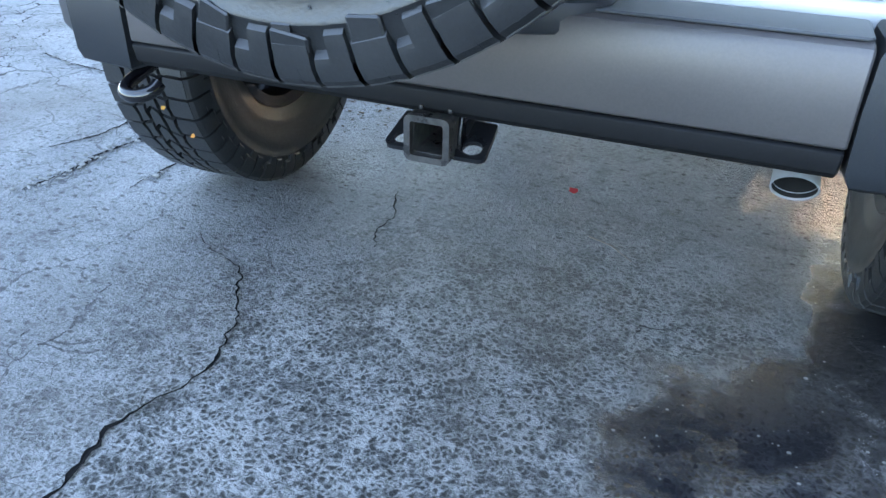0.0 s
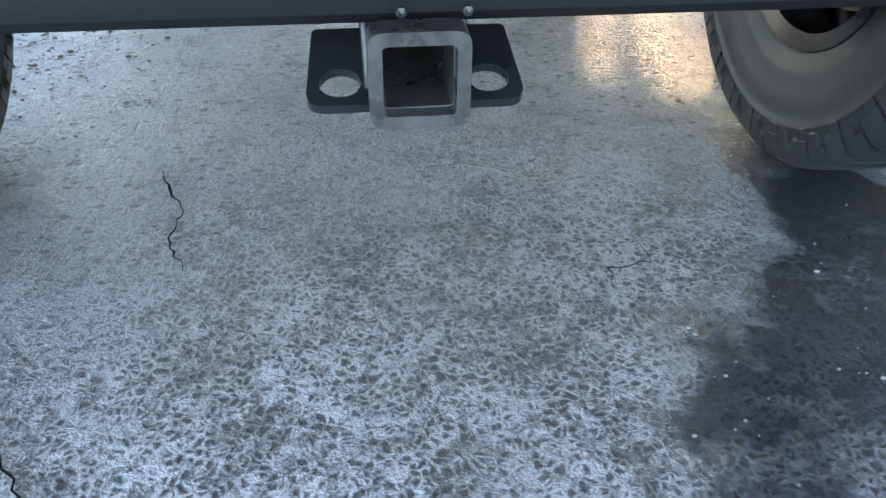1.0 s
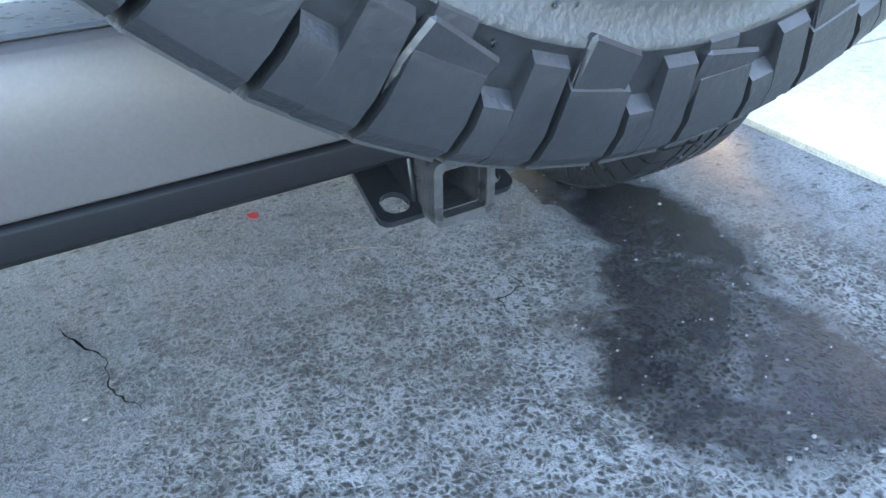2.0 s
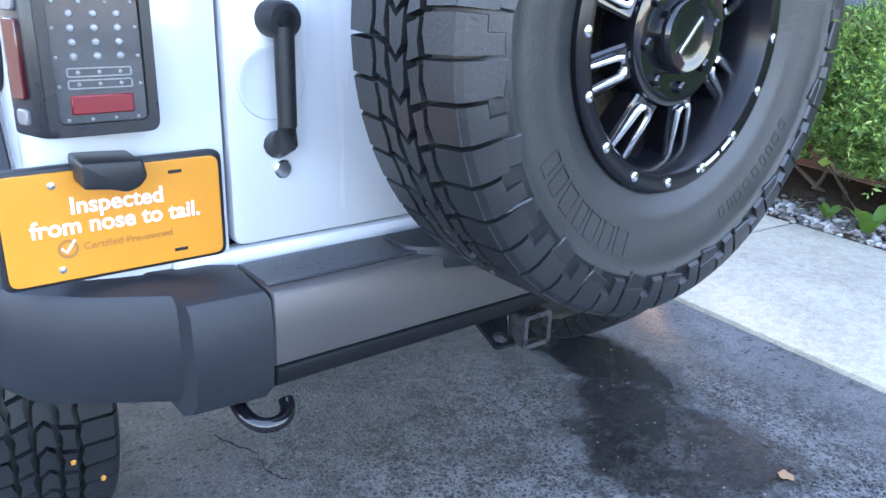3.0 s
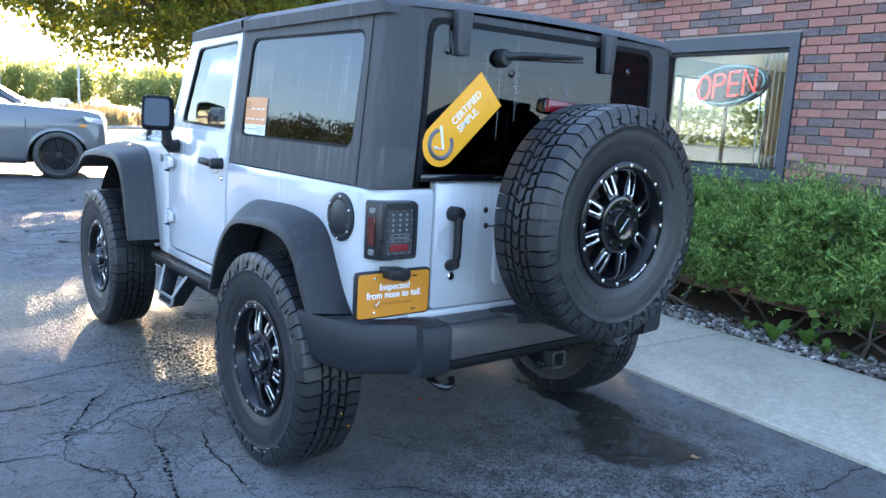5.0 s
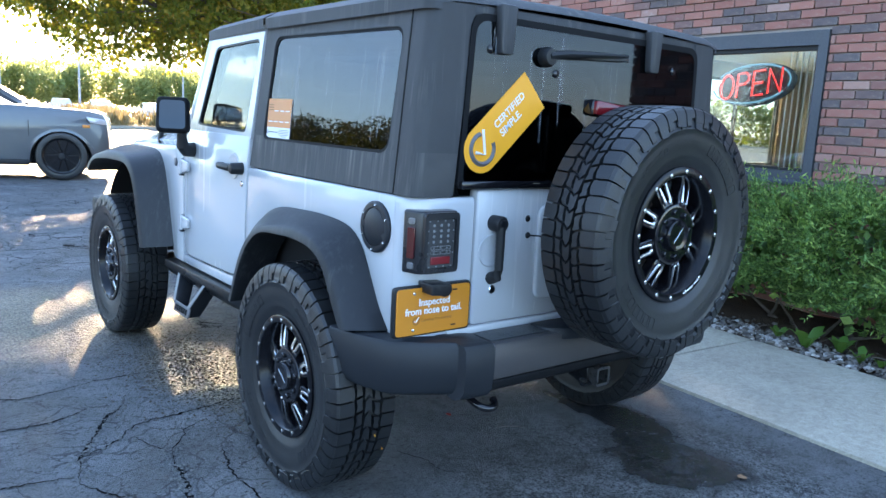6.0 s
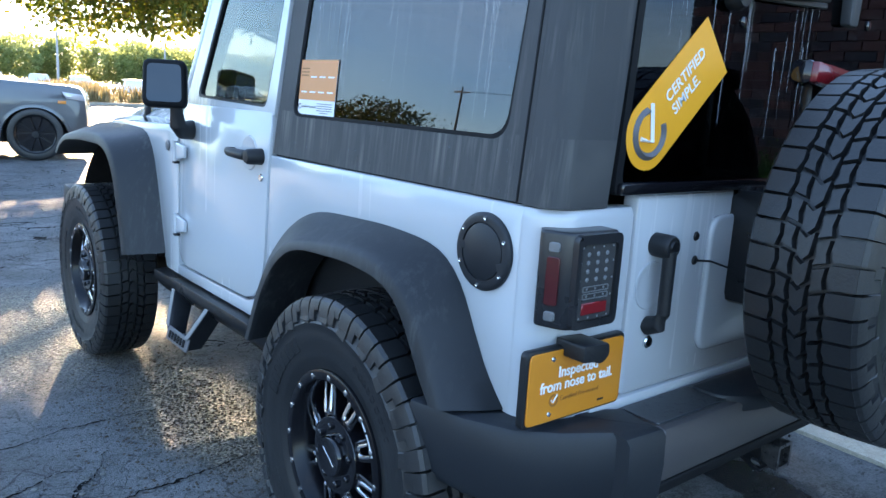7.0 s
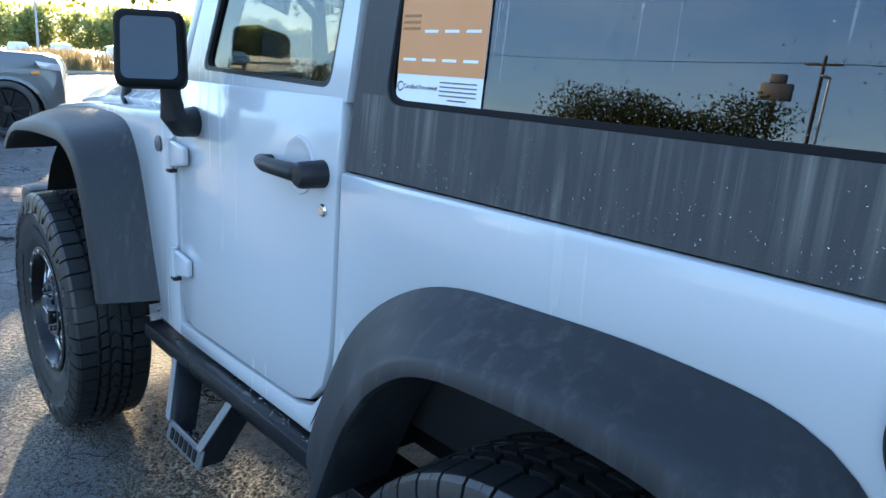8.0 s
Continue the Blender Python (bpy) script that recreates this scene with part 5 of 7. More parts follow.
def tread_mesh():
    """Three zigzag columns of blocks, long shoulder lugs and their stepped ends down the sidewalls."""
    vs, fs = [], []
    N = 50
    p = 2 * math.pi / N

    def block(outline, r0, top, bevel=0.10):
        """A block over an outline of (angle, across); top gives its radius at a place across."""
        n = len(outline)
        ct, cz = sum(q[0] for q in outline) / n, sum(q[1] for q in outline) / n
        i = len(vs)
        for t, z in outline:
            vs.append(Vector((r0 * math.cos(t), r0 * math.sin(t), z)))
        for t, z in outline:
            t_, z_ = t + (ct - t) * bevel, z + (cz - z) * bevel
            r = top(z_)
            vs.append(Vector((r * math.cos(t_), r * math.sin(t_), z_)))
        fs.append(tuple(range(i + n, i + 2 * n)))
        for k_ in range(n):
            j_ = (k_ + 1) % n
            fs.append((i + k_, i + j_, i + n + j_, i + n + k_))

    def crown(z):
        return R_T - 0.0035 * (abs(z) / 0.14) ** 2

    def lug(s, t0, t1, low, lift):
        """A slab that follows the shoulder from the tread's edge down to a radius on the sidewall."""
        rows = [(R_T - 0.005, 0.137), (R_T - 0.012, 0.1475), (0.405, 0.1555)]
        if low < 0.40:
            rows.append((low, 0.1525 + 0.0075 * min(1.0, (0.405 - low) / 0.02) + lift))
        i, m_ = len(vs), len(rows)
        for r, z in rows:
            for t in (t0, t1):
                vs.append(Vector((r * math.cos(t), r * math.sin(t), s * z)))
        for r, z in rows:
            for t in (t0 - 0.02 * p, t1 + 0.02 * p):
                vs.append(Vector(((r - 0.013) * math.cos(t), (r - 0.013) * math.sin(t), s * (z - 0.014))))
        for q in range(m_ - 1):
            a_ = i + 2 * q
            fs.append((a_, a_ + 1, a_ + 3, a_ + 2))
            b_ = a_ + 2 * m_
            fs.append((a_, a_ + 2, b_ + 2, b_))
            fs.append((a_ + 1, b_ + 1, b_ + 3, a_ + 3))
        e_ = i + 2 * (m_ - 1)
        fs.append((e_, e_ + 1, e_ + 1 + 2 * m_, e_ + 2 * m_))

    g = 0.10 * p
    for k in range(N):
        t = k * p
        # middle column: arrow blocks
        block([(t + g, -0.0215), (t + g + 0.26 * p, 0.0), (t + g, 0.0215), (t + p - 0.02 * p, 0.0165), (t + p + 0.24 * p, 0.0), (t + p - 0.02 * p, -0.0165)], 0.408, crown, 0.08)
        for s in (1, -1):
            o = t + (0.46 * p if s > 0 else 0.0)
            # side columns with a kink in each flank
            block([(o, s * 0.0285), (o - 0.16 * p, s * 0.061), (o + 0.36 * p, s * 0.056), (o + 0.72 * p, s * 0.061), (o + 0.88 * p, s * 0.0265), (o + 0.50 * p, s * 0.0325)], 0.408, crown, 0.08)
            # shoulder blocks, and the lugs that carry them over the edge
            q = t + (0.20 * p if s > 0 else -0.05 * p)
            long_ = k % 2 == 0
            block([(q, s * 0.070), (q - 0.05 * p, s * 0.139), (q + 0.85 * p, s * 0.139), (q + 0.90 * p, s * 0.074), (q + 0.44 * p, s * 0.066)], 0.405, crown, 0.04)
            lug(s, q - 0.04 * p, q + 0.84 * p, 0.380 if long_ else 0.394, 0.0)
            lug(s, q + (0.0 if long_ else 0.34) * p, q + (0.50 if long_ else 0.84) * p, 0.359 if long_ else 0.369, 0.0015)
    b = bmesh.new()
    bv = [b.verts.new(v_) for v_ in vs]
    for f in fs:
        b.faces.new([bv[i] for i in f])
    bmesh.ops.recalc_face_normals(b, faces=b.faces[:])
    return b


def sidewall_marks():
    """Low raised outlines, one for each moulded letter on the sidewall."""
    out = []
    rnd = random.Random(6)
    for a0, n in ((0.35, 7), (1.85, 9), (3.5, 7), (5.0, 9)):
        a_ = a0
        for i in range(n):
            hw = rnd.uniform(0.010, 0.0155) if n == 7 else rnd.uniform(0.006, 0.010)
            hh = 0.0205 if n == 7 else 0.010
            b = ring(round_poly([(-hh, -hw), (hh, -hw), (hh, hw), (-hh, hw)], 0.003, 2), round_poly([(-hh + 0.003, -hw + 0.003), (hh - 0.003, -hw + 0.003), (hh - 0.003, hw - 0.003), (-hh + 0.003, hw - 0.003)], 0.002, 2), "z", 0.150, 0.1550)
            bend(b, lambda c: Vector((c.x, c.y, c.z + 0.14 * c.x)))
            b.transform(Matrix.Rotation(a_, 4, "Z") @ Matrix.Translation((0.312, 0, 0)))
            out.append(b)
            a_ += (2 * hw + 0.009) / 0.312
    return out


def side_blocks():
    """The raised blocks that carry the tread down onto the sidewall, long and short by turns."""
    out = []
    for i in range(25):
        r0, hw = (0.350, 0.021) if i % 2 else (0.362, 0.025)
        b = prism([(r0, -hw * 0.8), (0.386, -hw), (0.404, -hw * 0.9), (0.404, hw * 0.55), (0.386, hw * 0.9), (r0 + 0.008, hw)], "z", 0.140, 0.1645, 0.0025, 1)
        bend(b, lambda c: Vector((c.x, c.y, c.z - 0.42 * max(0.0, c.x - 0.368) - 0.02 * max(0.0, 0.36 - c.x))))
        b.transform(Matrix.Rotation(2 * math.pi * (i + 0.3) / 25, 4, "Z"))
        out.append(b)
    return out


NARROW = Matrix.Diagonal((1, 1, 0.81, 1))


def slim(bm):
    bm.transform(NARROW)
    return bm


def wheel(parent, m, name="wheel", spare=False):
    rim = lathe([(0.228, 0.118), (0.2335, 0.128), (0.2325, 0.138), (0.226, 0.142), (0.206, 0.140), (0.201, 0.134), (0.192, 0.08), (0.182, 0.05), (0.178, 0.0), (0.19, -0.06), (0.20, -0.12), (0.23, -0.13)], 72)
    w_ = part(name, slim(rim), M["barrel"], parent, "gloss black alloy rim with milled spokes" if not spare else "upright spare wheel with gloss black rim", m=m)
    part("tire", slim(tyre_mesh()), M["rubber"], w_, "knobbly all-terrain tire")
    part("tread", slim(tread_mesh()), M["rubber"], w_, angle=20)
    for b in side_blocks():
        part("side_block", slim(b), M["rubber"], w_, angle=20)
    for b in sidewall_marks():
        part("letter_mark", slim(b), M["rubber"], w_)
    part("brake_disc", slim(lathe([(0.0, 0.0), (0.15, 0.0), (0.165, -0.01), (0.165, -0.03), (0.0, -0.03)], 40)), M["rust"] if not spare else M["under"], w_)
    for i in range(8):
        a = 2 * math.pi * (i + 0.25) / 8
        # spoke: two prongs from the hub out to the barrel, with a slot between
        pts = [(0.060, -0.026), (0.100, -0.027), (0.196, -0.033), (0.196, -0.0145), (0.124, -0.010), (0.114, 0.0), (0.124, 0.010), (0.196, 0.0145), (0.196, 0.033), (0.100, 0.027), (0.060, 0.026)]
        b = prism(pts, "z", 0.045, 0.098, 0.004, 1)
        b = bend(b, lambda c: Vector((c.x, c.y, c.z - 0.05 * max(0.0, (c.x - 0.1) / 0.1) ** 1.5 * 0.6 + 0.012)))
        b.transform(Matrix.Rotation(a, 4, "Z"))
        part("spoke", slim(b), M["gloss"], w_)
        # bright milled edges of the prongs
        acc = None
        for s in (-1, 1):
            line = [(0.1155, s * 0.0035), (0.117, s * 0.0105), (0.126, s * 0.0140), (0.192, s * 0.0185)]
            acc = tube([(x, y, 0.1115 - 0.03 * max(0.0, (x - 0.1) / 0.1) ** 1.5) for x, y in line], [0.0044, 0.0060, 0.0056, 0.0036], 8, bm=acc)
        acc.transform(Matrix.Rotation(a, 4, "Z"))
        part("milled_edge", slim(acc), M["alloy"], w_)
    part("hub", slim(lathe([(0.0, 0.108), (0.050, 0.108), (0.054, 0.116), (0.094, 0.122), (0.103, 0.119), (0.107, 0.108), (0.107, 0.04)], 48)), M["gloss"], w_)
    for i in range(8):
        a = 2 * math.pi * i / 8
        part("lug_nut", slim(lathe([(0.010, 0.112), (0.010, 0.128), (0.007, 0.132), (0.0, 0.132)], 8, m=Matrix.Translation((0.078 * math.cos(a), 0.078 * math.sin(a), 0)))), M["gloss"], w_)
    cap = part("hub_cap", slim(lathe([(0.056, 0.100), (0.056, 0.135), (0.051, 0.144), (0.040, 0.142), (0.034, 0.140), (0.0, 0.142)], 36)), M["gloss"], w_)
    part("cap_stripe", slim(box(0, 0, 0.1425, 0.066, 0.006, 0.003, 0.001, 1, m=pose(0, 0, 0, 0, 0, 40))), M["alloy"], w_)
    for i in range(16):
        a = 2 * math.pi * (i + 0.5) / 16
        part("rim_bolt", slim(lathe([(0.0078, 0.139), (0.0078, 0.1440), (0.0055, 0.1455), (0.0, 0.1455)], 10, m=Matrix.Translation((0.2165 * math.cos(a), 0.2165 * math.sin(a), 0)))), M["alloy"], w_)
    bars = None
    for i in range(17):
        s = box(0.2165, 0, 0.1412, 0.006, 0.0045, 0.002)
        s.transform(Matrix.Rotation(-1.42 + i * 0.027 + (0.03 if i > 9 else 0.0), 4, "Z"))
        bars = join(bars, s)
    part("rim_marking", slim(bars), M["paper"], w_)
    return w_


ROTL, ROTR = pose(0, 0, 0, 0, -90, 0), pose(0, 0, 0, 0, 90, 0)
XW = 0.838
AXLE_R = 0.025
wheel(jeep, Matrix.Translation((-XW, AXLE_R, R_T)) @ ROTL @ pose(0, 0, 0, 0, 0, 14))
first = [o for o in jeep.children if o.name.startswith("wheel")][0]


def copy_wheel(m):
    made = {}
    for o in (first, *first.children_recursive):
        made[o] = o.copy()
        scene.collection.objects.link(made[o])
        made[o].parent = made.get(o.parent, jeep)
    made[first].matrix_local = m
    return made[first]


copy_wheel(Matrix.Translation((XW, AXLE_R, R_T)) @ ROTR)
copy_wheel(Matrix.Translation((-XW, AXLE_F, R_T)) @ ROTL @ pose(0, 0, 0, 0, 0, 41))
copy_wheel(Matrix.Translation((XW, AXLE_F, R_T)) @ ROTR @ pose(0, 0, 0, 0, 0, 20))
SPARE = Vector((-0.040, -0.906, 1.083))
sp_w = copy_wheel(Matrix.Translation(SPARE) @ pose(0, 0, 0, 90, 0, 0) @ pose(0, 0, 0, 0, 0, 9) @ Matrix.Scale(0.982, 4))
sp_w.name = "spare_wheel"
sp_w["label"] = "upright spare wheel on the tailgate"
part("spare_carrier", box(SPARE.x, -0.68, 1.06, 0.26, 0.24, 0.30, 0.03), M["frame"], jeep)

# ---- tub sides with wheel arches
ARCH_R = [(-0.49, 0.70), (-0.43, 0.74), (-0.375, 0.84), (-0.30, 0.96), (-0.22, 1.01), (0.0, 1.03), (0.36, 1.01), (0.50, 0.945), (0.60, 0.86), (0.68, 0.74), (0.76, SILL)]
for s in (-1, 1):
    poly = [(0.655, BELT), (-0.49, BELT)] + ARCH_R + [(1.47, SILL), (1.47, 0.645), (0.82, 0.652), (0.755, 0.672), (0.705, 0.72), (0.680, 0.79), (0.672, 0.86)]
    a, b = s * (SX - 0.03), s * SX
    part("side_panel", prism(poly, "x", a, b, 0.010, 2), M["white"], jeep)
    rows = []
    for z, inset in ((0.66, 0.0), (0.70, 0.0), (1.0, 0.0), (1.15, 0.0), (1.162, 0.002), (1.170, 0.008), (1.172, 0.016), (1.172, 0.05)):
        r, row = 0.085, []
        row.append(Vector((s * (SX - inset), -0.4898, z)))
        for i in range(9):
            t = math.pi / 2 * i / 8
            row.append(Vector((s * (SX - r + (r - inset) * math.cos(t)), RY + r - (r - inset) * math.sin(t), z)))
        row.append(Vector((s * 0.556, RY + inset, z)))
        row.append(Vector((s * 0.556, RY + 0.05, z)))
        rows.append(row)
    part("corner_panel", loft(rows), M["white"], jeep)

# dark inner body behind the panel gaps, and the cabin
inner = box(0, 0.45, 0.93, 1.50, 1.94, 0.44)
part("inner_body", inner, M["inside"], jeep)
part("floor_pan", box(0, 1.3, 0.66, 1.30, 3.3, 0.16, 0.02), M["under"], jeep)

# ---- tailgate
part("tailgate", prism(round_poly([(-0.548, 0.728), (0.60, 0.728), (0.60, 1.196), (-0.548, 1.196)], [0.02, 0.02, 0.01, 0.01], 3), "y", RY - 0.004, RY + 0.04, 0.008, 2), M["white"], jeep)
part("tail_sill", box(0, RY + 0.012, 0.705, 1.30, 0.04, 0.040, 0.008), M["white"], jeep)
g_rec = prism(round_poly([(-0.26, 0.79), (0.36, 0.79), (0.36, 1.14), (-0.26, 1.14)], 0.05, 5), "y", RY - 0.020, RY, 0.010, 3)
part("tailgate_pressing", g_rec, M["white"], jeep)
# handle cup and handle
cup = lathe([(0.058, -0.002), (0.056, 0.003), (0.053, 0.0036), (0.047, 0.0015), (0.036, 0.0006), (0.0, 0.0004)], 40, m=Matrix.Translation((-0.472, RY - 0.004, 0.985)) @ pose(0, 0, 0, 90, 0, 0))
part("handle_cup", cup, M["white"], jeep)
hd = part("tailgate_handle", tube([(-0.468, RY - 0.012, 1.085), (-0.468, RY - 0.045, 1.07), (-0.468, RY - 0.046, 0.925), (-0.468, RY - 0.036, 0.900), (-0.468, RY - 0.004, 0.888)], [0.016, 0.016, 0.015, 0.021, 0.023], 12), M["black"], jeep)
part("handle_pivot", lathe([(0.0, 0.05), (0.024, 0.05), (0.028, 0.044), (0.028, 0.0)], 20, m=Matrix.Translation((-0.468, RY - 0.004, 1.082)) @ pose(0, 0, 0, 90, 0, 0)), M["black"], hd)
part("lock_button", lathe([(0.0, 0.056), (0.013, 0.055), (0.015, 0.049)], 16, m=Matrix.Translation((-0.468, RY - 0.004, 1.084)) @ pose(0, 0, 0, 90, 0, 0)), M["frame"], hd)
part("key_lock", lathe([(0.0, 0.008), (0.012, 0.008), (0.0155, 0.005), (0.0155, 0.0)], 20, m=Matrix.Translation((-0.460, RY - 0.004, 0.848)) @ pose(0, 0, 0, 90, 0, 0)), M["chrome"], jeep)
for (x, z) in ((-0.305, 1.09), (-0.300, 1.03)):
    part("grommet", lathe([(0.0, 0.004), (0.009, 0.004), (0.012, 0.0)], 14, m=Matrix.Translation((x, RY - 0.004, z)) @ pose(0, 0, 0, 90, 0, 0)), M["black"], jeep)
part("lamp_cable", tube([(-0.300, RY - 0.01, 1.03), (-0.27, RY - 0.03, 1.03), (-0.21, RY - 0.05, 1.01)], 0.003, 6), M["black"], jeep)

# ---- bumper
PB = -0.712
prof = [(-0.56, 0.700), (-0.685, 0.700), (-0.707, 0.696), (PB, 0.688), (PB, 0.578), (-0.708, 0.572), (-0.66, 0.572), (-0.56, 0.572)]
part("bumper_beam", prism(prof, "x", -0.549, 0.549, 0.003, 1), M["bumper"], jeep, "satin grey steel bumper beam")
part("bumper_pad", prism(round_poly([(-0.548, -0.690), (0.548, -0.690), (0.548, -0.585), (-0.548, -0.585)], 0.01, 2), "z", 0.699, 0.7045, 0.002, 1), M["pad"], jeep)
part("bumper_lip", prism([(-0.60, 0.571), (-0.7105, 0.571), (-0.7125, 0.566), (-0.706, 0.540), (-0.690, 0.528), (-0.60, 0.528)], "x", -0.548, 0.548, 0.003, 1), M["deepblack"], jeep, "black lower lip of the bumper beam")
# black lip under the spare tyre
lip = [(-0.19 + 0.26 * math.cos(t), -0.66 - 0.085 * math.sin(t)) for t in [math.pi * i / 18 for i in range(19)]]
lip = [(p[0] + 0.165, p[1]) for p in lip]
part("tire_rest", prism([(-0.285, -0.60)] + [(q[0], q[1]) for q in lip[::-1]] + [(0.235, -0.60)], "z", 0.668, 0.713, 0.008, 2), M["cap"], jeep)
for s in (-1, 1):
    plan = [(0.552, -0.60), (0.552, -0.718), (0.672, -0.713), (0.681, -0.684), (0.790, -0.625), (0.872, -0.552), (0.922, -0.450), (0.950, -0.31), (0.80, -0.31), (0.74, -0.52)]
    low = {0: 0.514, 1: 0.514, 2: 0.515, 3: 0.529, 4: 0.528, 5: 0.520, 6: 0.528, 7: 0.548, 8: 0.55, 9: 0.50}
    rows = []
    for lvl in range(7):
        row = []
        for i, (x, y) in enumerate(plan):
            z0_, z1_ = low[i], 0.716 if i not in (0, 1, 2) else 0.708
            f = (0.0, 0.05, 0.16, 0.55, 0.90, 0.97, 1.0)[lvl]
            ins = (0.040, 0.018, 0.004, 0.0, 0.003, 0.012, 0.034)[lvl]
            cx_, cy_ = 0.74, -0.50
            d = Vector((cx_ - x, cy_ - y)).normalized()
            if i in (0, 7, 8, 9):
                ins *= 0.2
            row.append(Vector((s * (x + d.x * ins), y + d.y * ins, z0_ + (z1_ - z0_) * f)))
        rows.append(row)
    b = loft(rows, closed=True, caps=True)
    part("bumper_end", b, M["cap"], jeep, "matte black plastic bumper end", angle=30)

# tow hook below the cap
for s in (-1,):
    hk = [(-0.588, -0.58, 0.520), (-0.594, -0.65, 0.498), (-0.594, -0.690, 0.489), (-0.582, -0.714, 0.482), (-0.560, -0.722, 0.480), (-0.538, -0.716, 0.482), (-0.526, -0.700, 0.489), (-0.524, -0.688, 0.498)]
    for _ in range(2):
        hk = [hk[0]] + [q for a_, b_ in zip(hk, hk[1:]) for q in (Vector(a_).lerp(Vector(b_), 0.25), Vector(a_).lerp(Vector(b_), 0.75))] + [hk[-1]]
    part("tow_hook", tube(hk, 0.0125, 12), M["gloss"], jeep, "gloss black steel tow hook")

# hitch receiver with its plates
part("hitch_tube", ring(round_poly([(-0.0318, 0.466), (0.0318, 0.466), (0.0318, 0.530), (-0.0318, 0.530)], 0.009, 3), round_poly([(-0.0255, 0.4725), (0.0255, 0.4725), (0.0255, 0.5235), (-0.0255, 0.5235)], 0.004, 3), "y", -0.715, -0.42), [M["worn"]], jeep)
part("hitch_back", box(0, -0.53, 0.498, 0.05, 0.01, 0.05), M["rust"], jeep)
part("hitch_collar", ring(round_poly([(-0.0365, 0.4615), (0.0365, 0.4615), (0.0365, 0.5345), (-0.0365, 0.5345)], 0.012, 4), round_poly([(-0.0265, 0.4715), (0.0265, 0.4715), (0.0265, 0.5245), (-0.0265, 0.5245)], 0.005, 4), "y", -0.729, -0.703), M["worn"], jeep)
for s in (-1, 1):
    out_ = round_poly([(s * 0.033, 0.0), (s * 0.084, 0.0), (s * 0.078, 0.085), (s * 0.033, 0.085)], [0.0, 0.016, 0.005, 0.0], 6)
    dense = []
    for a_, b_ in zip(out_, out_[1:] + out_[:1]):
        dense += [Vector(a_).lerp(Vector(b_), i / 4) for i in range(4)] if (Vector(b_) - Vector(a_)).length > 0.004 else [Vector(a_)]
    out_ = dense
    cen = Vector((s * 0.057, 0.024))
    # order the hole's points by the outline's own angles
    hole = []
    for q in out_:
        d = (Vector(q) - cen).normalized()
        hole.append((cen.x + d.x * 0.0165, cen.y + d.y * 0.0150))
    pl = ring(out_, hole, "z", -0.004, 0.004)
    pl.transform(Matrix.Translation((0, -0.704, 0.467)) @ pose(0, 0, 0, 20, 0, 0))
    part("chain_plate", pl, M["frame"], jeep)
    part("hitch_gusset", prism([(-0.60, 0.475), (-0.690, 0.473), (-0.68, 0.53), (-0.60, 0.56)], "x", s * 0.0335, s * 0.0395, 0.001, 1), M["frame"], jeep)
part("hitch_bracket", box(0, -0.60, 0.535, 0.20, 0.15, 0.02, 0.005), M["frame"], jeep)
for x in (-0.012, 0.034):
    part("bolt", lathe([(0.0, 0.0), (0.004, 0.0), (0.004, 0.004), (0.0, 0.005)], 6, m=Matrix.Translation((x, -0.717, 0.545)) @ pose(0, 0, 0, 90, 0, 0)), M["frame"], jeep)

# exhaust, axle, suspension, frame
ex = part("tail_pipe", lathe([(0.028, -0.16), (0.031, -0.16), (0.031, -0.02), (0.0318, 0.0), (0.0300, 0.0), (0.0295, -0.012)], 28), M["polegrey"], jeep, "pale steel tail pipe with a dark-lined mouth", m=Matrix.Translation((0.510, -0.640, 0.484)) @ pose(0, 0, 0, 126, 0, 0))
part("pipe_bore", lathe([(0.0296, -0.003), (0.0290, -0.10), (0.0, -0.10)], 28), M["under"], ex)
part("muffler", bend(lathe([(0.0, -0.34), (0.09, -0.34), (0.105, -0.32), (0.105, 0.32), (0.09, 0.34), (0.0, 0.34)], 24, m=pose(0, 0, 0, 0, 90, 0)), lambda c: Vector((c.x + 0.12, c.y - 0.42, c.z * 0.75 + 0.63))), M["rust"], jeep)
part("exhaust_pipe", tube([(0.40, -0.42, 0.63), (0.49, -0.46, 0.60), (0.508, -0.545, 0.555)], 0.028, 12), M["rust"], jeep)
part("axle_tube", tube([(-0.70, 0, R_T), (0.70, 0, R_T)], 0.045, 14), M["rust"], jeep)
part("differential", bend(lathe([(0.0, 0.12), (0.07, 0.115), (0.115, 0.06), (0.12, 0.0), (0.10, -0.08), (0.05, -0.16), (0.0, -0.18)], 22), lambda c: Vector((c.x, -c.z, c.y + R_T))), M["rust"], jeep)
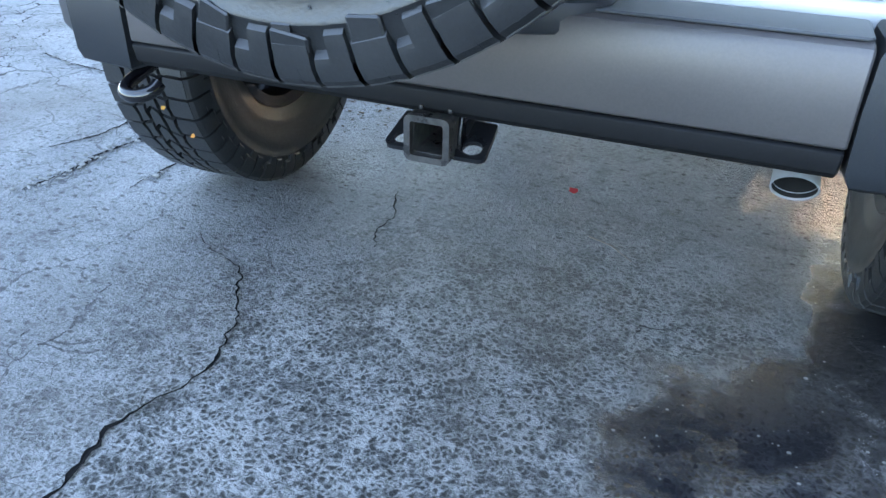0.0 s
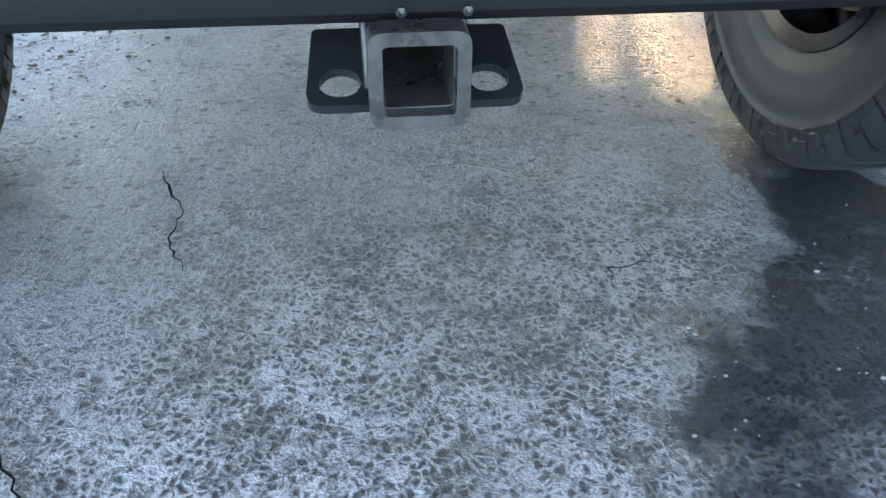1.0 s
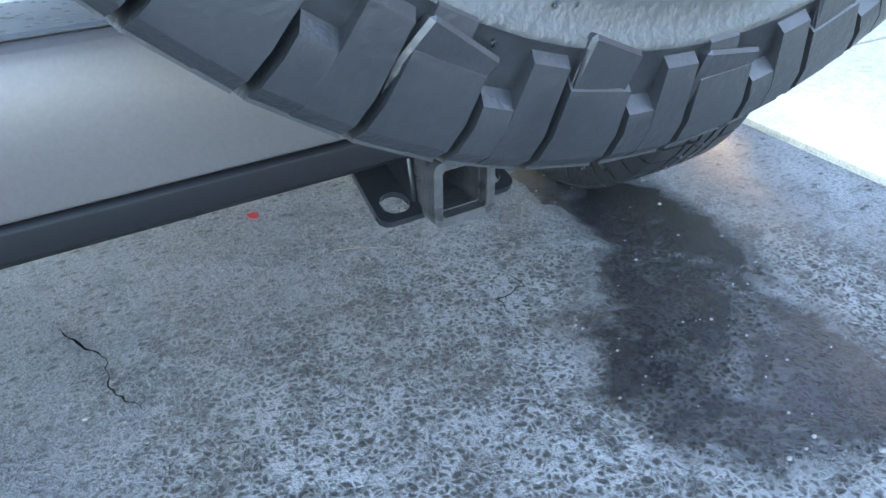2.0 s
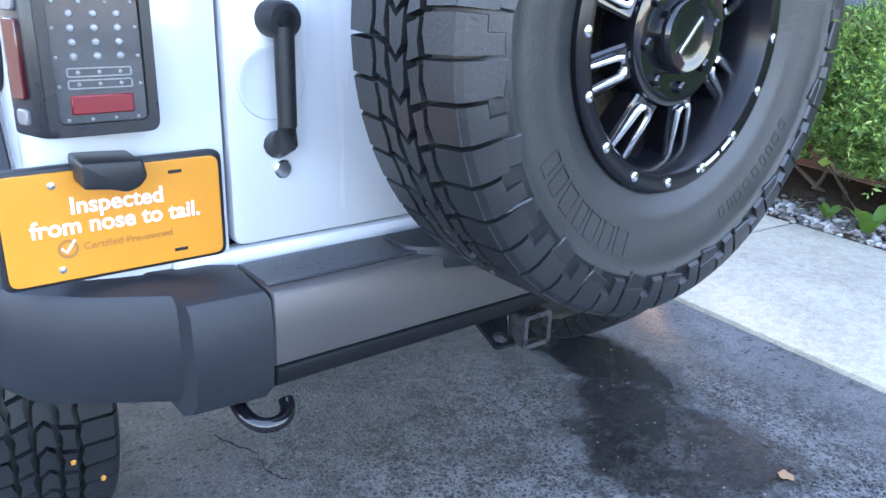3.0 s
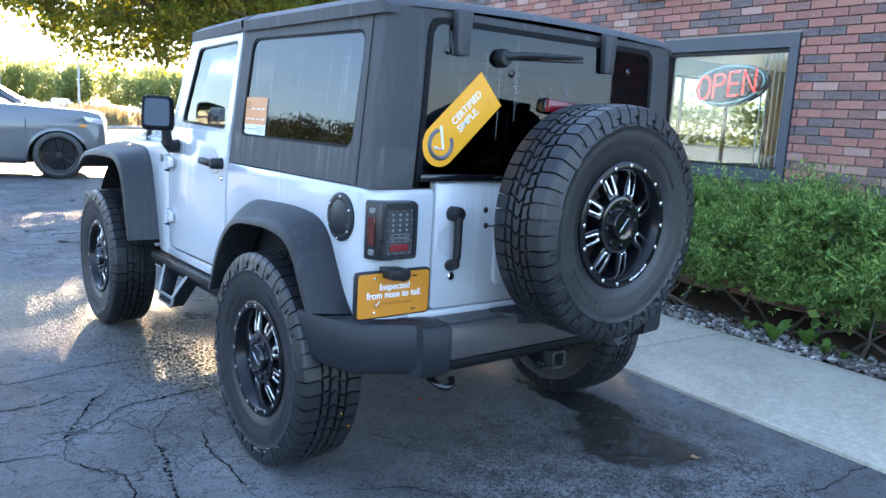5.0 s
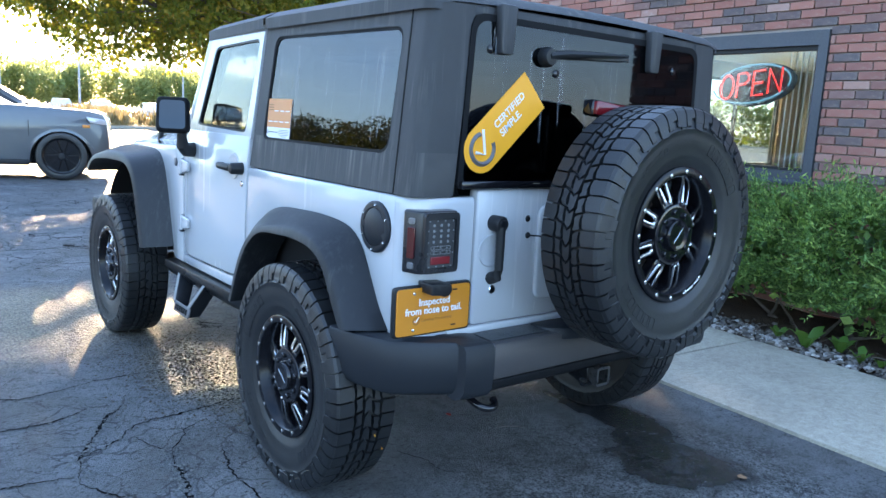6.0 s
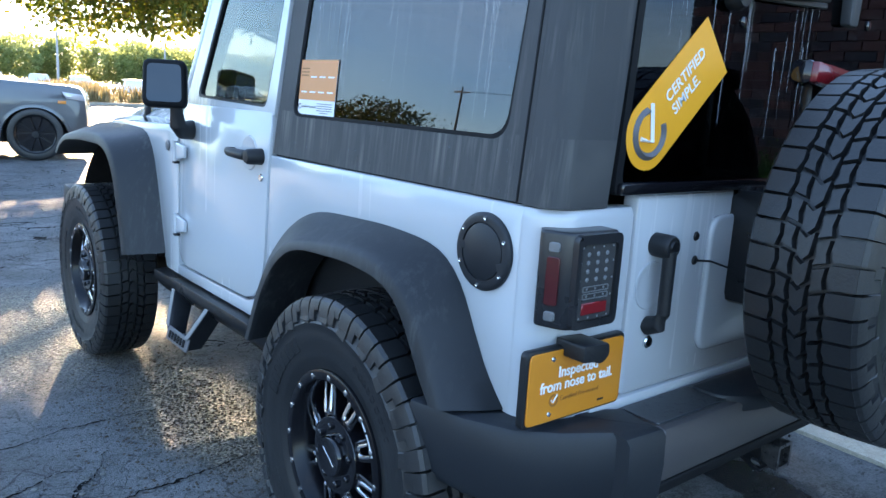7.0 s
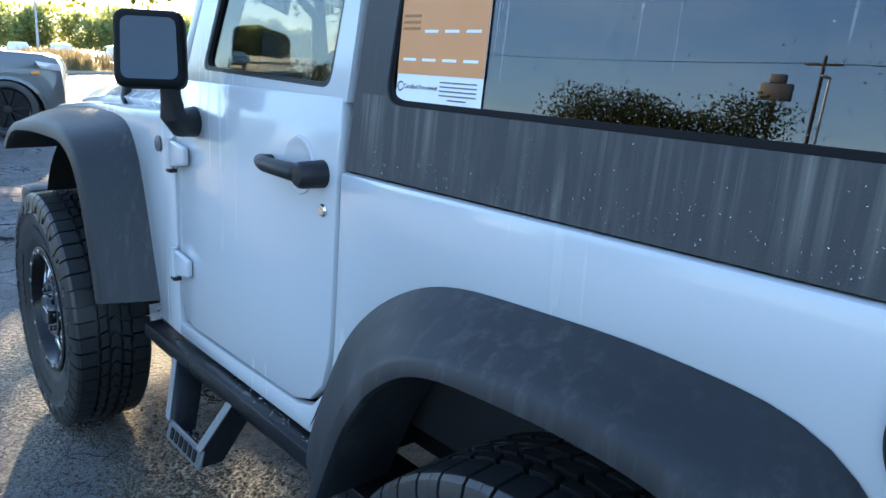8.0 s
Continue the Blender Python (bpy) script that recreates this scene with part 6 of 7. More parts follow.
for s in (-1, 1):
    part("brake_drum", lathe([(0.0, 0.03), (0.12, 0.03), (0.15, 0.01), (0.15, -0.05), (0.0, -0.06)], 30, m=Matrix.Translation((s * 0.69, 0, R_T)) @ ROTR), M["rust"], jeep)
    part("frame_rail", box(s * 0.46, 0.9, 0.60, 0.08, 3.2, 0.14, 0.01), M["under"], jeep)
    part("shock_absorber", tube([(s * 0.46, -0.10, 0.42), (s * 0.44, -0.20, 0.75)], [0.026, 0.032], 12), M["rust"], jeep)
    part("coil_spring", tube([(s * 0.40 + 0.06 * math.cos(t), 0.02 + 0.06 * math.sin(t), 0.47 + 0.012 * t) for t in [i * 0.5 for i in range(52)]], 0.008, 6), M["under"], jeep)
    part("sway_link", tube([(s * 0.52, -0.06, 0.44), (s * 0.53, -0.08, 0.66)], 0.010, 8), M["chrome"], jeep)
    part("link_bush", lathe([(0.0, -0.022), (0.024, -0.022), (0.024, 0.022), (0.0, 0.022)], 14, m=Matrix.Translation((s * 0.52, -0.10, 0.455)) @ ROTR), M["chrome"], jeep)
    part("control_arm", tube([(s * 0.50, -0.02, 0.38), (s * 0.40, 0.75, 0.47)], 0.026, 10), M["rust"], jeep)
    part("front_axle", tube([(s * 0.02, AXLE_F, R_T), (s * 0.70, AXLE_F, R_T)], 0.045, 12), M["rust"], jeep)
for x in (-0.20, -0.27):
    part("shackle_tab", box(x, -0.46, 0.525, 0.022, 0.006, 0.055, 0.003), M["polegrey"], jeep)
part("fuel_tank", box(-0.05, 0.55, 0.56, 0.62, 0.9, 0.18, 0.04), M["under"], jeep)

# wheel housings
for s in (-1, 1):
    for cy, r_ in ((0.05, 0.56), (AXLE_F, 0.62)):
        rows = []
        for x in (0.56, 0.79):
            rows.append([Vector((s * x, cy + r_ * 1.02 * math.cos(t), 0.50 + r_ * 0.93 * math.sin(t))) for t in [math.pi * (0.06 + 0.88 * i / 20) for i in range(21)]])
        part("wheel_housing", loft(rows), M["under"], jeep)
        wall_ = prism([(cy + r_ * 1.02 * math.cos(t), 0.50 + r_ * 0.93 * math.sin(t)) for t in [math.pi * (0.06 + 0.88 * i / 20) for i in range(21)]], "x", s * 0.55, s * 0.56)
        part("housing_wall", wall_, M["under"], jeep)


# ---- flares
def flare(body_line, out_line, s, name="fender_flare", xb=SX - 0.003, xo=0.950, lip=0.035, label="matte black plastic fender flare"):
    """Skin from the line on the body, over a rounded ridge, to the lip and back inside."""
    n = 44

    def resample(line):
        pts = [Vector(p) for p in line]
        ln = [0.0]
        for a, b in zip(pts, pts[1:]):
            ln.append(ln[-1] + (b - a).length)
        out = []
        for i in range(n):
            t = ln[-1] * i / (n - 1)
            j = max(k for k in range(len(ln)) if ln[k] <= t + 1e-9)
            j = min(j, len(pts) - 2)
            f = (t - ln[j]) / max(1e-9, ln[j + 1] - ln[j])
            out.append(pts[j].lerp(pts[j + 1], f))
        for _ in range(3):
            out = [out[0]] + [(out[i - 1] + out[i] * 2 + out[i + 1]) / 4 for i in range(1, n - 1)] + [out[-1]]
        return out
    B, I = resample(body_line), resample(out_line)
    rows = []
    for i in range(n):
        b, o = B[i], I[i]
        out_dir = (b - o)
        gap = max(out_dir.length, 0.02)
        u = out_dir / gap
        ridge = o + u * min(lip + 0.006, gap * 0.62)
        P = lambda x, q: Vector((s * x, q.x, q.y))
        rows.append([P(xb - 0.02, b), P(xb, b), P(xb + 0.006, b + u * 0.003), P(xb + (xo - xb) * 0.45, b.lerp(ridge, 0.42) + u * 0.004), P(xo - 0.022, ridge + u * 0.008), P(xo - 0.008, ridge + u * 0.001), P(xo, ridge - u * 0.010), P(xo + 0.003, o + u * 0.004), P(xo - 0.004, o), P(xo - 0.018, o + u * 0.002), P(xb - 0.03, o + u * 0.010)])
    return part(name, loft(rows), M["flare"], jeep, label)


RB = [(-0.475, 0.722), (-0.43, 0.765), (-0.384, 0.83), (-0.325, 0.95), (-0.27, 1.015), (-0.20, 1.042), (0.0, 1.052), (0.30, 1.042), (0.40, 1.020), (0.52, 0.955), (0.62, 0.865), (0.70, 0.72), (0.76, 0.585)]
RO = [(-0.375, 0.722), (-0.335, 0.770), (-0.29, 0.85), (-0.245, 0.915), (-0.19, 0.948), (-0.12, 0.962), (0.0, 0.968), (0.20, 0.958), (0.28, 0.938), (0.37, 0.872), (0.43, 0.79), (0.48, 0.69), (0.515, 0.612)]
FB = [(1.60, 0.665), (1.66, 0.80), (1.73, 0.98), (1.79, 1.10), (1.87, 1.155), (2.0, 1.17), (2.4, 1.165), (2.75, 1.145), (2.95, 1.10), (3.02, 1.03)]
FO = [(1.775, 0.635), (1.80, 0.72), (1.845, 0.87), (1.90, 1.00), (1.98, 1.065), (2.08, 1.085), (2.4, 1.08), (2.68, 1.06), (2.80, 1.02), (2.86, 0.97)]
for s in (-1, 1):
    flare(RB, RO, s)
    flare(FB, FO, s, xb=0.76, lip=0.042)

# ---- doors
for s in (-1, 1):
    low_poly = [(0.825, 0.660), (1.36, 0.655), (1.42, 0.668), (1.438, 0.72), (1.440, 1.20), (1.405, 1.305), (0.662, 1.305), (0.662, 1.17), (0.679, 0.86), (0.687, 0.80), (0.711, 0.728), (0.760, 0.680)]
    b = prism(low_poly, "x", s * (SX - 0.03), s * (SX + 0.002), 0.007, 2)
    d_ = part("door", bend(b, lean), M["white"], jeep)
    outer = round_poly([(0.652, 1.296), (1.400, 1.296), (1.172, 1.768), (0.602, 1.776)], [0.0, 0.0, 0.035, 0.02], 5)
    inner_ = round_poly([(0.712, 1.318), (1.290, 1.332), (1.122, 1.704), (0.640, 1.722)], [0.03, 0.03, 0.035, 0.035], 5)
    part("window_frame", bend(ring(outer, inner_, "x", s * (SX - 0.035), s * (SX - 0.001)), lean), M["white"], d_)
    gask = round_poly([(0.722, 1.327), (1.276, 1.341), (1.115, 1.696), (0.648, 1.714)], [0.03, 0.03, 0.035, 0.035], 5)
    part("window_seal", bend(ring(round_poly([(0.711, 1.317), (1.291, 1.331), (1.123, 1.705), (0.639, 1.723)], [0.03, 0.03, 0.035, 0.035], 5), gask, "x", s * (SX - 0.025), s * (SX - 0.004)), lean), M["black"], d_)
    gl = part("door_glass", bend(prism(gask, "x", s * (SX - 0.018), s * (SX - 0.013)), lean), M["clearglass"], d_)
    gl.visible_shadow = False
    # handle
    h_ = part("door_handle", tube([(s * (SX + 0.010), 0.70, 1.162), (s * (SX + 0.046), 0.735, 1.162), (s * (SX + 0.046), 0.86, 1.162), (s * (SX + 0.030), 0.905, 1.162), (s * (SX + 0.003), 0.915, 1.162)], [0.019, 0.018, 0.015, 0.015, 0.012], 10), M["black"], d_)
    part("handle_button", lathe([(0.0, 0.060), (0.019, 0.058), (0.025, 0.05), (0.027, 0.0)], 22, m=Matrix.Translation((s * SX, 0.712, 1.160)) @ (ROTL if s < 0 else ROTR)), M["black"], d_)
    part("handle_cup", lathe([(0.058, -0.002), (0.056, 0.0025), (0.053, 0.0030), (0.047, 0.0013), (0.036, 0.0006), (0.0, 0.0004)], 40, m=Matrix.Translation((s * (SX + 0.0015), 0.80, 1.165)) @ (ROTL if s < 0 else ROTR)), M["white"], d_)
    part("key_lock", lathe([(0.0, 0.007), (0.010, 0.007), (0.013, 0.004), (0.013, 0.0)], 18, m=Matrix.Translation((s * (SX + 0.002), 0.705, 1.092)) @ (ROTL if s < 0 else ROTR)), M["chrome"], d_)
    for z in (1.114, 0.820):
        hg = part("door_hinge", prism(round_poly([(1.355, z - 0.022), (1.355, z + 0.022), (1.445, z + 0.036), (1.445, z - 0.036)], 0.008, 3), "x", s * (SX + 0.001), s * (SX + 0.016), 0.005, 2), M["white"], d_)
        part("hinge_knuckle", tube([(s * (SX + 0.012), 1.452, z - 0.040), (s * (SX + 0.012), 1.452, z + 0.040)], 0.010, 10), M["white"], hg)
        part("hinge_pin", box(s * (SX + 0.010), 1.452, z - 0.046, 0.022, 0.028, 0.010, 0.003), M["black"], hg)
    # mirror
    mr = part("side_mirror", tube([(s * 0.815, 1.325, 1.205), (s * 0.86, 1.30, 1.205), (s * 0.885, 1.28, 1.225), (s * 0.895, 1.27, 1.305)], [0.038, 0.034, 0.030, 0.022], 12), M["black"], d_)
    mh = prism(round_poly([(-0.078, -0.086), (0.078, -0.086), (0.075, 0.086), (-0.075, 0.086)], 0.028, 5), "y", -0.03, 0.05, 0.016, 3)
    mm_ = Matrix.Translation((s * 0.932, 1.275, 1.373)) @ pose(0, 0, 0, 0, 0, s * 26) @ pose(0, 0, 0, -7, 0, 0)
    mh.transform(mm_)
    part("mirror_shell", mh, M["deepblack"], mr)
    mgl = prism(round_poly([(-0.061, -0.068), (0.061, -0.068), (0.058, 0.068), (-0.058, 0.068)], 0.020, 5), "y", -0.034, -0.0305)
    mgl.transform(mm_)
    part("mirror_glass", mgl, M["mirror"], mr)

# ---- cowl, fenders, bonnet, screen
for s in (-1, 1):
    cp = [(1.465, 0.60), (1.62, 0.60), (1.72, 0.80), (1.78, 1.0), (1.86, 1.10), (2.75, 1.09), (3.02, 0.98), (3.04, 1.13), (2.4, 1.185), (1.465, 1.212)]
    part("front_fender", bend(prism(cp, "x", s * 0.70, s * (SX - 0.002), 0.010, 2), lambda c: Vector((c.x * (1 - 0.13 * max(0.0, (c.y - 1.55) / 1.5)), c.y, c.z))), M["white"], jeep)
    part("side_badge", lathe([(0.0, 0.004), (0.019, 0.004), (0.022, 0.002), (0.022, 0.0)], 22, m=Matrix.Translation((s * (SX - 0.003), 1.575, 1.125)) @ (ROTL if s < 0 else ROTR)), M["greyprint"], jeep)
    # screen pillar
    part("screen_pillar", bend(prism([(1.412, 1.30), (1.50, 1.22), (1.215, 1.785), (1.178, 1.775)], "x", s * 0.70, s * (SX - 0.004), 0.008, 2), lean), M["white"], jeep)
    part("bonnet_latch", box(s * 0.705, 2.16, 1.232, 0.026, 0.035, 0.080, 0.008, 2, m=pose(0, 0, 0, 25, 0, 0)), M["black"], jeep)
rows = []
for y, hw, z in ((1.47, 0.750, 1.225), (1.56, 0.748, 1.243), (1.9, 0.722, 1.250), (2.4, 0.680, 1.232), (2.85, 0.640, 1.190), (3.0, 0.62, 1.14)):
    rows.append([Vector((hw * math.copysign(abs(f) ** 0.8, f), y, z - 0.05 * abs(f) ** 8 + 0.045 * (1 - f * f))) for f in [-1 + 2 * i / 20 for i in range(21)]])
part("bonnet", thick(loft(rows), -0.03), M["white"], jeep)
part("cowl", box(0, 1.50, 1.16, 1.46, 0.14, 0.10, 0.01), M["black"], jeep)
part("grille", box(0, 3.02, 0.92, 1.20, 0.06, 0.40, 0.02), M["white"], jeep)
part("front_bumper", box(0, 3.22, 0.68, 1.66, 0.16, 0.16, 0.03), M["cap"], jeep)
part("engine_block", box(0, 2.3, 0.92, 0.90, 1.35, 0.38), M["under"], jeep)
scr = loft([[Vector((-0.70, 1.455, 1.23)), Vector((0, 1.475, 1.23)), Vector((0.70, 1.455, 1.23))], [Vector((-0.66, 1.19, 1.75)), Vector((0, 1.205, 1.75)), Vector((0.66, 1.19, 1.75))]])
ws = part("windscreen", thick(scr, 0.006), M["clearglass"], jeep)
ws.visible_shadow = False
part("screen_header", box(0, 1.185, 1.775, 1.40, 0.07, 0.05, 0.012), M["white"], jeep)

# ---- hardtop
for s in (-1, 1):
    outer = round_poly([(0.645, BELT + 0.004), (-0.478, BELT + 0.004), (-0.478, 1.782), (0.588, 1.782)], [0.0, 0.0, 0.0, 0.0], 6)
    hole = round_poly([(0.545, 1.300), (-0.405, 1.300), (-0.425, 1.712), (0.500, 1.722)], [0.045, 0.055, 0.05, 0.05], 6)
    ht = part("hardtop_side", bend(ring(outer, hole, "x", s * (SX - 0.045), s * (SX - 0.006)), lean), M["trim"], jeep)
    part("glass_seal", bend(ring(hole, round_poly([(0.535, 1.310), (-0.395, 1.310), (-0.415, 1.702), (0.490, 1.712)], [0.045, 0.055, 0.05, 0.05], 6), "x", s * (SX - 0.03), s * (SX - 0.0105)), lean), M["deepblack"], ht)
    gl = part("quarter_glass", bend(prism(round_poly([(0.536, 1.309), (-0.396, 1.309), (-0.416, 1.703), (0.491, 1.713)], [0.045, 0.055, 0.05, 0.05], 6), "x", s * (SX - 0.019), s * (SX - 0.014)), lean), M["glass"], ht)
    gl.visible_shadow = False
    # rear pillar, rounded from side to tail
    rows = []
    for z in (BELT + 0.002, 1.22, 1.35, 1.55, 1.70, 1.782):
        row, r = [], 0.045
        row.append(Vector((s * (SX - 0.006), -0.4785, z)))
        for i in range(9):
            t = math.pi / 2 * i / 8
            row.append(Vector((s * (SX - 0.006 - r + r * math.cos(t)), RY + r - r * math.sin(t), z)))
        row.append(Vector((s * 0.652, RY, z)))
        row.append(Vector((s * 0.640, RY + 0.012, z)))
        row.append(Vector((s * 0.640, RY + 0.06, z)))
        rows.append([lean(p) for p in row])
    part("hardtop_pillar", loft(rows), M["trim"], ht)
    part("hardtop_seam", bend(box(s * (SX - 0.006), -0.462, (BELT + 1.765) / 2, 0.004, 0.005, 1.755 - BELT), lean), M["deepblack"], ht)

# roof skin, in two sections with a seam
def roof_section(y0, y1, rear):
    rows = []
    ys = [y0 + (y1 - y0) * i / 8 for i in range(9)]
    if rear:
        ys = [y0 + (-0.527 - y0) * i / 6 for i in range(7)] + [-0.527 - 0.045 * math.sin(math.pi / 2 * i / 8) for i in range(1, 9)]
    for y in ys:
        row = []
        z_edge = 1.778 - 0.02 * max(0.0, (y - 0.6) / 0.65)
        hw = 0.779 if rear else 0.784 - 0.012 * max(0.0, (y - 0.6) / 0.65)
        if rear and y < -0.527:
            hw -= 0.045 - math.sqrt(max(0.0, 0.045 ** 2 - (-0.527 - y) ** 2))
        for f in [-1 + 2 * i / 28 for i in range(29)]:
            a = abs(f)
            drop = 0.030 * max(0.0, (a - 0.90) / 0.10) ** 2.4
            dr = 0.045 * max(0.0, (-0.47 - y) / 0.10) ** 2.2 if rear else 0.0
            row.append(Vector((f * hw, y, z_edge + 0.052 + 0.022 * (1 - f * f) - math.hypot(drop, dr))))
        e0, e1 = row[0].copy(), row[-1].copy()
        e0.z, e1.z = z_edge - 0.022, z_edge - 0.022
        row = [e0] + row + [e1]
        rows.append(row)
    return rows


part("hardtop_roof", loft(roof_section(0.583, -0.572, True)), M["trim"], jeep)
part("roof_panel", loft(roof_section(1.225, 0.592, False)), M["trim"], jeep)
part("roof_gap", box(0, 0.588, 1.80, 1.40, 0.02, 0.05), M["black"], jeep)
part("drip_rail", box(0, RY + 0.030, 1.768, 1.48, 0.05, 0.055, 0.015), M["trim"], jeep)

# liftglass with its hinges, wiper and washer
lg = round_poly([(-0.632, 1.208), (0.632, 1.208), (0.606, 1.756), (-0.606, 1.756)], [0.02, 0.02, 0.06, 0.06], 6)
gl = part("lift_glass", prism(lg, "y", RY - 0.004, RY + 0.002), M["rearglass"], jeep, "dark tinted lift-up rear glass")
gl.visible_shadow = False
part("lift_glass_edge", ring(round_poly([(-0.640, 1.199), (0.640, 1.199), (0.612, 1.764), (-0.612, 1.764)], [0.02, 0.02, 0.06, 0.06], 6), round_poly([(-0.618, 1.224), (0.618, 1.224), (0.592, 1.742), (-0.592, 1.742)], [0.02, 0.02, 0.05, 0.05], 6), "y", RY - 0.0055, RY + 0.012), M["deepblack"], jeep)
part("glass_foot", box(0, RY - 0.010, 1.213, 1.262, 0.022, 0.026, 0.006), M["gloss"], jeep)
for x in (-0.478, 0.300):
    part("glass_hinge", prism(round_poly([(x - 0.038, 1.800), (x + 0.038, 1.800), (x + 0.028, 1.642), (x - 0.024, 1.642)], 0.010, 3), "y", -0.602, -0.568, 0.008, 2), M["trim"], jeep)
wp = part("wiper", tube([(-0.285, -0.600, 1.655), (-0.20, -0.608, 1.668), (0.00, -0.608, 1.682), (0.13, -0.604, 1.690)], [0.016, 0.014, 0.010, 0.005], 8), M["black"], jeep)
part("wiper_motor", lathe([(0.0, 0.046), (0.026, 0.044), (0.034, 0.03), (0.034, 0.0)], 20, m=Matrix.Translation((-0.280, -0.566, 1.652)) @ pose(0, 0, 0, 90, 0, 0)), M["black"], wp)
part("wiper_blade", box(-0.03, -0.588, 1.669, 0.36, 0.012, 0.016, 0.003, 1, m=pose(0, 0, 0, 0, -3, 0)), M["rubber"], wp)
for (x, z) in ((-0.53, 1.655), (-0.22, 1.60), (0.45, 1.66)):
    part("glass_stud", lathe([(0.0, 0.006), (0.010, 0.006), (0.014, 0.003), (0.014, 0.0)], 16, m=Matrix.Translation((x, -0.574, z)) @ pose(0, 0, 0, 90, 0, 0)), M["gloss"], jeep)

# high brake lamp on its arm over the spare
bl = part("brake_lamp", box(-0.095, -0.720, 1.482, 0.215, 0.055, 0.055, 0.012, 2, m=pose(0, 0, 0, 0, 4, 0)), M["gloss"], jeep)
part("brake_lens", box(-0.095, -0.742, 1.482, 0.208, 0.036, 0.048, 0.008, 2, m=pose(0, 0, 0, 0, 4, 0)), M["redlens"], bl)
part("lamp_arm", box(-0.09, -0.70, 1.36, 0.06, 0.03, 0.24, 0.008), M["frame"], jeep)

# ---- tail lamps, plate, fuel door
for s in (-1, 1):
    plan_ = round_poly([(s * 0.664, RY + 0.01), (s * 0.664, RY - 0.052), (s * 0.808, RY - 0.052), (s * 0.833, RY + 0.016), (s * 0.815, RY + 0.030), (s * 0.74, RY + 0.045)], [0.0, 0.012, 0.022, 0.014, 0.0, 0.0], 4)
    tl = part("tail_lamp", prism(plan_, "z", 0.936, 1.136, 0.012, 3), M["lamphousing"], jeep, "smoked tail lamp with rows of clear diodes")
    sdir = Vector((s * 0.025, 0.068)).normalized()

    def on_side(u0, u1, z0_, z1_, h, mat, nm):
        """A pane on the lamp's outer face; u runs along that face from its rear edge."""
        base = Vector((s * 0.808, RY - 0.052))
        nrm = Vector((s * 0.068, -0.025)).normalized()
        b_ = prism(round_poly([(u0, z0_), (u1, z0_), (u1, z1_), (u0, z1_)], 0.005, 2), "x", -0.004, h, 0.0015, 1)
        for v in b_.verts:
            q = base + sdir * v.co.y + nrm * v.co.x
            v.co = Vector((q.x, q.y, v.co.z))
        bmesh.ops.recalc_face_normals(b_, faces=b_.faces[:])
        part(nm, b_, mat, tl)
    on_side(0.024, 0.052, 0.985, 1.085, 0.006, M["redside"], "side_reflector")
    for z in (0.962, 1.104):
        on_side(0.026, 0.050, z - 0.010, z + 0.010, 0.005, M["led"], "side_bulb")
    yl = RY - 0.052
    part("lens", prism(round_poly([(s * 0.677, 0.953), (s * 0.792, 0.953), (s * 0.792, 1.115), (s * 0.677, 1.115)], 0.010, 3), "y", yl - 0.004, yl + 0.004, 0.003, 1), M["smoke"], tl)
    bez_o = round_poly([(s * 0.665, 0.939), (s * 0.803, 0.939), (s * 0.803, 1.133), (s * 0.665, 1.133)], 0.016, 4)
    bez_i = round_poly([(s * 0.6785, 0.9545), (s * 0.7905, 0.9545), (s * 0.7905, 1.1135), (s * 0.6785, 1.1135)], 0.010, 4)
    part("bezel", ring(bez_o, bez_i, "y", yl - 0.010, yl + 0.004), M["lamphousing"], tl)
    cx_ = s * 0.7345

    def diode(x, z, r):
        part("diode", lathe([(0.0, 0.4 * r), (0.7 * r, 0.33 * r), (r, 0.0)], 10, m=Matrix.Translation((x, yl - 0.004, z)) @ pose(0, 0, 0, 90, 0, 0)), M["led"], tl)
    for r_ in range(4):
        for c_ in range(3):
            diode(cx_ + (c_ - 1) * 0.0285, 1.092 - r_ * 0.0175, 0.0052)
    for c_ in range(4):
        diode(cx_ + (c_ - 1.5) * 0.031, 1.106, 0.0026)
        diode(cx_ + (c_ - 1.5) * 0.029, 0.960, 0.0026)
    for r_ in range(3):
        for e_ in (-1, 1):
            diode(cx_ + e_ * 0.050, 1.075 - r_ * 0.036, 0.0026)
    for z in (1.020, 1.005):
        fr_ = ring(round_poly([(cx_ - 0.040, z - 0.006), (cx_ + 0.040, z - 0.006), (cx_ + 0.040, z + 0.006), (cx_ - 0.040, z + 0.006)], 0.002, 1), round_poly([(cx_ - 0.038, z - 0.0043), (cx_ + 0.038, z - 0.0043), (cx_ + 0.038, z + 0.0043), (cx_ - 0.038, z + 0.0043)], 0.001, 1), "y", yl - 0.006, yl - 0.003)
        part("diode_bar", fr_, M["led"], tl)
        for c_ in (-1, 0, 1):
            diode(cx_ + c_ * 0.026, z, 0.0030)
    part("reflector", box(cx_, yl - 0.004, 0.979, 0.078, 0.006, 0.025, 0.002, 1), M["redreflector"], tl)
    for zc in (1.126, 0.945):
        part("bezel_screw", lathe([(0.0, 0.0115), (0.0035, 0.0112), (0.0045, 0.009)], 10, m=Matrix.Translation((s * 0.797, yl, zc)) @ pose(0, 0, 0, 90, 0, 0)), M["gloss"], tl)

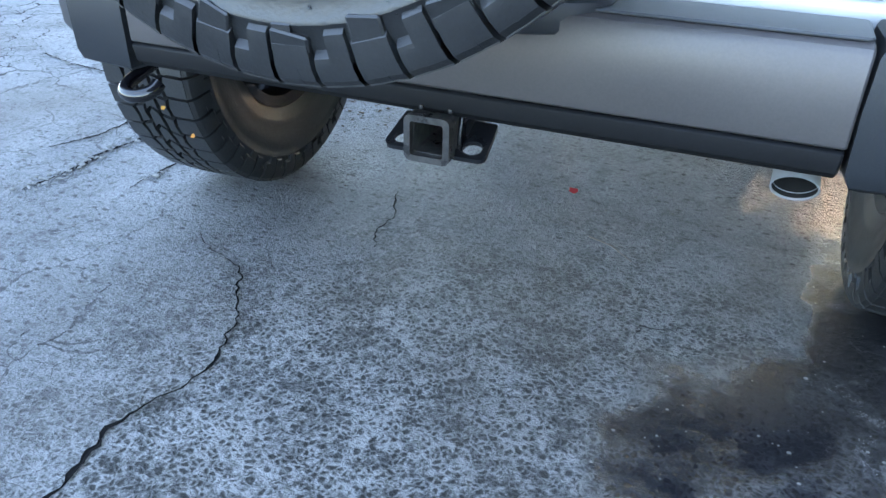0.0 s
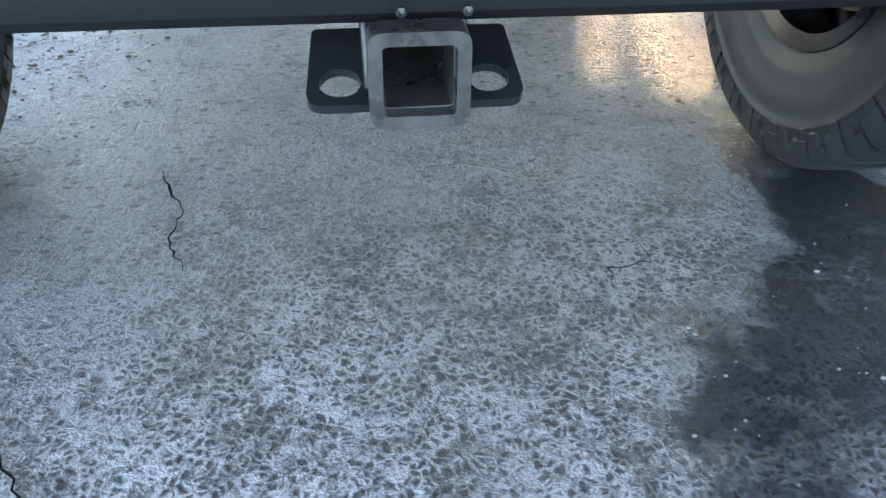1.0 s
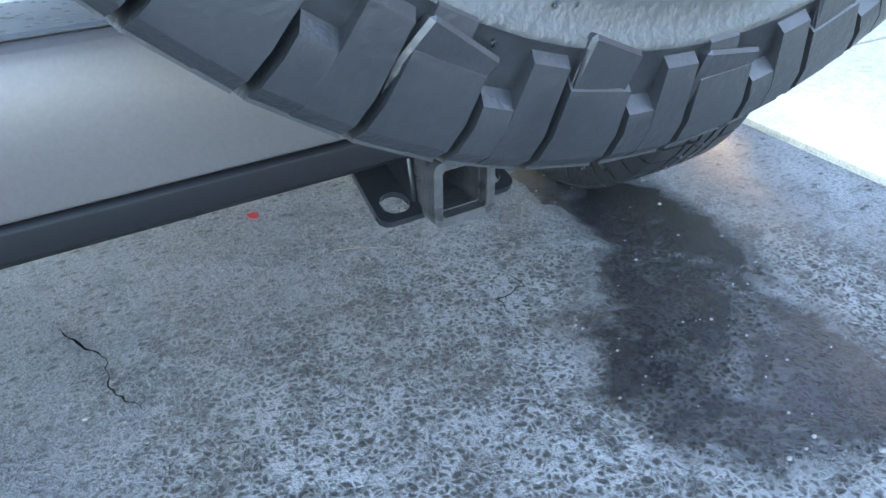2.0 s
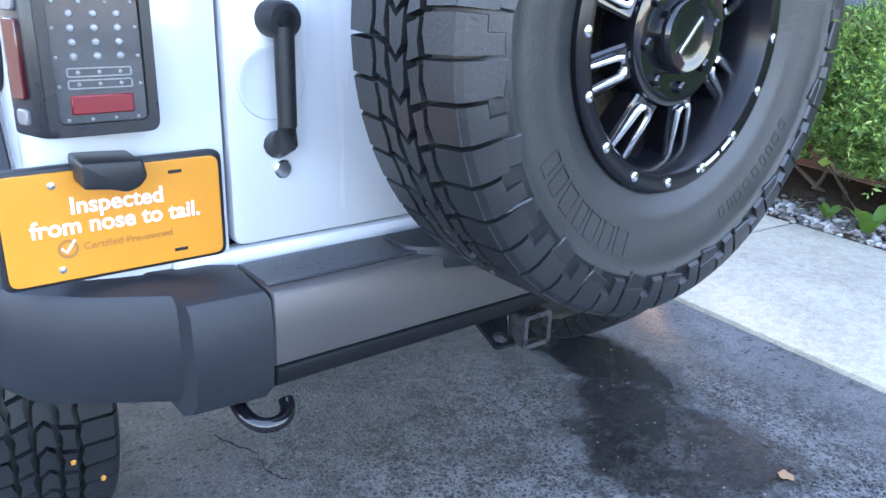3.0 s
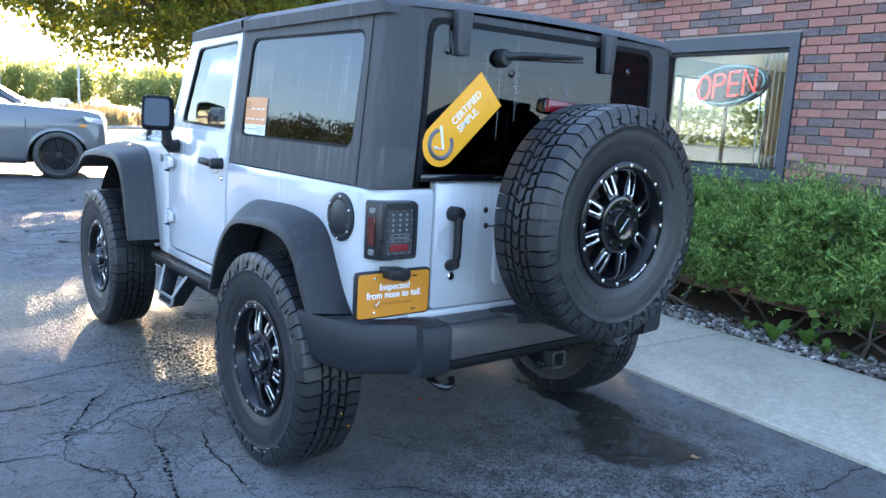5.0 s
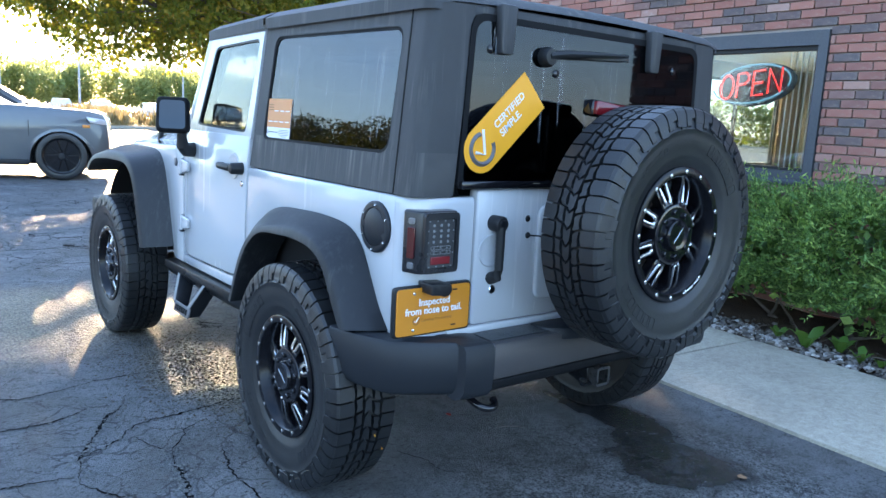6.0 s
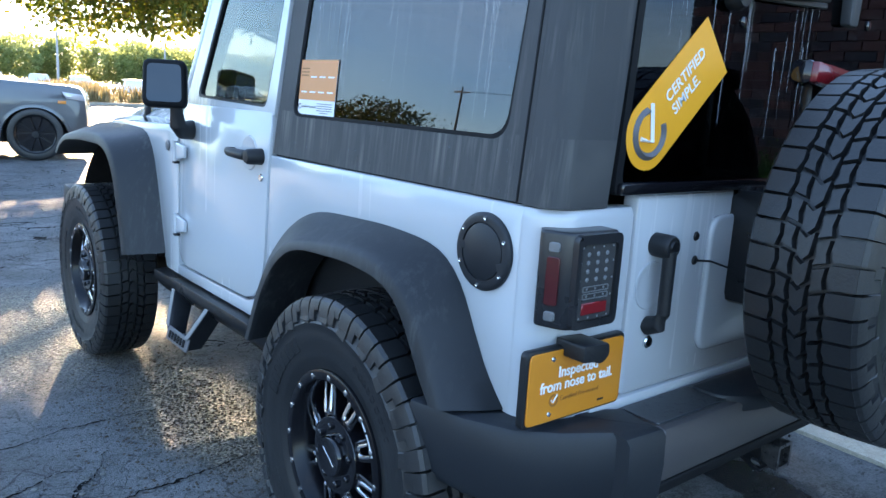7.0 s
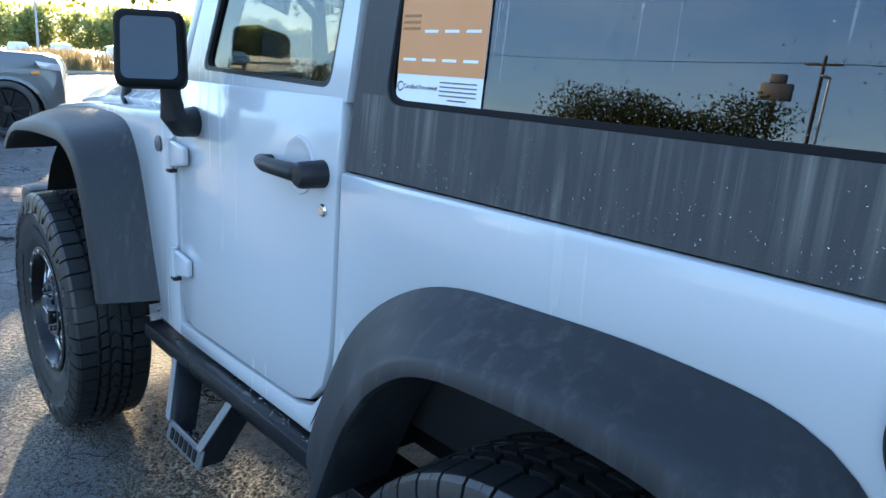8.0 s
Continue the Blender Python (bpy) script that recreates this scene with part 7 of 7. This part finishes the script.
plate = part("plate_bracket", prism(round_poly([(-0.880, 0.722), (-0.566, 0.722), (-0.566, 0.890), (-0.880, 0.890)], 0.016, 4), "y", -0.607, RY - 0.016, 0.006, 2), M["black"], jeep, "thick black plate bracket", m=Matrix.Translation((0, 0.016, 0.004)))
part("number_plate", prism(round_poly([(-0.872, 0.729), (-0.574, 0.729), (-0.574, 0.883), (-0.872, 0.883)], 0.014, 4), "y", -0.611, -0.606, 0.0015, 1), M["orange"], plate, "orange dealer plate with white lettering")
lettering("plate_text", "Inspected", 0.033, M["paper"], plate, Matrix.Translation((-0.723, -0.6118, 0.834)) @ pose(0, 0, 0, 90, 0, 0), 0.0006, bold=0.0006)
lettering("plate_text", "from nose to tail.", 0.033, M["paper"], plate, Matrix.Translation((-0.723, -0.6118, 0.806)) @ pose(0, 0, 0, 90, 0, 0), 0.0006, bold=0.0006)
lettering("plate_text", "Certified Pre-owned", 0.015, M["brown"], plate, Matrix.Translation((-0.713, -0.6118, 0.775)) @ pose(0, 0, 0, 90, 0, 0), 0.0004)
lg_ = lathe([(0.0135, 0.0), (0.0135, 0.0012), (0.0095, 0.0012), (0.0095, 0.0)], 24, m=Matrix.Translation((-0.795, -0.6112, 0.775)) @ pose(0, 0, 0, 90, 0, 0))
part("plate_mark", lg_, M["brown"], plate)
part("plate_check", tube([(-0.803, -0.6120, 0.777), (-0.797, -0.6120, 0.770), (-0.785, -0.6120, 0.787)], 0.0020, 5), M["paper"], plate)
for (x, z) in ((-0.805, 0.866), (-0.640, 0.866), (-0.805, 0.746), (-0.640, 0.746)):
    left = x < -0.7
    part("plate_screw", (lathe([(0.0, 0.003), (0.005, 0.002), (0.006, 0.0)], 10, m=Matrix.Translation((x, -0.611, z)) @ pose(0, 0, 0, 90, 0, 0)) if left else box(x, -0.6113, z, 0.020, 0.001, 0.005, 0.0004, 1)), M["chrome"] if left else M["black"], plate)
part("plate_lamp", prism(round_poly([(-0.776, 0.908), (-0.697, 0.904), (-0.693, 0.880), (-0.706, 0.866), (-0.722, 0.862), (-0.740, 0.868), (-0.776, 0.872)], 0.006, 3), "y", -0.650, RY, 0.008, 2), M["black"], jeep, "black plate lamp hood")

FUEL = Matrix.Translation((-SX + 0.001, -0.384, 1.057)) @ ROTL
fd = part("fuel_door", lathe([(0.087, 0.0), (0.087, 0.009), (0.084, 0.0125), (0.078, 0.014), (0.0655, 0.014), (0.0645, 0.009), (0.0, 0.009)], 64), M["cap"], jeep, "round black fuel door with bright screws", m=FUEL)
part("fuel_lid", lathe([(0.0625, 0.009), (0.0620, 0.0125), (0.060, 0.0138), (0.0, 0.0145)], 56), M["cap"], fd)
for i in range(6):
    a = radians(25 + 60 * i)
    part("fuel_screw", lathe([(0.0, 0.0155), (0.0022, 0.0158), (0.0040, 0.0166), (0.0048, 0.013)], 10, m=Matrix.Translation((0.0755 * math.sin(a), -0.0755 * math.cos(a), 0))), M["alloy"], fd)
for a in (175, -22):
    part("fuel_latch", box(0, 0, 0.0122, 0.024, 0.020, 0.0045, 0.002, 1, m=pose(0, 0, 0, 0, 0, 90 - a)), M["cap"], fd).matrix_local = Matrix.Translation((0.066 * math.sin(radians(a)), -0.066 * math.cos(radians(a)), 0.0))

# ---- side steps
for s in (-1, 1):
    st = part("side_step", prism([(s * 0.70, 0.588), (s * 0.80, 0.592), (s * 0.852, 0.590), (s * 0.854, 0.556), (s * 0.815, 0.505), (s * 0.70, 0.505)], "y", 0.50, 1.66, 0.003, 2), M["frame"], jeep, "black steel side step with a drop hoop")
    for (ya, yb) in ((1.085, 1.118), (1.440, 1.292)):
        arm = prism([(s * 0.785, 0.0), (s * 0.846, 0.0), (s * 0.918, -0.118), (s * 0.918, -0.165), (s * 0.862, -0.165), (s * 0.80, -0.060)], "y", -0.010, 0.010, 0.003, 1)
        for v in arm.verts:
            f = min(1.0, -v.co.z / 0.14)
            v.co = Vector((v.co.x, ya + (yb - ya) * f + v.co.y * 1.3, 0.556 + v.co.z))
        part("step_arm", arm, M["frame"], st)
        # paler strip along the outer edge; the light on that side is painted
        edge_ = [Vector((s * 0.848, ya, 0.5545)), Vector((s * 0.9195, ya + (yb - ya) * 0.84, 0.438))]
        strip = loft([[p + Vector((0, d_, 0)) for d_ in (-0.0145, 0.0145)] for p in edge_])
        part("arm_face", thick(strip, 0.003), M["stepface"], st)
    for k in range(3):
        part("step_bar", box(s * (0.862 + k * 0.022), 1.205, 0.396, 0.013, 0.180, 0.008, 0.002, 1), M["frame"], st)
    part("step_face", box(s * 0.918, 1.205, 0.414, 0.008, 0.214, 0.054, 0.003, 1, m=pose(0, 0, 0, 0, s * -14, 0)), M["stepface"], st, "scuffed bare metal outer face of the step")
    for k in range(6):
        part("step_mark", box(s * 0.9235, 1.135 + k * 0.028, 0.415, 0.003, 0.017, 0.028, 0, m=pose(0, 0, 0, 0, s * -14, 0)), M["under"], st)
    for k in range(5):
        for j in range(3):
            part("grip_stud", lathe([(0.003, 0.004), (0.005, 0.004), (0.007, 0.0)], 8, m=Matrix.Translation((s * (0.862 + j * 0.022), 1.13 + k * 0.038, 0.400))), M["stepface"], st)

# ---- cabin
for s in (-1, 1):
    seat = part("seat", box(s * 0.36, 0.95, 0.98, 0.50, 0.50, 0.16, 0.05, 3), M["inside"], jeep)
    part("backrest", box(s * 0.36, 0.72, 1.26, 0.48, 0.16, 0.56, 0.06, 3, m=pose(0, 0, 0, 12, 0, 0)), M["inside"], seat)
    part("headrest", box(s * 0.36, 0.66, 1.60, 0.27, 0.11, 0.18, 0.045, 3), M["inside"], seat)
    part("roll_bar", tube([(s * 0.60, 0.58, 0.95), (s * 0.60, 0.56, 1.60), (s * 0.54, 0.55, 1.70), (s * 0.54, -0.10, 1.68), (s * 0.57, -0.45, 1.15)], 0.038, 12), M["inside"], jeep)
part("roll_bar", tube([(-0.56, 0.55, 1.69), (0.56, 0.55, 1.69)], 0.038, 12), M["inside"], jeep)
part("dashboard", box(0, 1.42, 1.12, 1.40, 0.20, 0.24, 0.05, 3), M["inside"], jeep)
part("rear_bench", box(0, -0.02, 1.22, 0.95, 0.18, 0.50, 0.06, 3, m=pose(0, 0, 0, 10, 0, 0)), M["inside"], jeep)
for x in (-0.25, 0.25):
    part("rear_headrest", box(x, -0.06, 1.52, 0.24, 0.09, 0.15, 0.04, 3), M["inside"], jeep)
part("headliner", box(0, 0.35, 1.765, 1.36, 1.55, 0.02), M["inside"], jeep)
part("steering_wheel", tube([(-0.36 + 0.18 * math.cos(t), 1.22 + 0.05 * math.sin(t), 1.23 + 0.17 * math.sin(t)) for t in [2 * math.pi * i / 24 for i in range(25)]], 0.014, 8), M["inside"], jeep)
part("rear_view_mirror", box(0.0, 1.20, 1.62, 0.24, 0.03, 0.07, 0.015), M["inside"], jeep)

# ---- water drops


def drops(n, place, seed, parent, rmax):
    rnd = random.Random(seed)
    vs, fs = [], []
    for _ in range(n):
        p, nrm = place(rnd)
        r = rmax * rnd.uniform(0.3, 1.0) ** 1.6
        q = Vector(nrm).to_track_quat("Z", "Y").to_matrix()
        k0 = len(vs)
        sx_ = rnd.uniform(0.8, 1.25)
        for v in ico_v:
            vs.append(Vector(p) + q @ Vector((v.x * r * sx_, v.y * r, v.z * r * 0.45)))
        fs.extend([[k0 + i for i in f] for f in ico_f])
    m_ = bpy.data.meshes.new("water_drops")
    m_.from_pydata(vs, [], fs)
    m_.polygons.foreach_set("use_smooth", [True] * len(fs))
    m_.materials.append(M["drop"])
    o = new("water_drops", m_)
    o.parent = parent
    return tagged(o, kind="stuff")


def on_quarter(rnd):
    y, z = rnd.uniform(-0.40, 0.50), rnd.uniform(1.31, 1.70)
    return (-(SX - 0.0135 - 0.085 * (z - BELT)), y, z), (-1, 0, 0.085)


def on_lower_top(rnd):
    y, z = rnd.uniform(-0.46, 0.60), BELT + 0.01 + abs(rnd.gauss(0, 0.045))
    return (-(SX - 0.0055 - 0.085 * (z - BELT)), y, min(z, 1.29)), (-1, 0, 0.085)


def on_bumper(rnd):
    return (rnd.uniform(-0.53, -0.25), rnd.uniform(-0.685, -0.592), 0.7047), (0, 0, 1)


def on_lift_glass(rnd):
    return (rnd.uniform(-0.58, 0.4), RY - 0.0042, rnd.uniform(1.35, 1.73)), (0, -1, 0)


def on_step(rnd):
    return (-rnd.uniform(0.80, 0.838), rnd.uniform(0.62, 1.58), 0.593), (0, 0, 1)


drops(900, on_quarter, 1, jeep, 0.0022)
drops(320, on_lower_top, 2, jeep, 0.0018)
drops(160, on_bumper, 3, jeep, 0.0045)
drops(160, on_lift_glass, 4, jeep, 0.0028)
drops(260, on_step, 5, jeep, 0.0024)


def on_spare(rnd):
    r, a = rnd.uniform(0.245, 0.395), rnd.uniform(0, 2 * math.pi)
    depth = 0.131 + (r - 0.245) * 0.26 if r < 0.335 else 0.157 - max(0.0, r - 0.36) * 0.30
    return (SPARE.x + r * math.cos(a) * 0.982, SPARE.y - depth * 0.81 * 0.982, SPARE.z + r * math.sin(a) * 0.982), (0, -1, 0)


drops(420, on_spare, 6, jeep, 0.0030)


def dried_runs(n, place, along, seed):
    """Thin pale films left by water that ran down a pane."""
    rnd = random.Random(seed)
    vs, fs = [], []
    for _ in range(n):
        p, nrm = place(rnd)
        p = Vector(p) + Vector(nrm) * 0.0008
        ln, w = rnd.uniform(0.06, 0.36), rnd.uniform(0.0012, 0.0040)
        k0, m_ = len(vs), 9
        for j in range(m_):
            q = p + Vector((0.085 * ln * j / m_ if along == "y" else 0.0, 0, -ln * j / m_))
            if along == "y":
                q.x = -(SX - 0.0132 - 0.085 * (q.z - BELT))
            sw = noise.noise(Vector((p.x * 40 + p.y * 40, q.z * 14, seed))) * 0.004
            half = w * (1 - 0.6 * j / m_) * rnd.uniform(0.7, 1.0)
            for h in (-half, half):
                vs.append(q + (Vector((0, sw + h, 0)) if along == "y" else Vector((sw + h, 0, 0))))
        fs += [(k0 + 2 * j, k0 + 2 * j + 1, k0 + 2 * j + 3, k0 + 2 * j + 2) for j in range(m_ - 1)]
    me_ = bpy.data.meshes.new("dried_runs")
    me_.from_pydata(vs, [], fs)
    me_.materials.append(M["film"])
    o = new("dried_runs", me_)
    o.parent = jeep
    tagged(o, kind="stuff")


def high_quarter(rnd):
    z = rnd.uniform(1.62, 1.69)
    return (-(SX - 0.0132 - 0.085 * (z - BELT)), rnd.uniform(-0.37, 0.46), z), (-1, 0, 0.085)


def high_lift(rnd):
    return (rnd.uniform(-0.58, 0.18), RY - 0.0044, rnd.uniform(1.55, 1.73)), (0, -1, 0)


dried_runs(30, high_quarter, "y", 1)
dried_runs(20, high_lift, "x", 2)


# ---- things stuck on the glass
tag = thing("certified_tag", "orange paper tag with white lettering stuck to the rear glass", "sticker", Matrix.Translation((-0.464, RY - 0.0045, 1.402)) @ pose(0, 0, 0, 90, 0, 0) @ pose(0, 0, 0, 0, 0, 42.9))
T0 = [(0.200, -0.078), (0.200, 0.078)] + [(-0.106 + 0.078 * math.cos(t), 0.078 * math.sin(t)) for t in [math.pi / 2 + math.pi * i / 16 for i in range(17)]]
part("card", prism(T0, "z", 0.0, 0.0012), M["tag"], tag)
lettering("tag_text", "CERTIFIED", 0.036, M["paper"], tag, Matrix.Translation((0.068, 0.022, 0.0014)), 0.0004, bold=0.0005)
lettering("tag_text", "SIMPLE.", 0.036, M["paper"], tag, Matrix.Translation((0.046, -0.016, 0.0014)), 0.0004, bold=0.0005)
part("mark_ring", tube([(-0.103 + 0.050 * math.cos(t), 0.050 * math.sin(t), 0.0015) for t in [1.1 + 4.9 * i / 30 for i in range(31)]], 0.0085, 4), M["greyprint"], tag)
part("mark_check", tube([(-0.134, 0.012, 0.0035), (-0.108, -0.020, 0.0035), (-0.062, 0.050, 0.0035)], 0.0058, 4), M["paper"], tag)

card = thing("window_sheet", "orange and white paper sheet inside the side window", "paper", Matrix.Translation((-0.7900, 0.416, 1.387)) @ pose(0, 0, 0, 90, 0, -90) @ pose(0, 0, 0, -4.9, 0, 0) @ Matrix.Scale(1.10, 4))
part("sheet", box(0, 0, 0, 0.190, 0.150, 0.0008), M["paper"], card)
part("orange_field", box(0, 0.022, 0.0010, 0.190, 0.106, 0.0006), M["sheet"], card)
for r_ in range(2):
    for c_ in range(4):
        if not (r_ == 0 and c_ == 0):
            part("print_bar", box(-0.068 + c_ * 0.045, 0.030 - r_ * 0.040, 0.0016, 0.030, 0.004, 0.0005), M["paper"], card)
for i in range(5):
    part("print_bar", box(0.045, -0.040 - i * 0.006, 0.0010, 0.078 if i < 4 else 0.04, 0.0018, 0.0005), M["greyprint"], card)
for i in range(3):
    part("print_bar", box(-0.070, 0.052 - i * 0.009, 0.0016, 0.040, 0.004, 0.0005), M["brown"], card)
lettering("sheet_text", "Certified Pre-owned", 0.0095, M["greyprint"], card, Matrix.Translation((-0.038, -0.049, 0.0010)), 0.0002)
part("sheet_mark", tube([(-0.085 + 0.0065 * math.cos(t), -0.049 + 0.0065 * math.sin(t), 0.0010) for t in [0.8 + 5.0 * i / 18 for i in range(19)]], 0.0011, 4), M["greyprint"], card)

# ---------------------------------------------------------------- small litter on the ground


def fallen_leaf(name, x, y, z, size, mat, label, seed, tilt=(0, 0, 0)):
    rnd = random.Random(seed)
    pts = []
    for i in range(14):
        a = 2 * math.pi * i / 14
        r = size * (0.62 + 0.38 * abs(math.cos(2.5 * a))) * rnd.uniform(0.85, 1.1)
        pts.append((r * math.cos(a), r * math.sin(a)))
    b = prism(pts, "z", 0.0, 0.0006)
    bend(b, lambda c: Vector((c.x, c.y, c.z + 3.0 * (c.x * c.x) + 1.5 * c.y * c.y)))
    o = part(name, b, M[mat])
    o.matrix_world = pose(x, y, z, *tilt)
    return tagged(o, label, "leaf")


fallen_leaf("fallen_leaf", 0.040, 0.221, 0.006, 0.016, "redleaf", "small bright red fallen leaf on the asphalt", 1, (8, 5, 0))
fallen_leaf("fallen_leaf", 0.686, -0.955, 0.006, 0.024, "tanleaf", "tan fallen leaf on the wet asphalt", 2, (4, 3, 40))
fallen_leaf("fallen_leaf", -1.9, -0.2, 0.006, 0.018, "tanleaf", "small tan fallen leaf on the asphalt", 4, (4, 3, 10))
for i, (x, y, z, ang) in enumerate([(-0.75, -0.3635, 0.245, 60), (-0.80, -0.390, 0.315, 64)]):
    fallen_leaf("fallen_leaf", x, y - 0.003, z, 0.006, "yellowleaf", "small yellow leaf stuck to the tire tread", 5 + i, (ang, 0, 20))
tagged(part("twig", tube([(0.14, -0.02, 0.006), (0.20, -0.05, 0.010), (0.26, -0.10, 0.006)], [0.002, 0.0018, 0.001], 5), M["bark"]), "thin pale twig lying on the asphalt", "twig", "twigs on the lot")

# loose grit and small stones on the asphalt
rnd = random.Random(31)
vs, fs = [], []
for i in range(1500 + len(crumbs)):
    x, y = (rnd.gauss(-0.1, 0.9), rnd.gauss(-0.3, 0.8)) if i < 1500 else crumbs[i - 1500]
    r = abs(rnd.gauss(0, 0.0018 if i < 1500 else 0.0030)) + 0.0008
    k0 = len(vs)
    for p in ico_v:
        vs.append(Vector((x, y, r * 0.3)) + Vector((p.x * r * 1.3, p.y * r, p.z * r * 0.6)))
    fs += [[k0 + i for i in f] for f in ico_f]
me = bpy.data.meshes.new("loose_grit")
me.from_pydata(vs, [], fs)
me.materials.append(M["grit"])
tagged(new("loose_grit", me), "loose grit and small stones scattered on the asphalt", "grit", kind="stuff")
vs, fs = [], []
for _ in range(4200):
    x, y = rnd.gauss(-0.80, 0.18), rnd.gauss(1.45, 0.45)
    r = abs(rnd.gauss(0, 0.0020)) + 0.0012
    k0 = len(vs)
    for p in ico_v:
        vs.append(Vector((x, y, r * 0.3)) + Vector((p.x * r * 1.3, p.y * r, p.z * r * 0.6)))
    fs += [[k0 + i for i in f] for f in ico_f]
me = bpy.data.meshes.new("brown_grit")
me.from_pydata(vs, [], fs)
me.materials.append(M["browngrit"])
tagged(new("loose_grit", me), "brown grit and pebbles strewn beside the front wheel", "grit", kind="stuff")

# ---------------------------------------------------------------- the bricks of the shop wall
for (p, q, za, zb) in bricks_near:
    ob = new("brick", brick_mesh(q - p, zb - za))
    ob.parent = wall_west
    ob.matrix_local = Matrix.Translation((WALL_U + 0.009, (p + q) / 2, (za + zb) / 2))
vs, fs = [], []
for (p, q, za, zb) in bricks_far:
    i = len(vs)
    for x in (WALL_U - 0.006, WALL_U + 0.024):
        vs += [(x, p, za), (x, q, za), (x, q, zb), (x, p, zb)]
    fs += [(i, i + 3, i + 2, i + 1), (i, i + 1, i + 5, i + 4), (i + 1, i + 2, i + 6, i + 5), (i + 2, i + 3, i + 7, i + 6), (i + 3, i, i + 4, i + 7)]
me = bpy.data.meshes.new("brick_courses")
me.from_pydata(vs, [], fs)
me.materials.append(M["brick"])
bc = new("brick_courses", me)
bc.parent = wall_west
tagged(bc, kind="stuff")
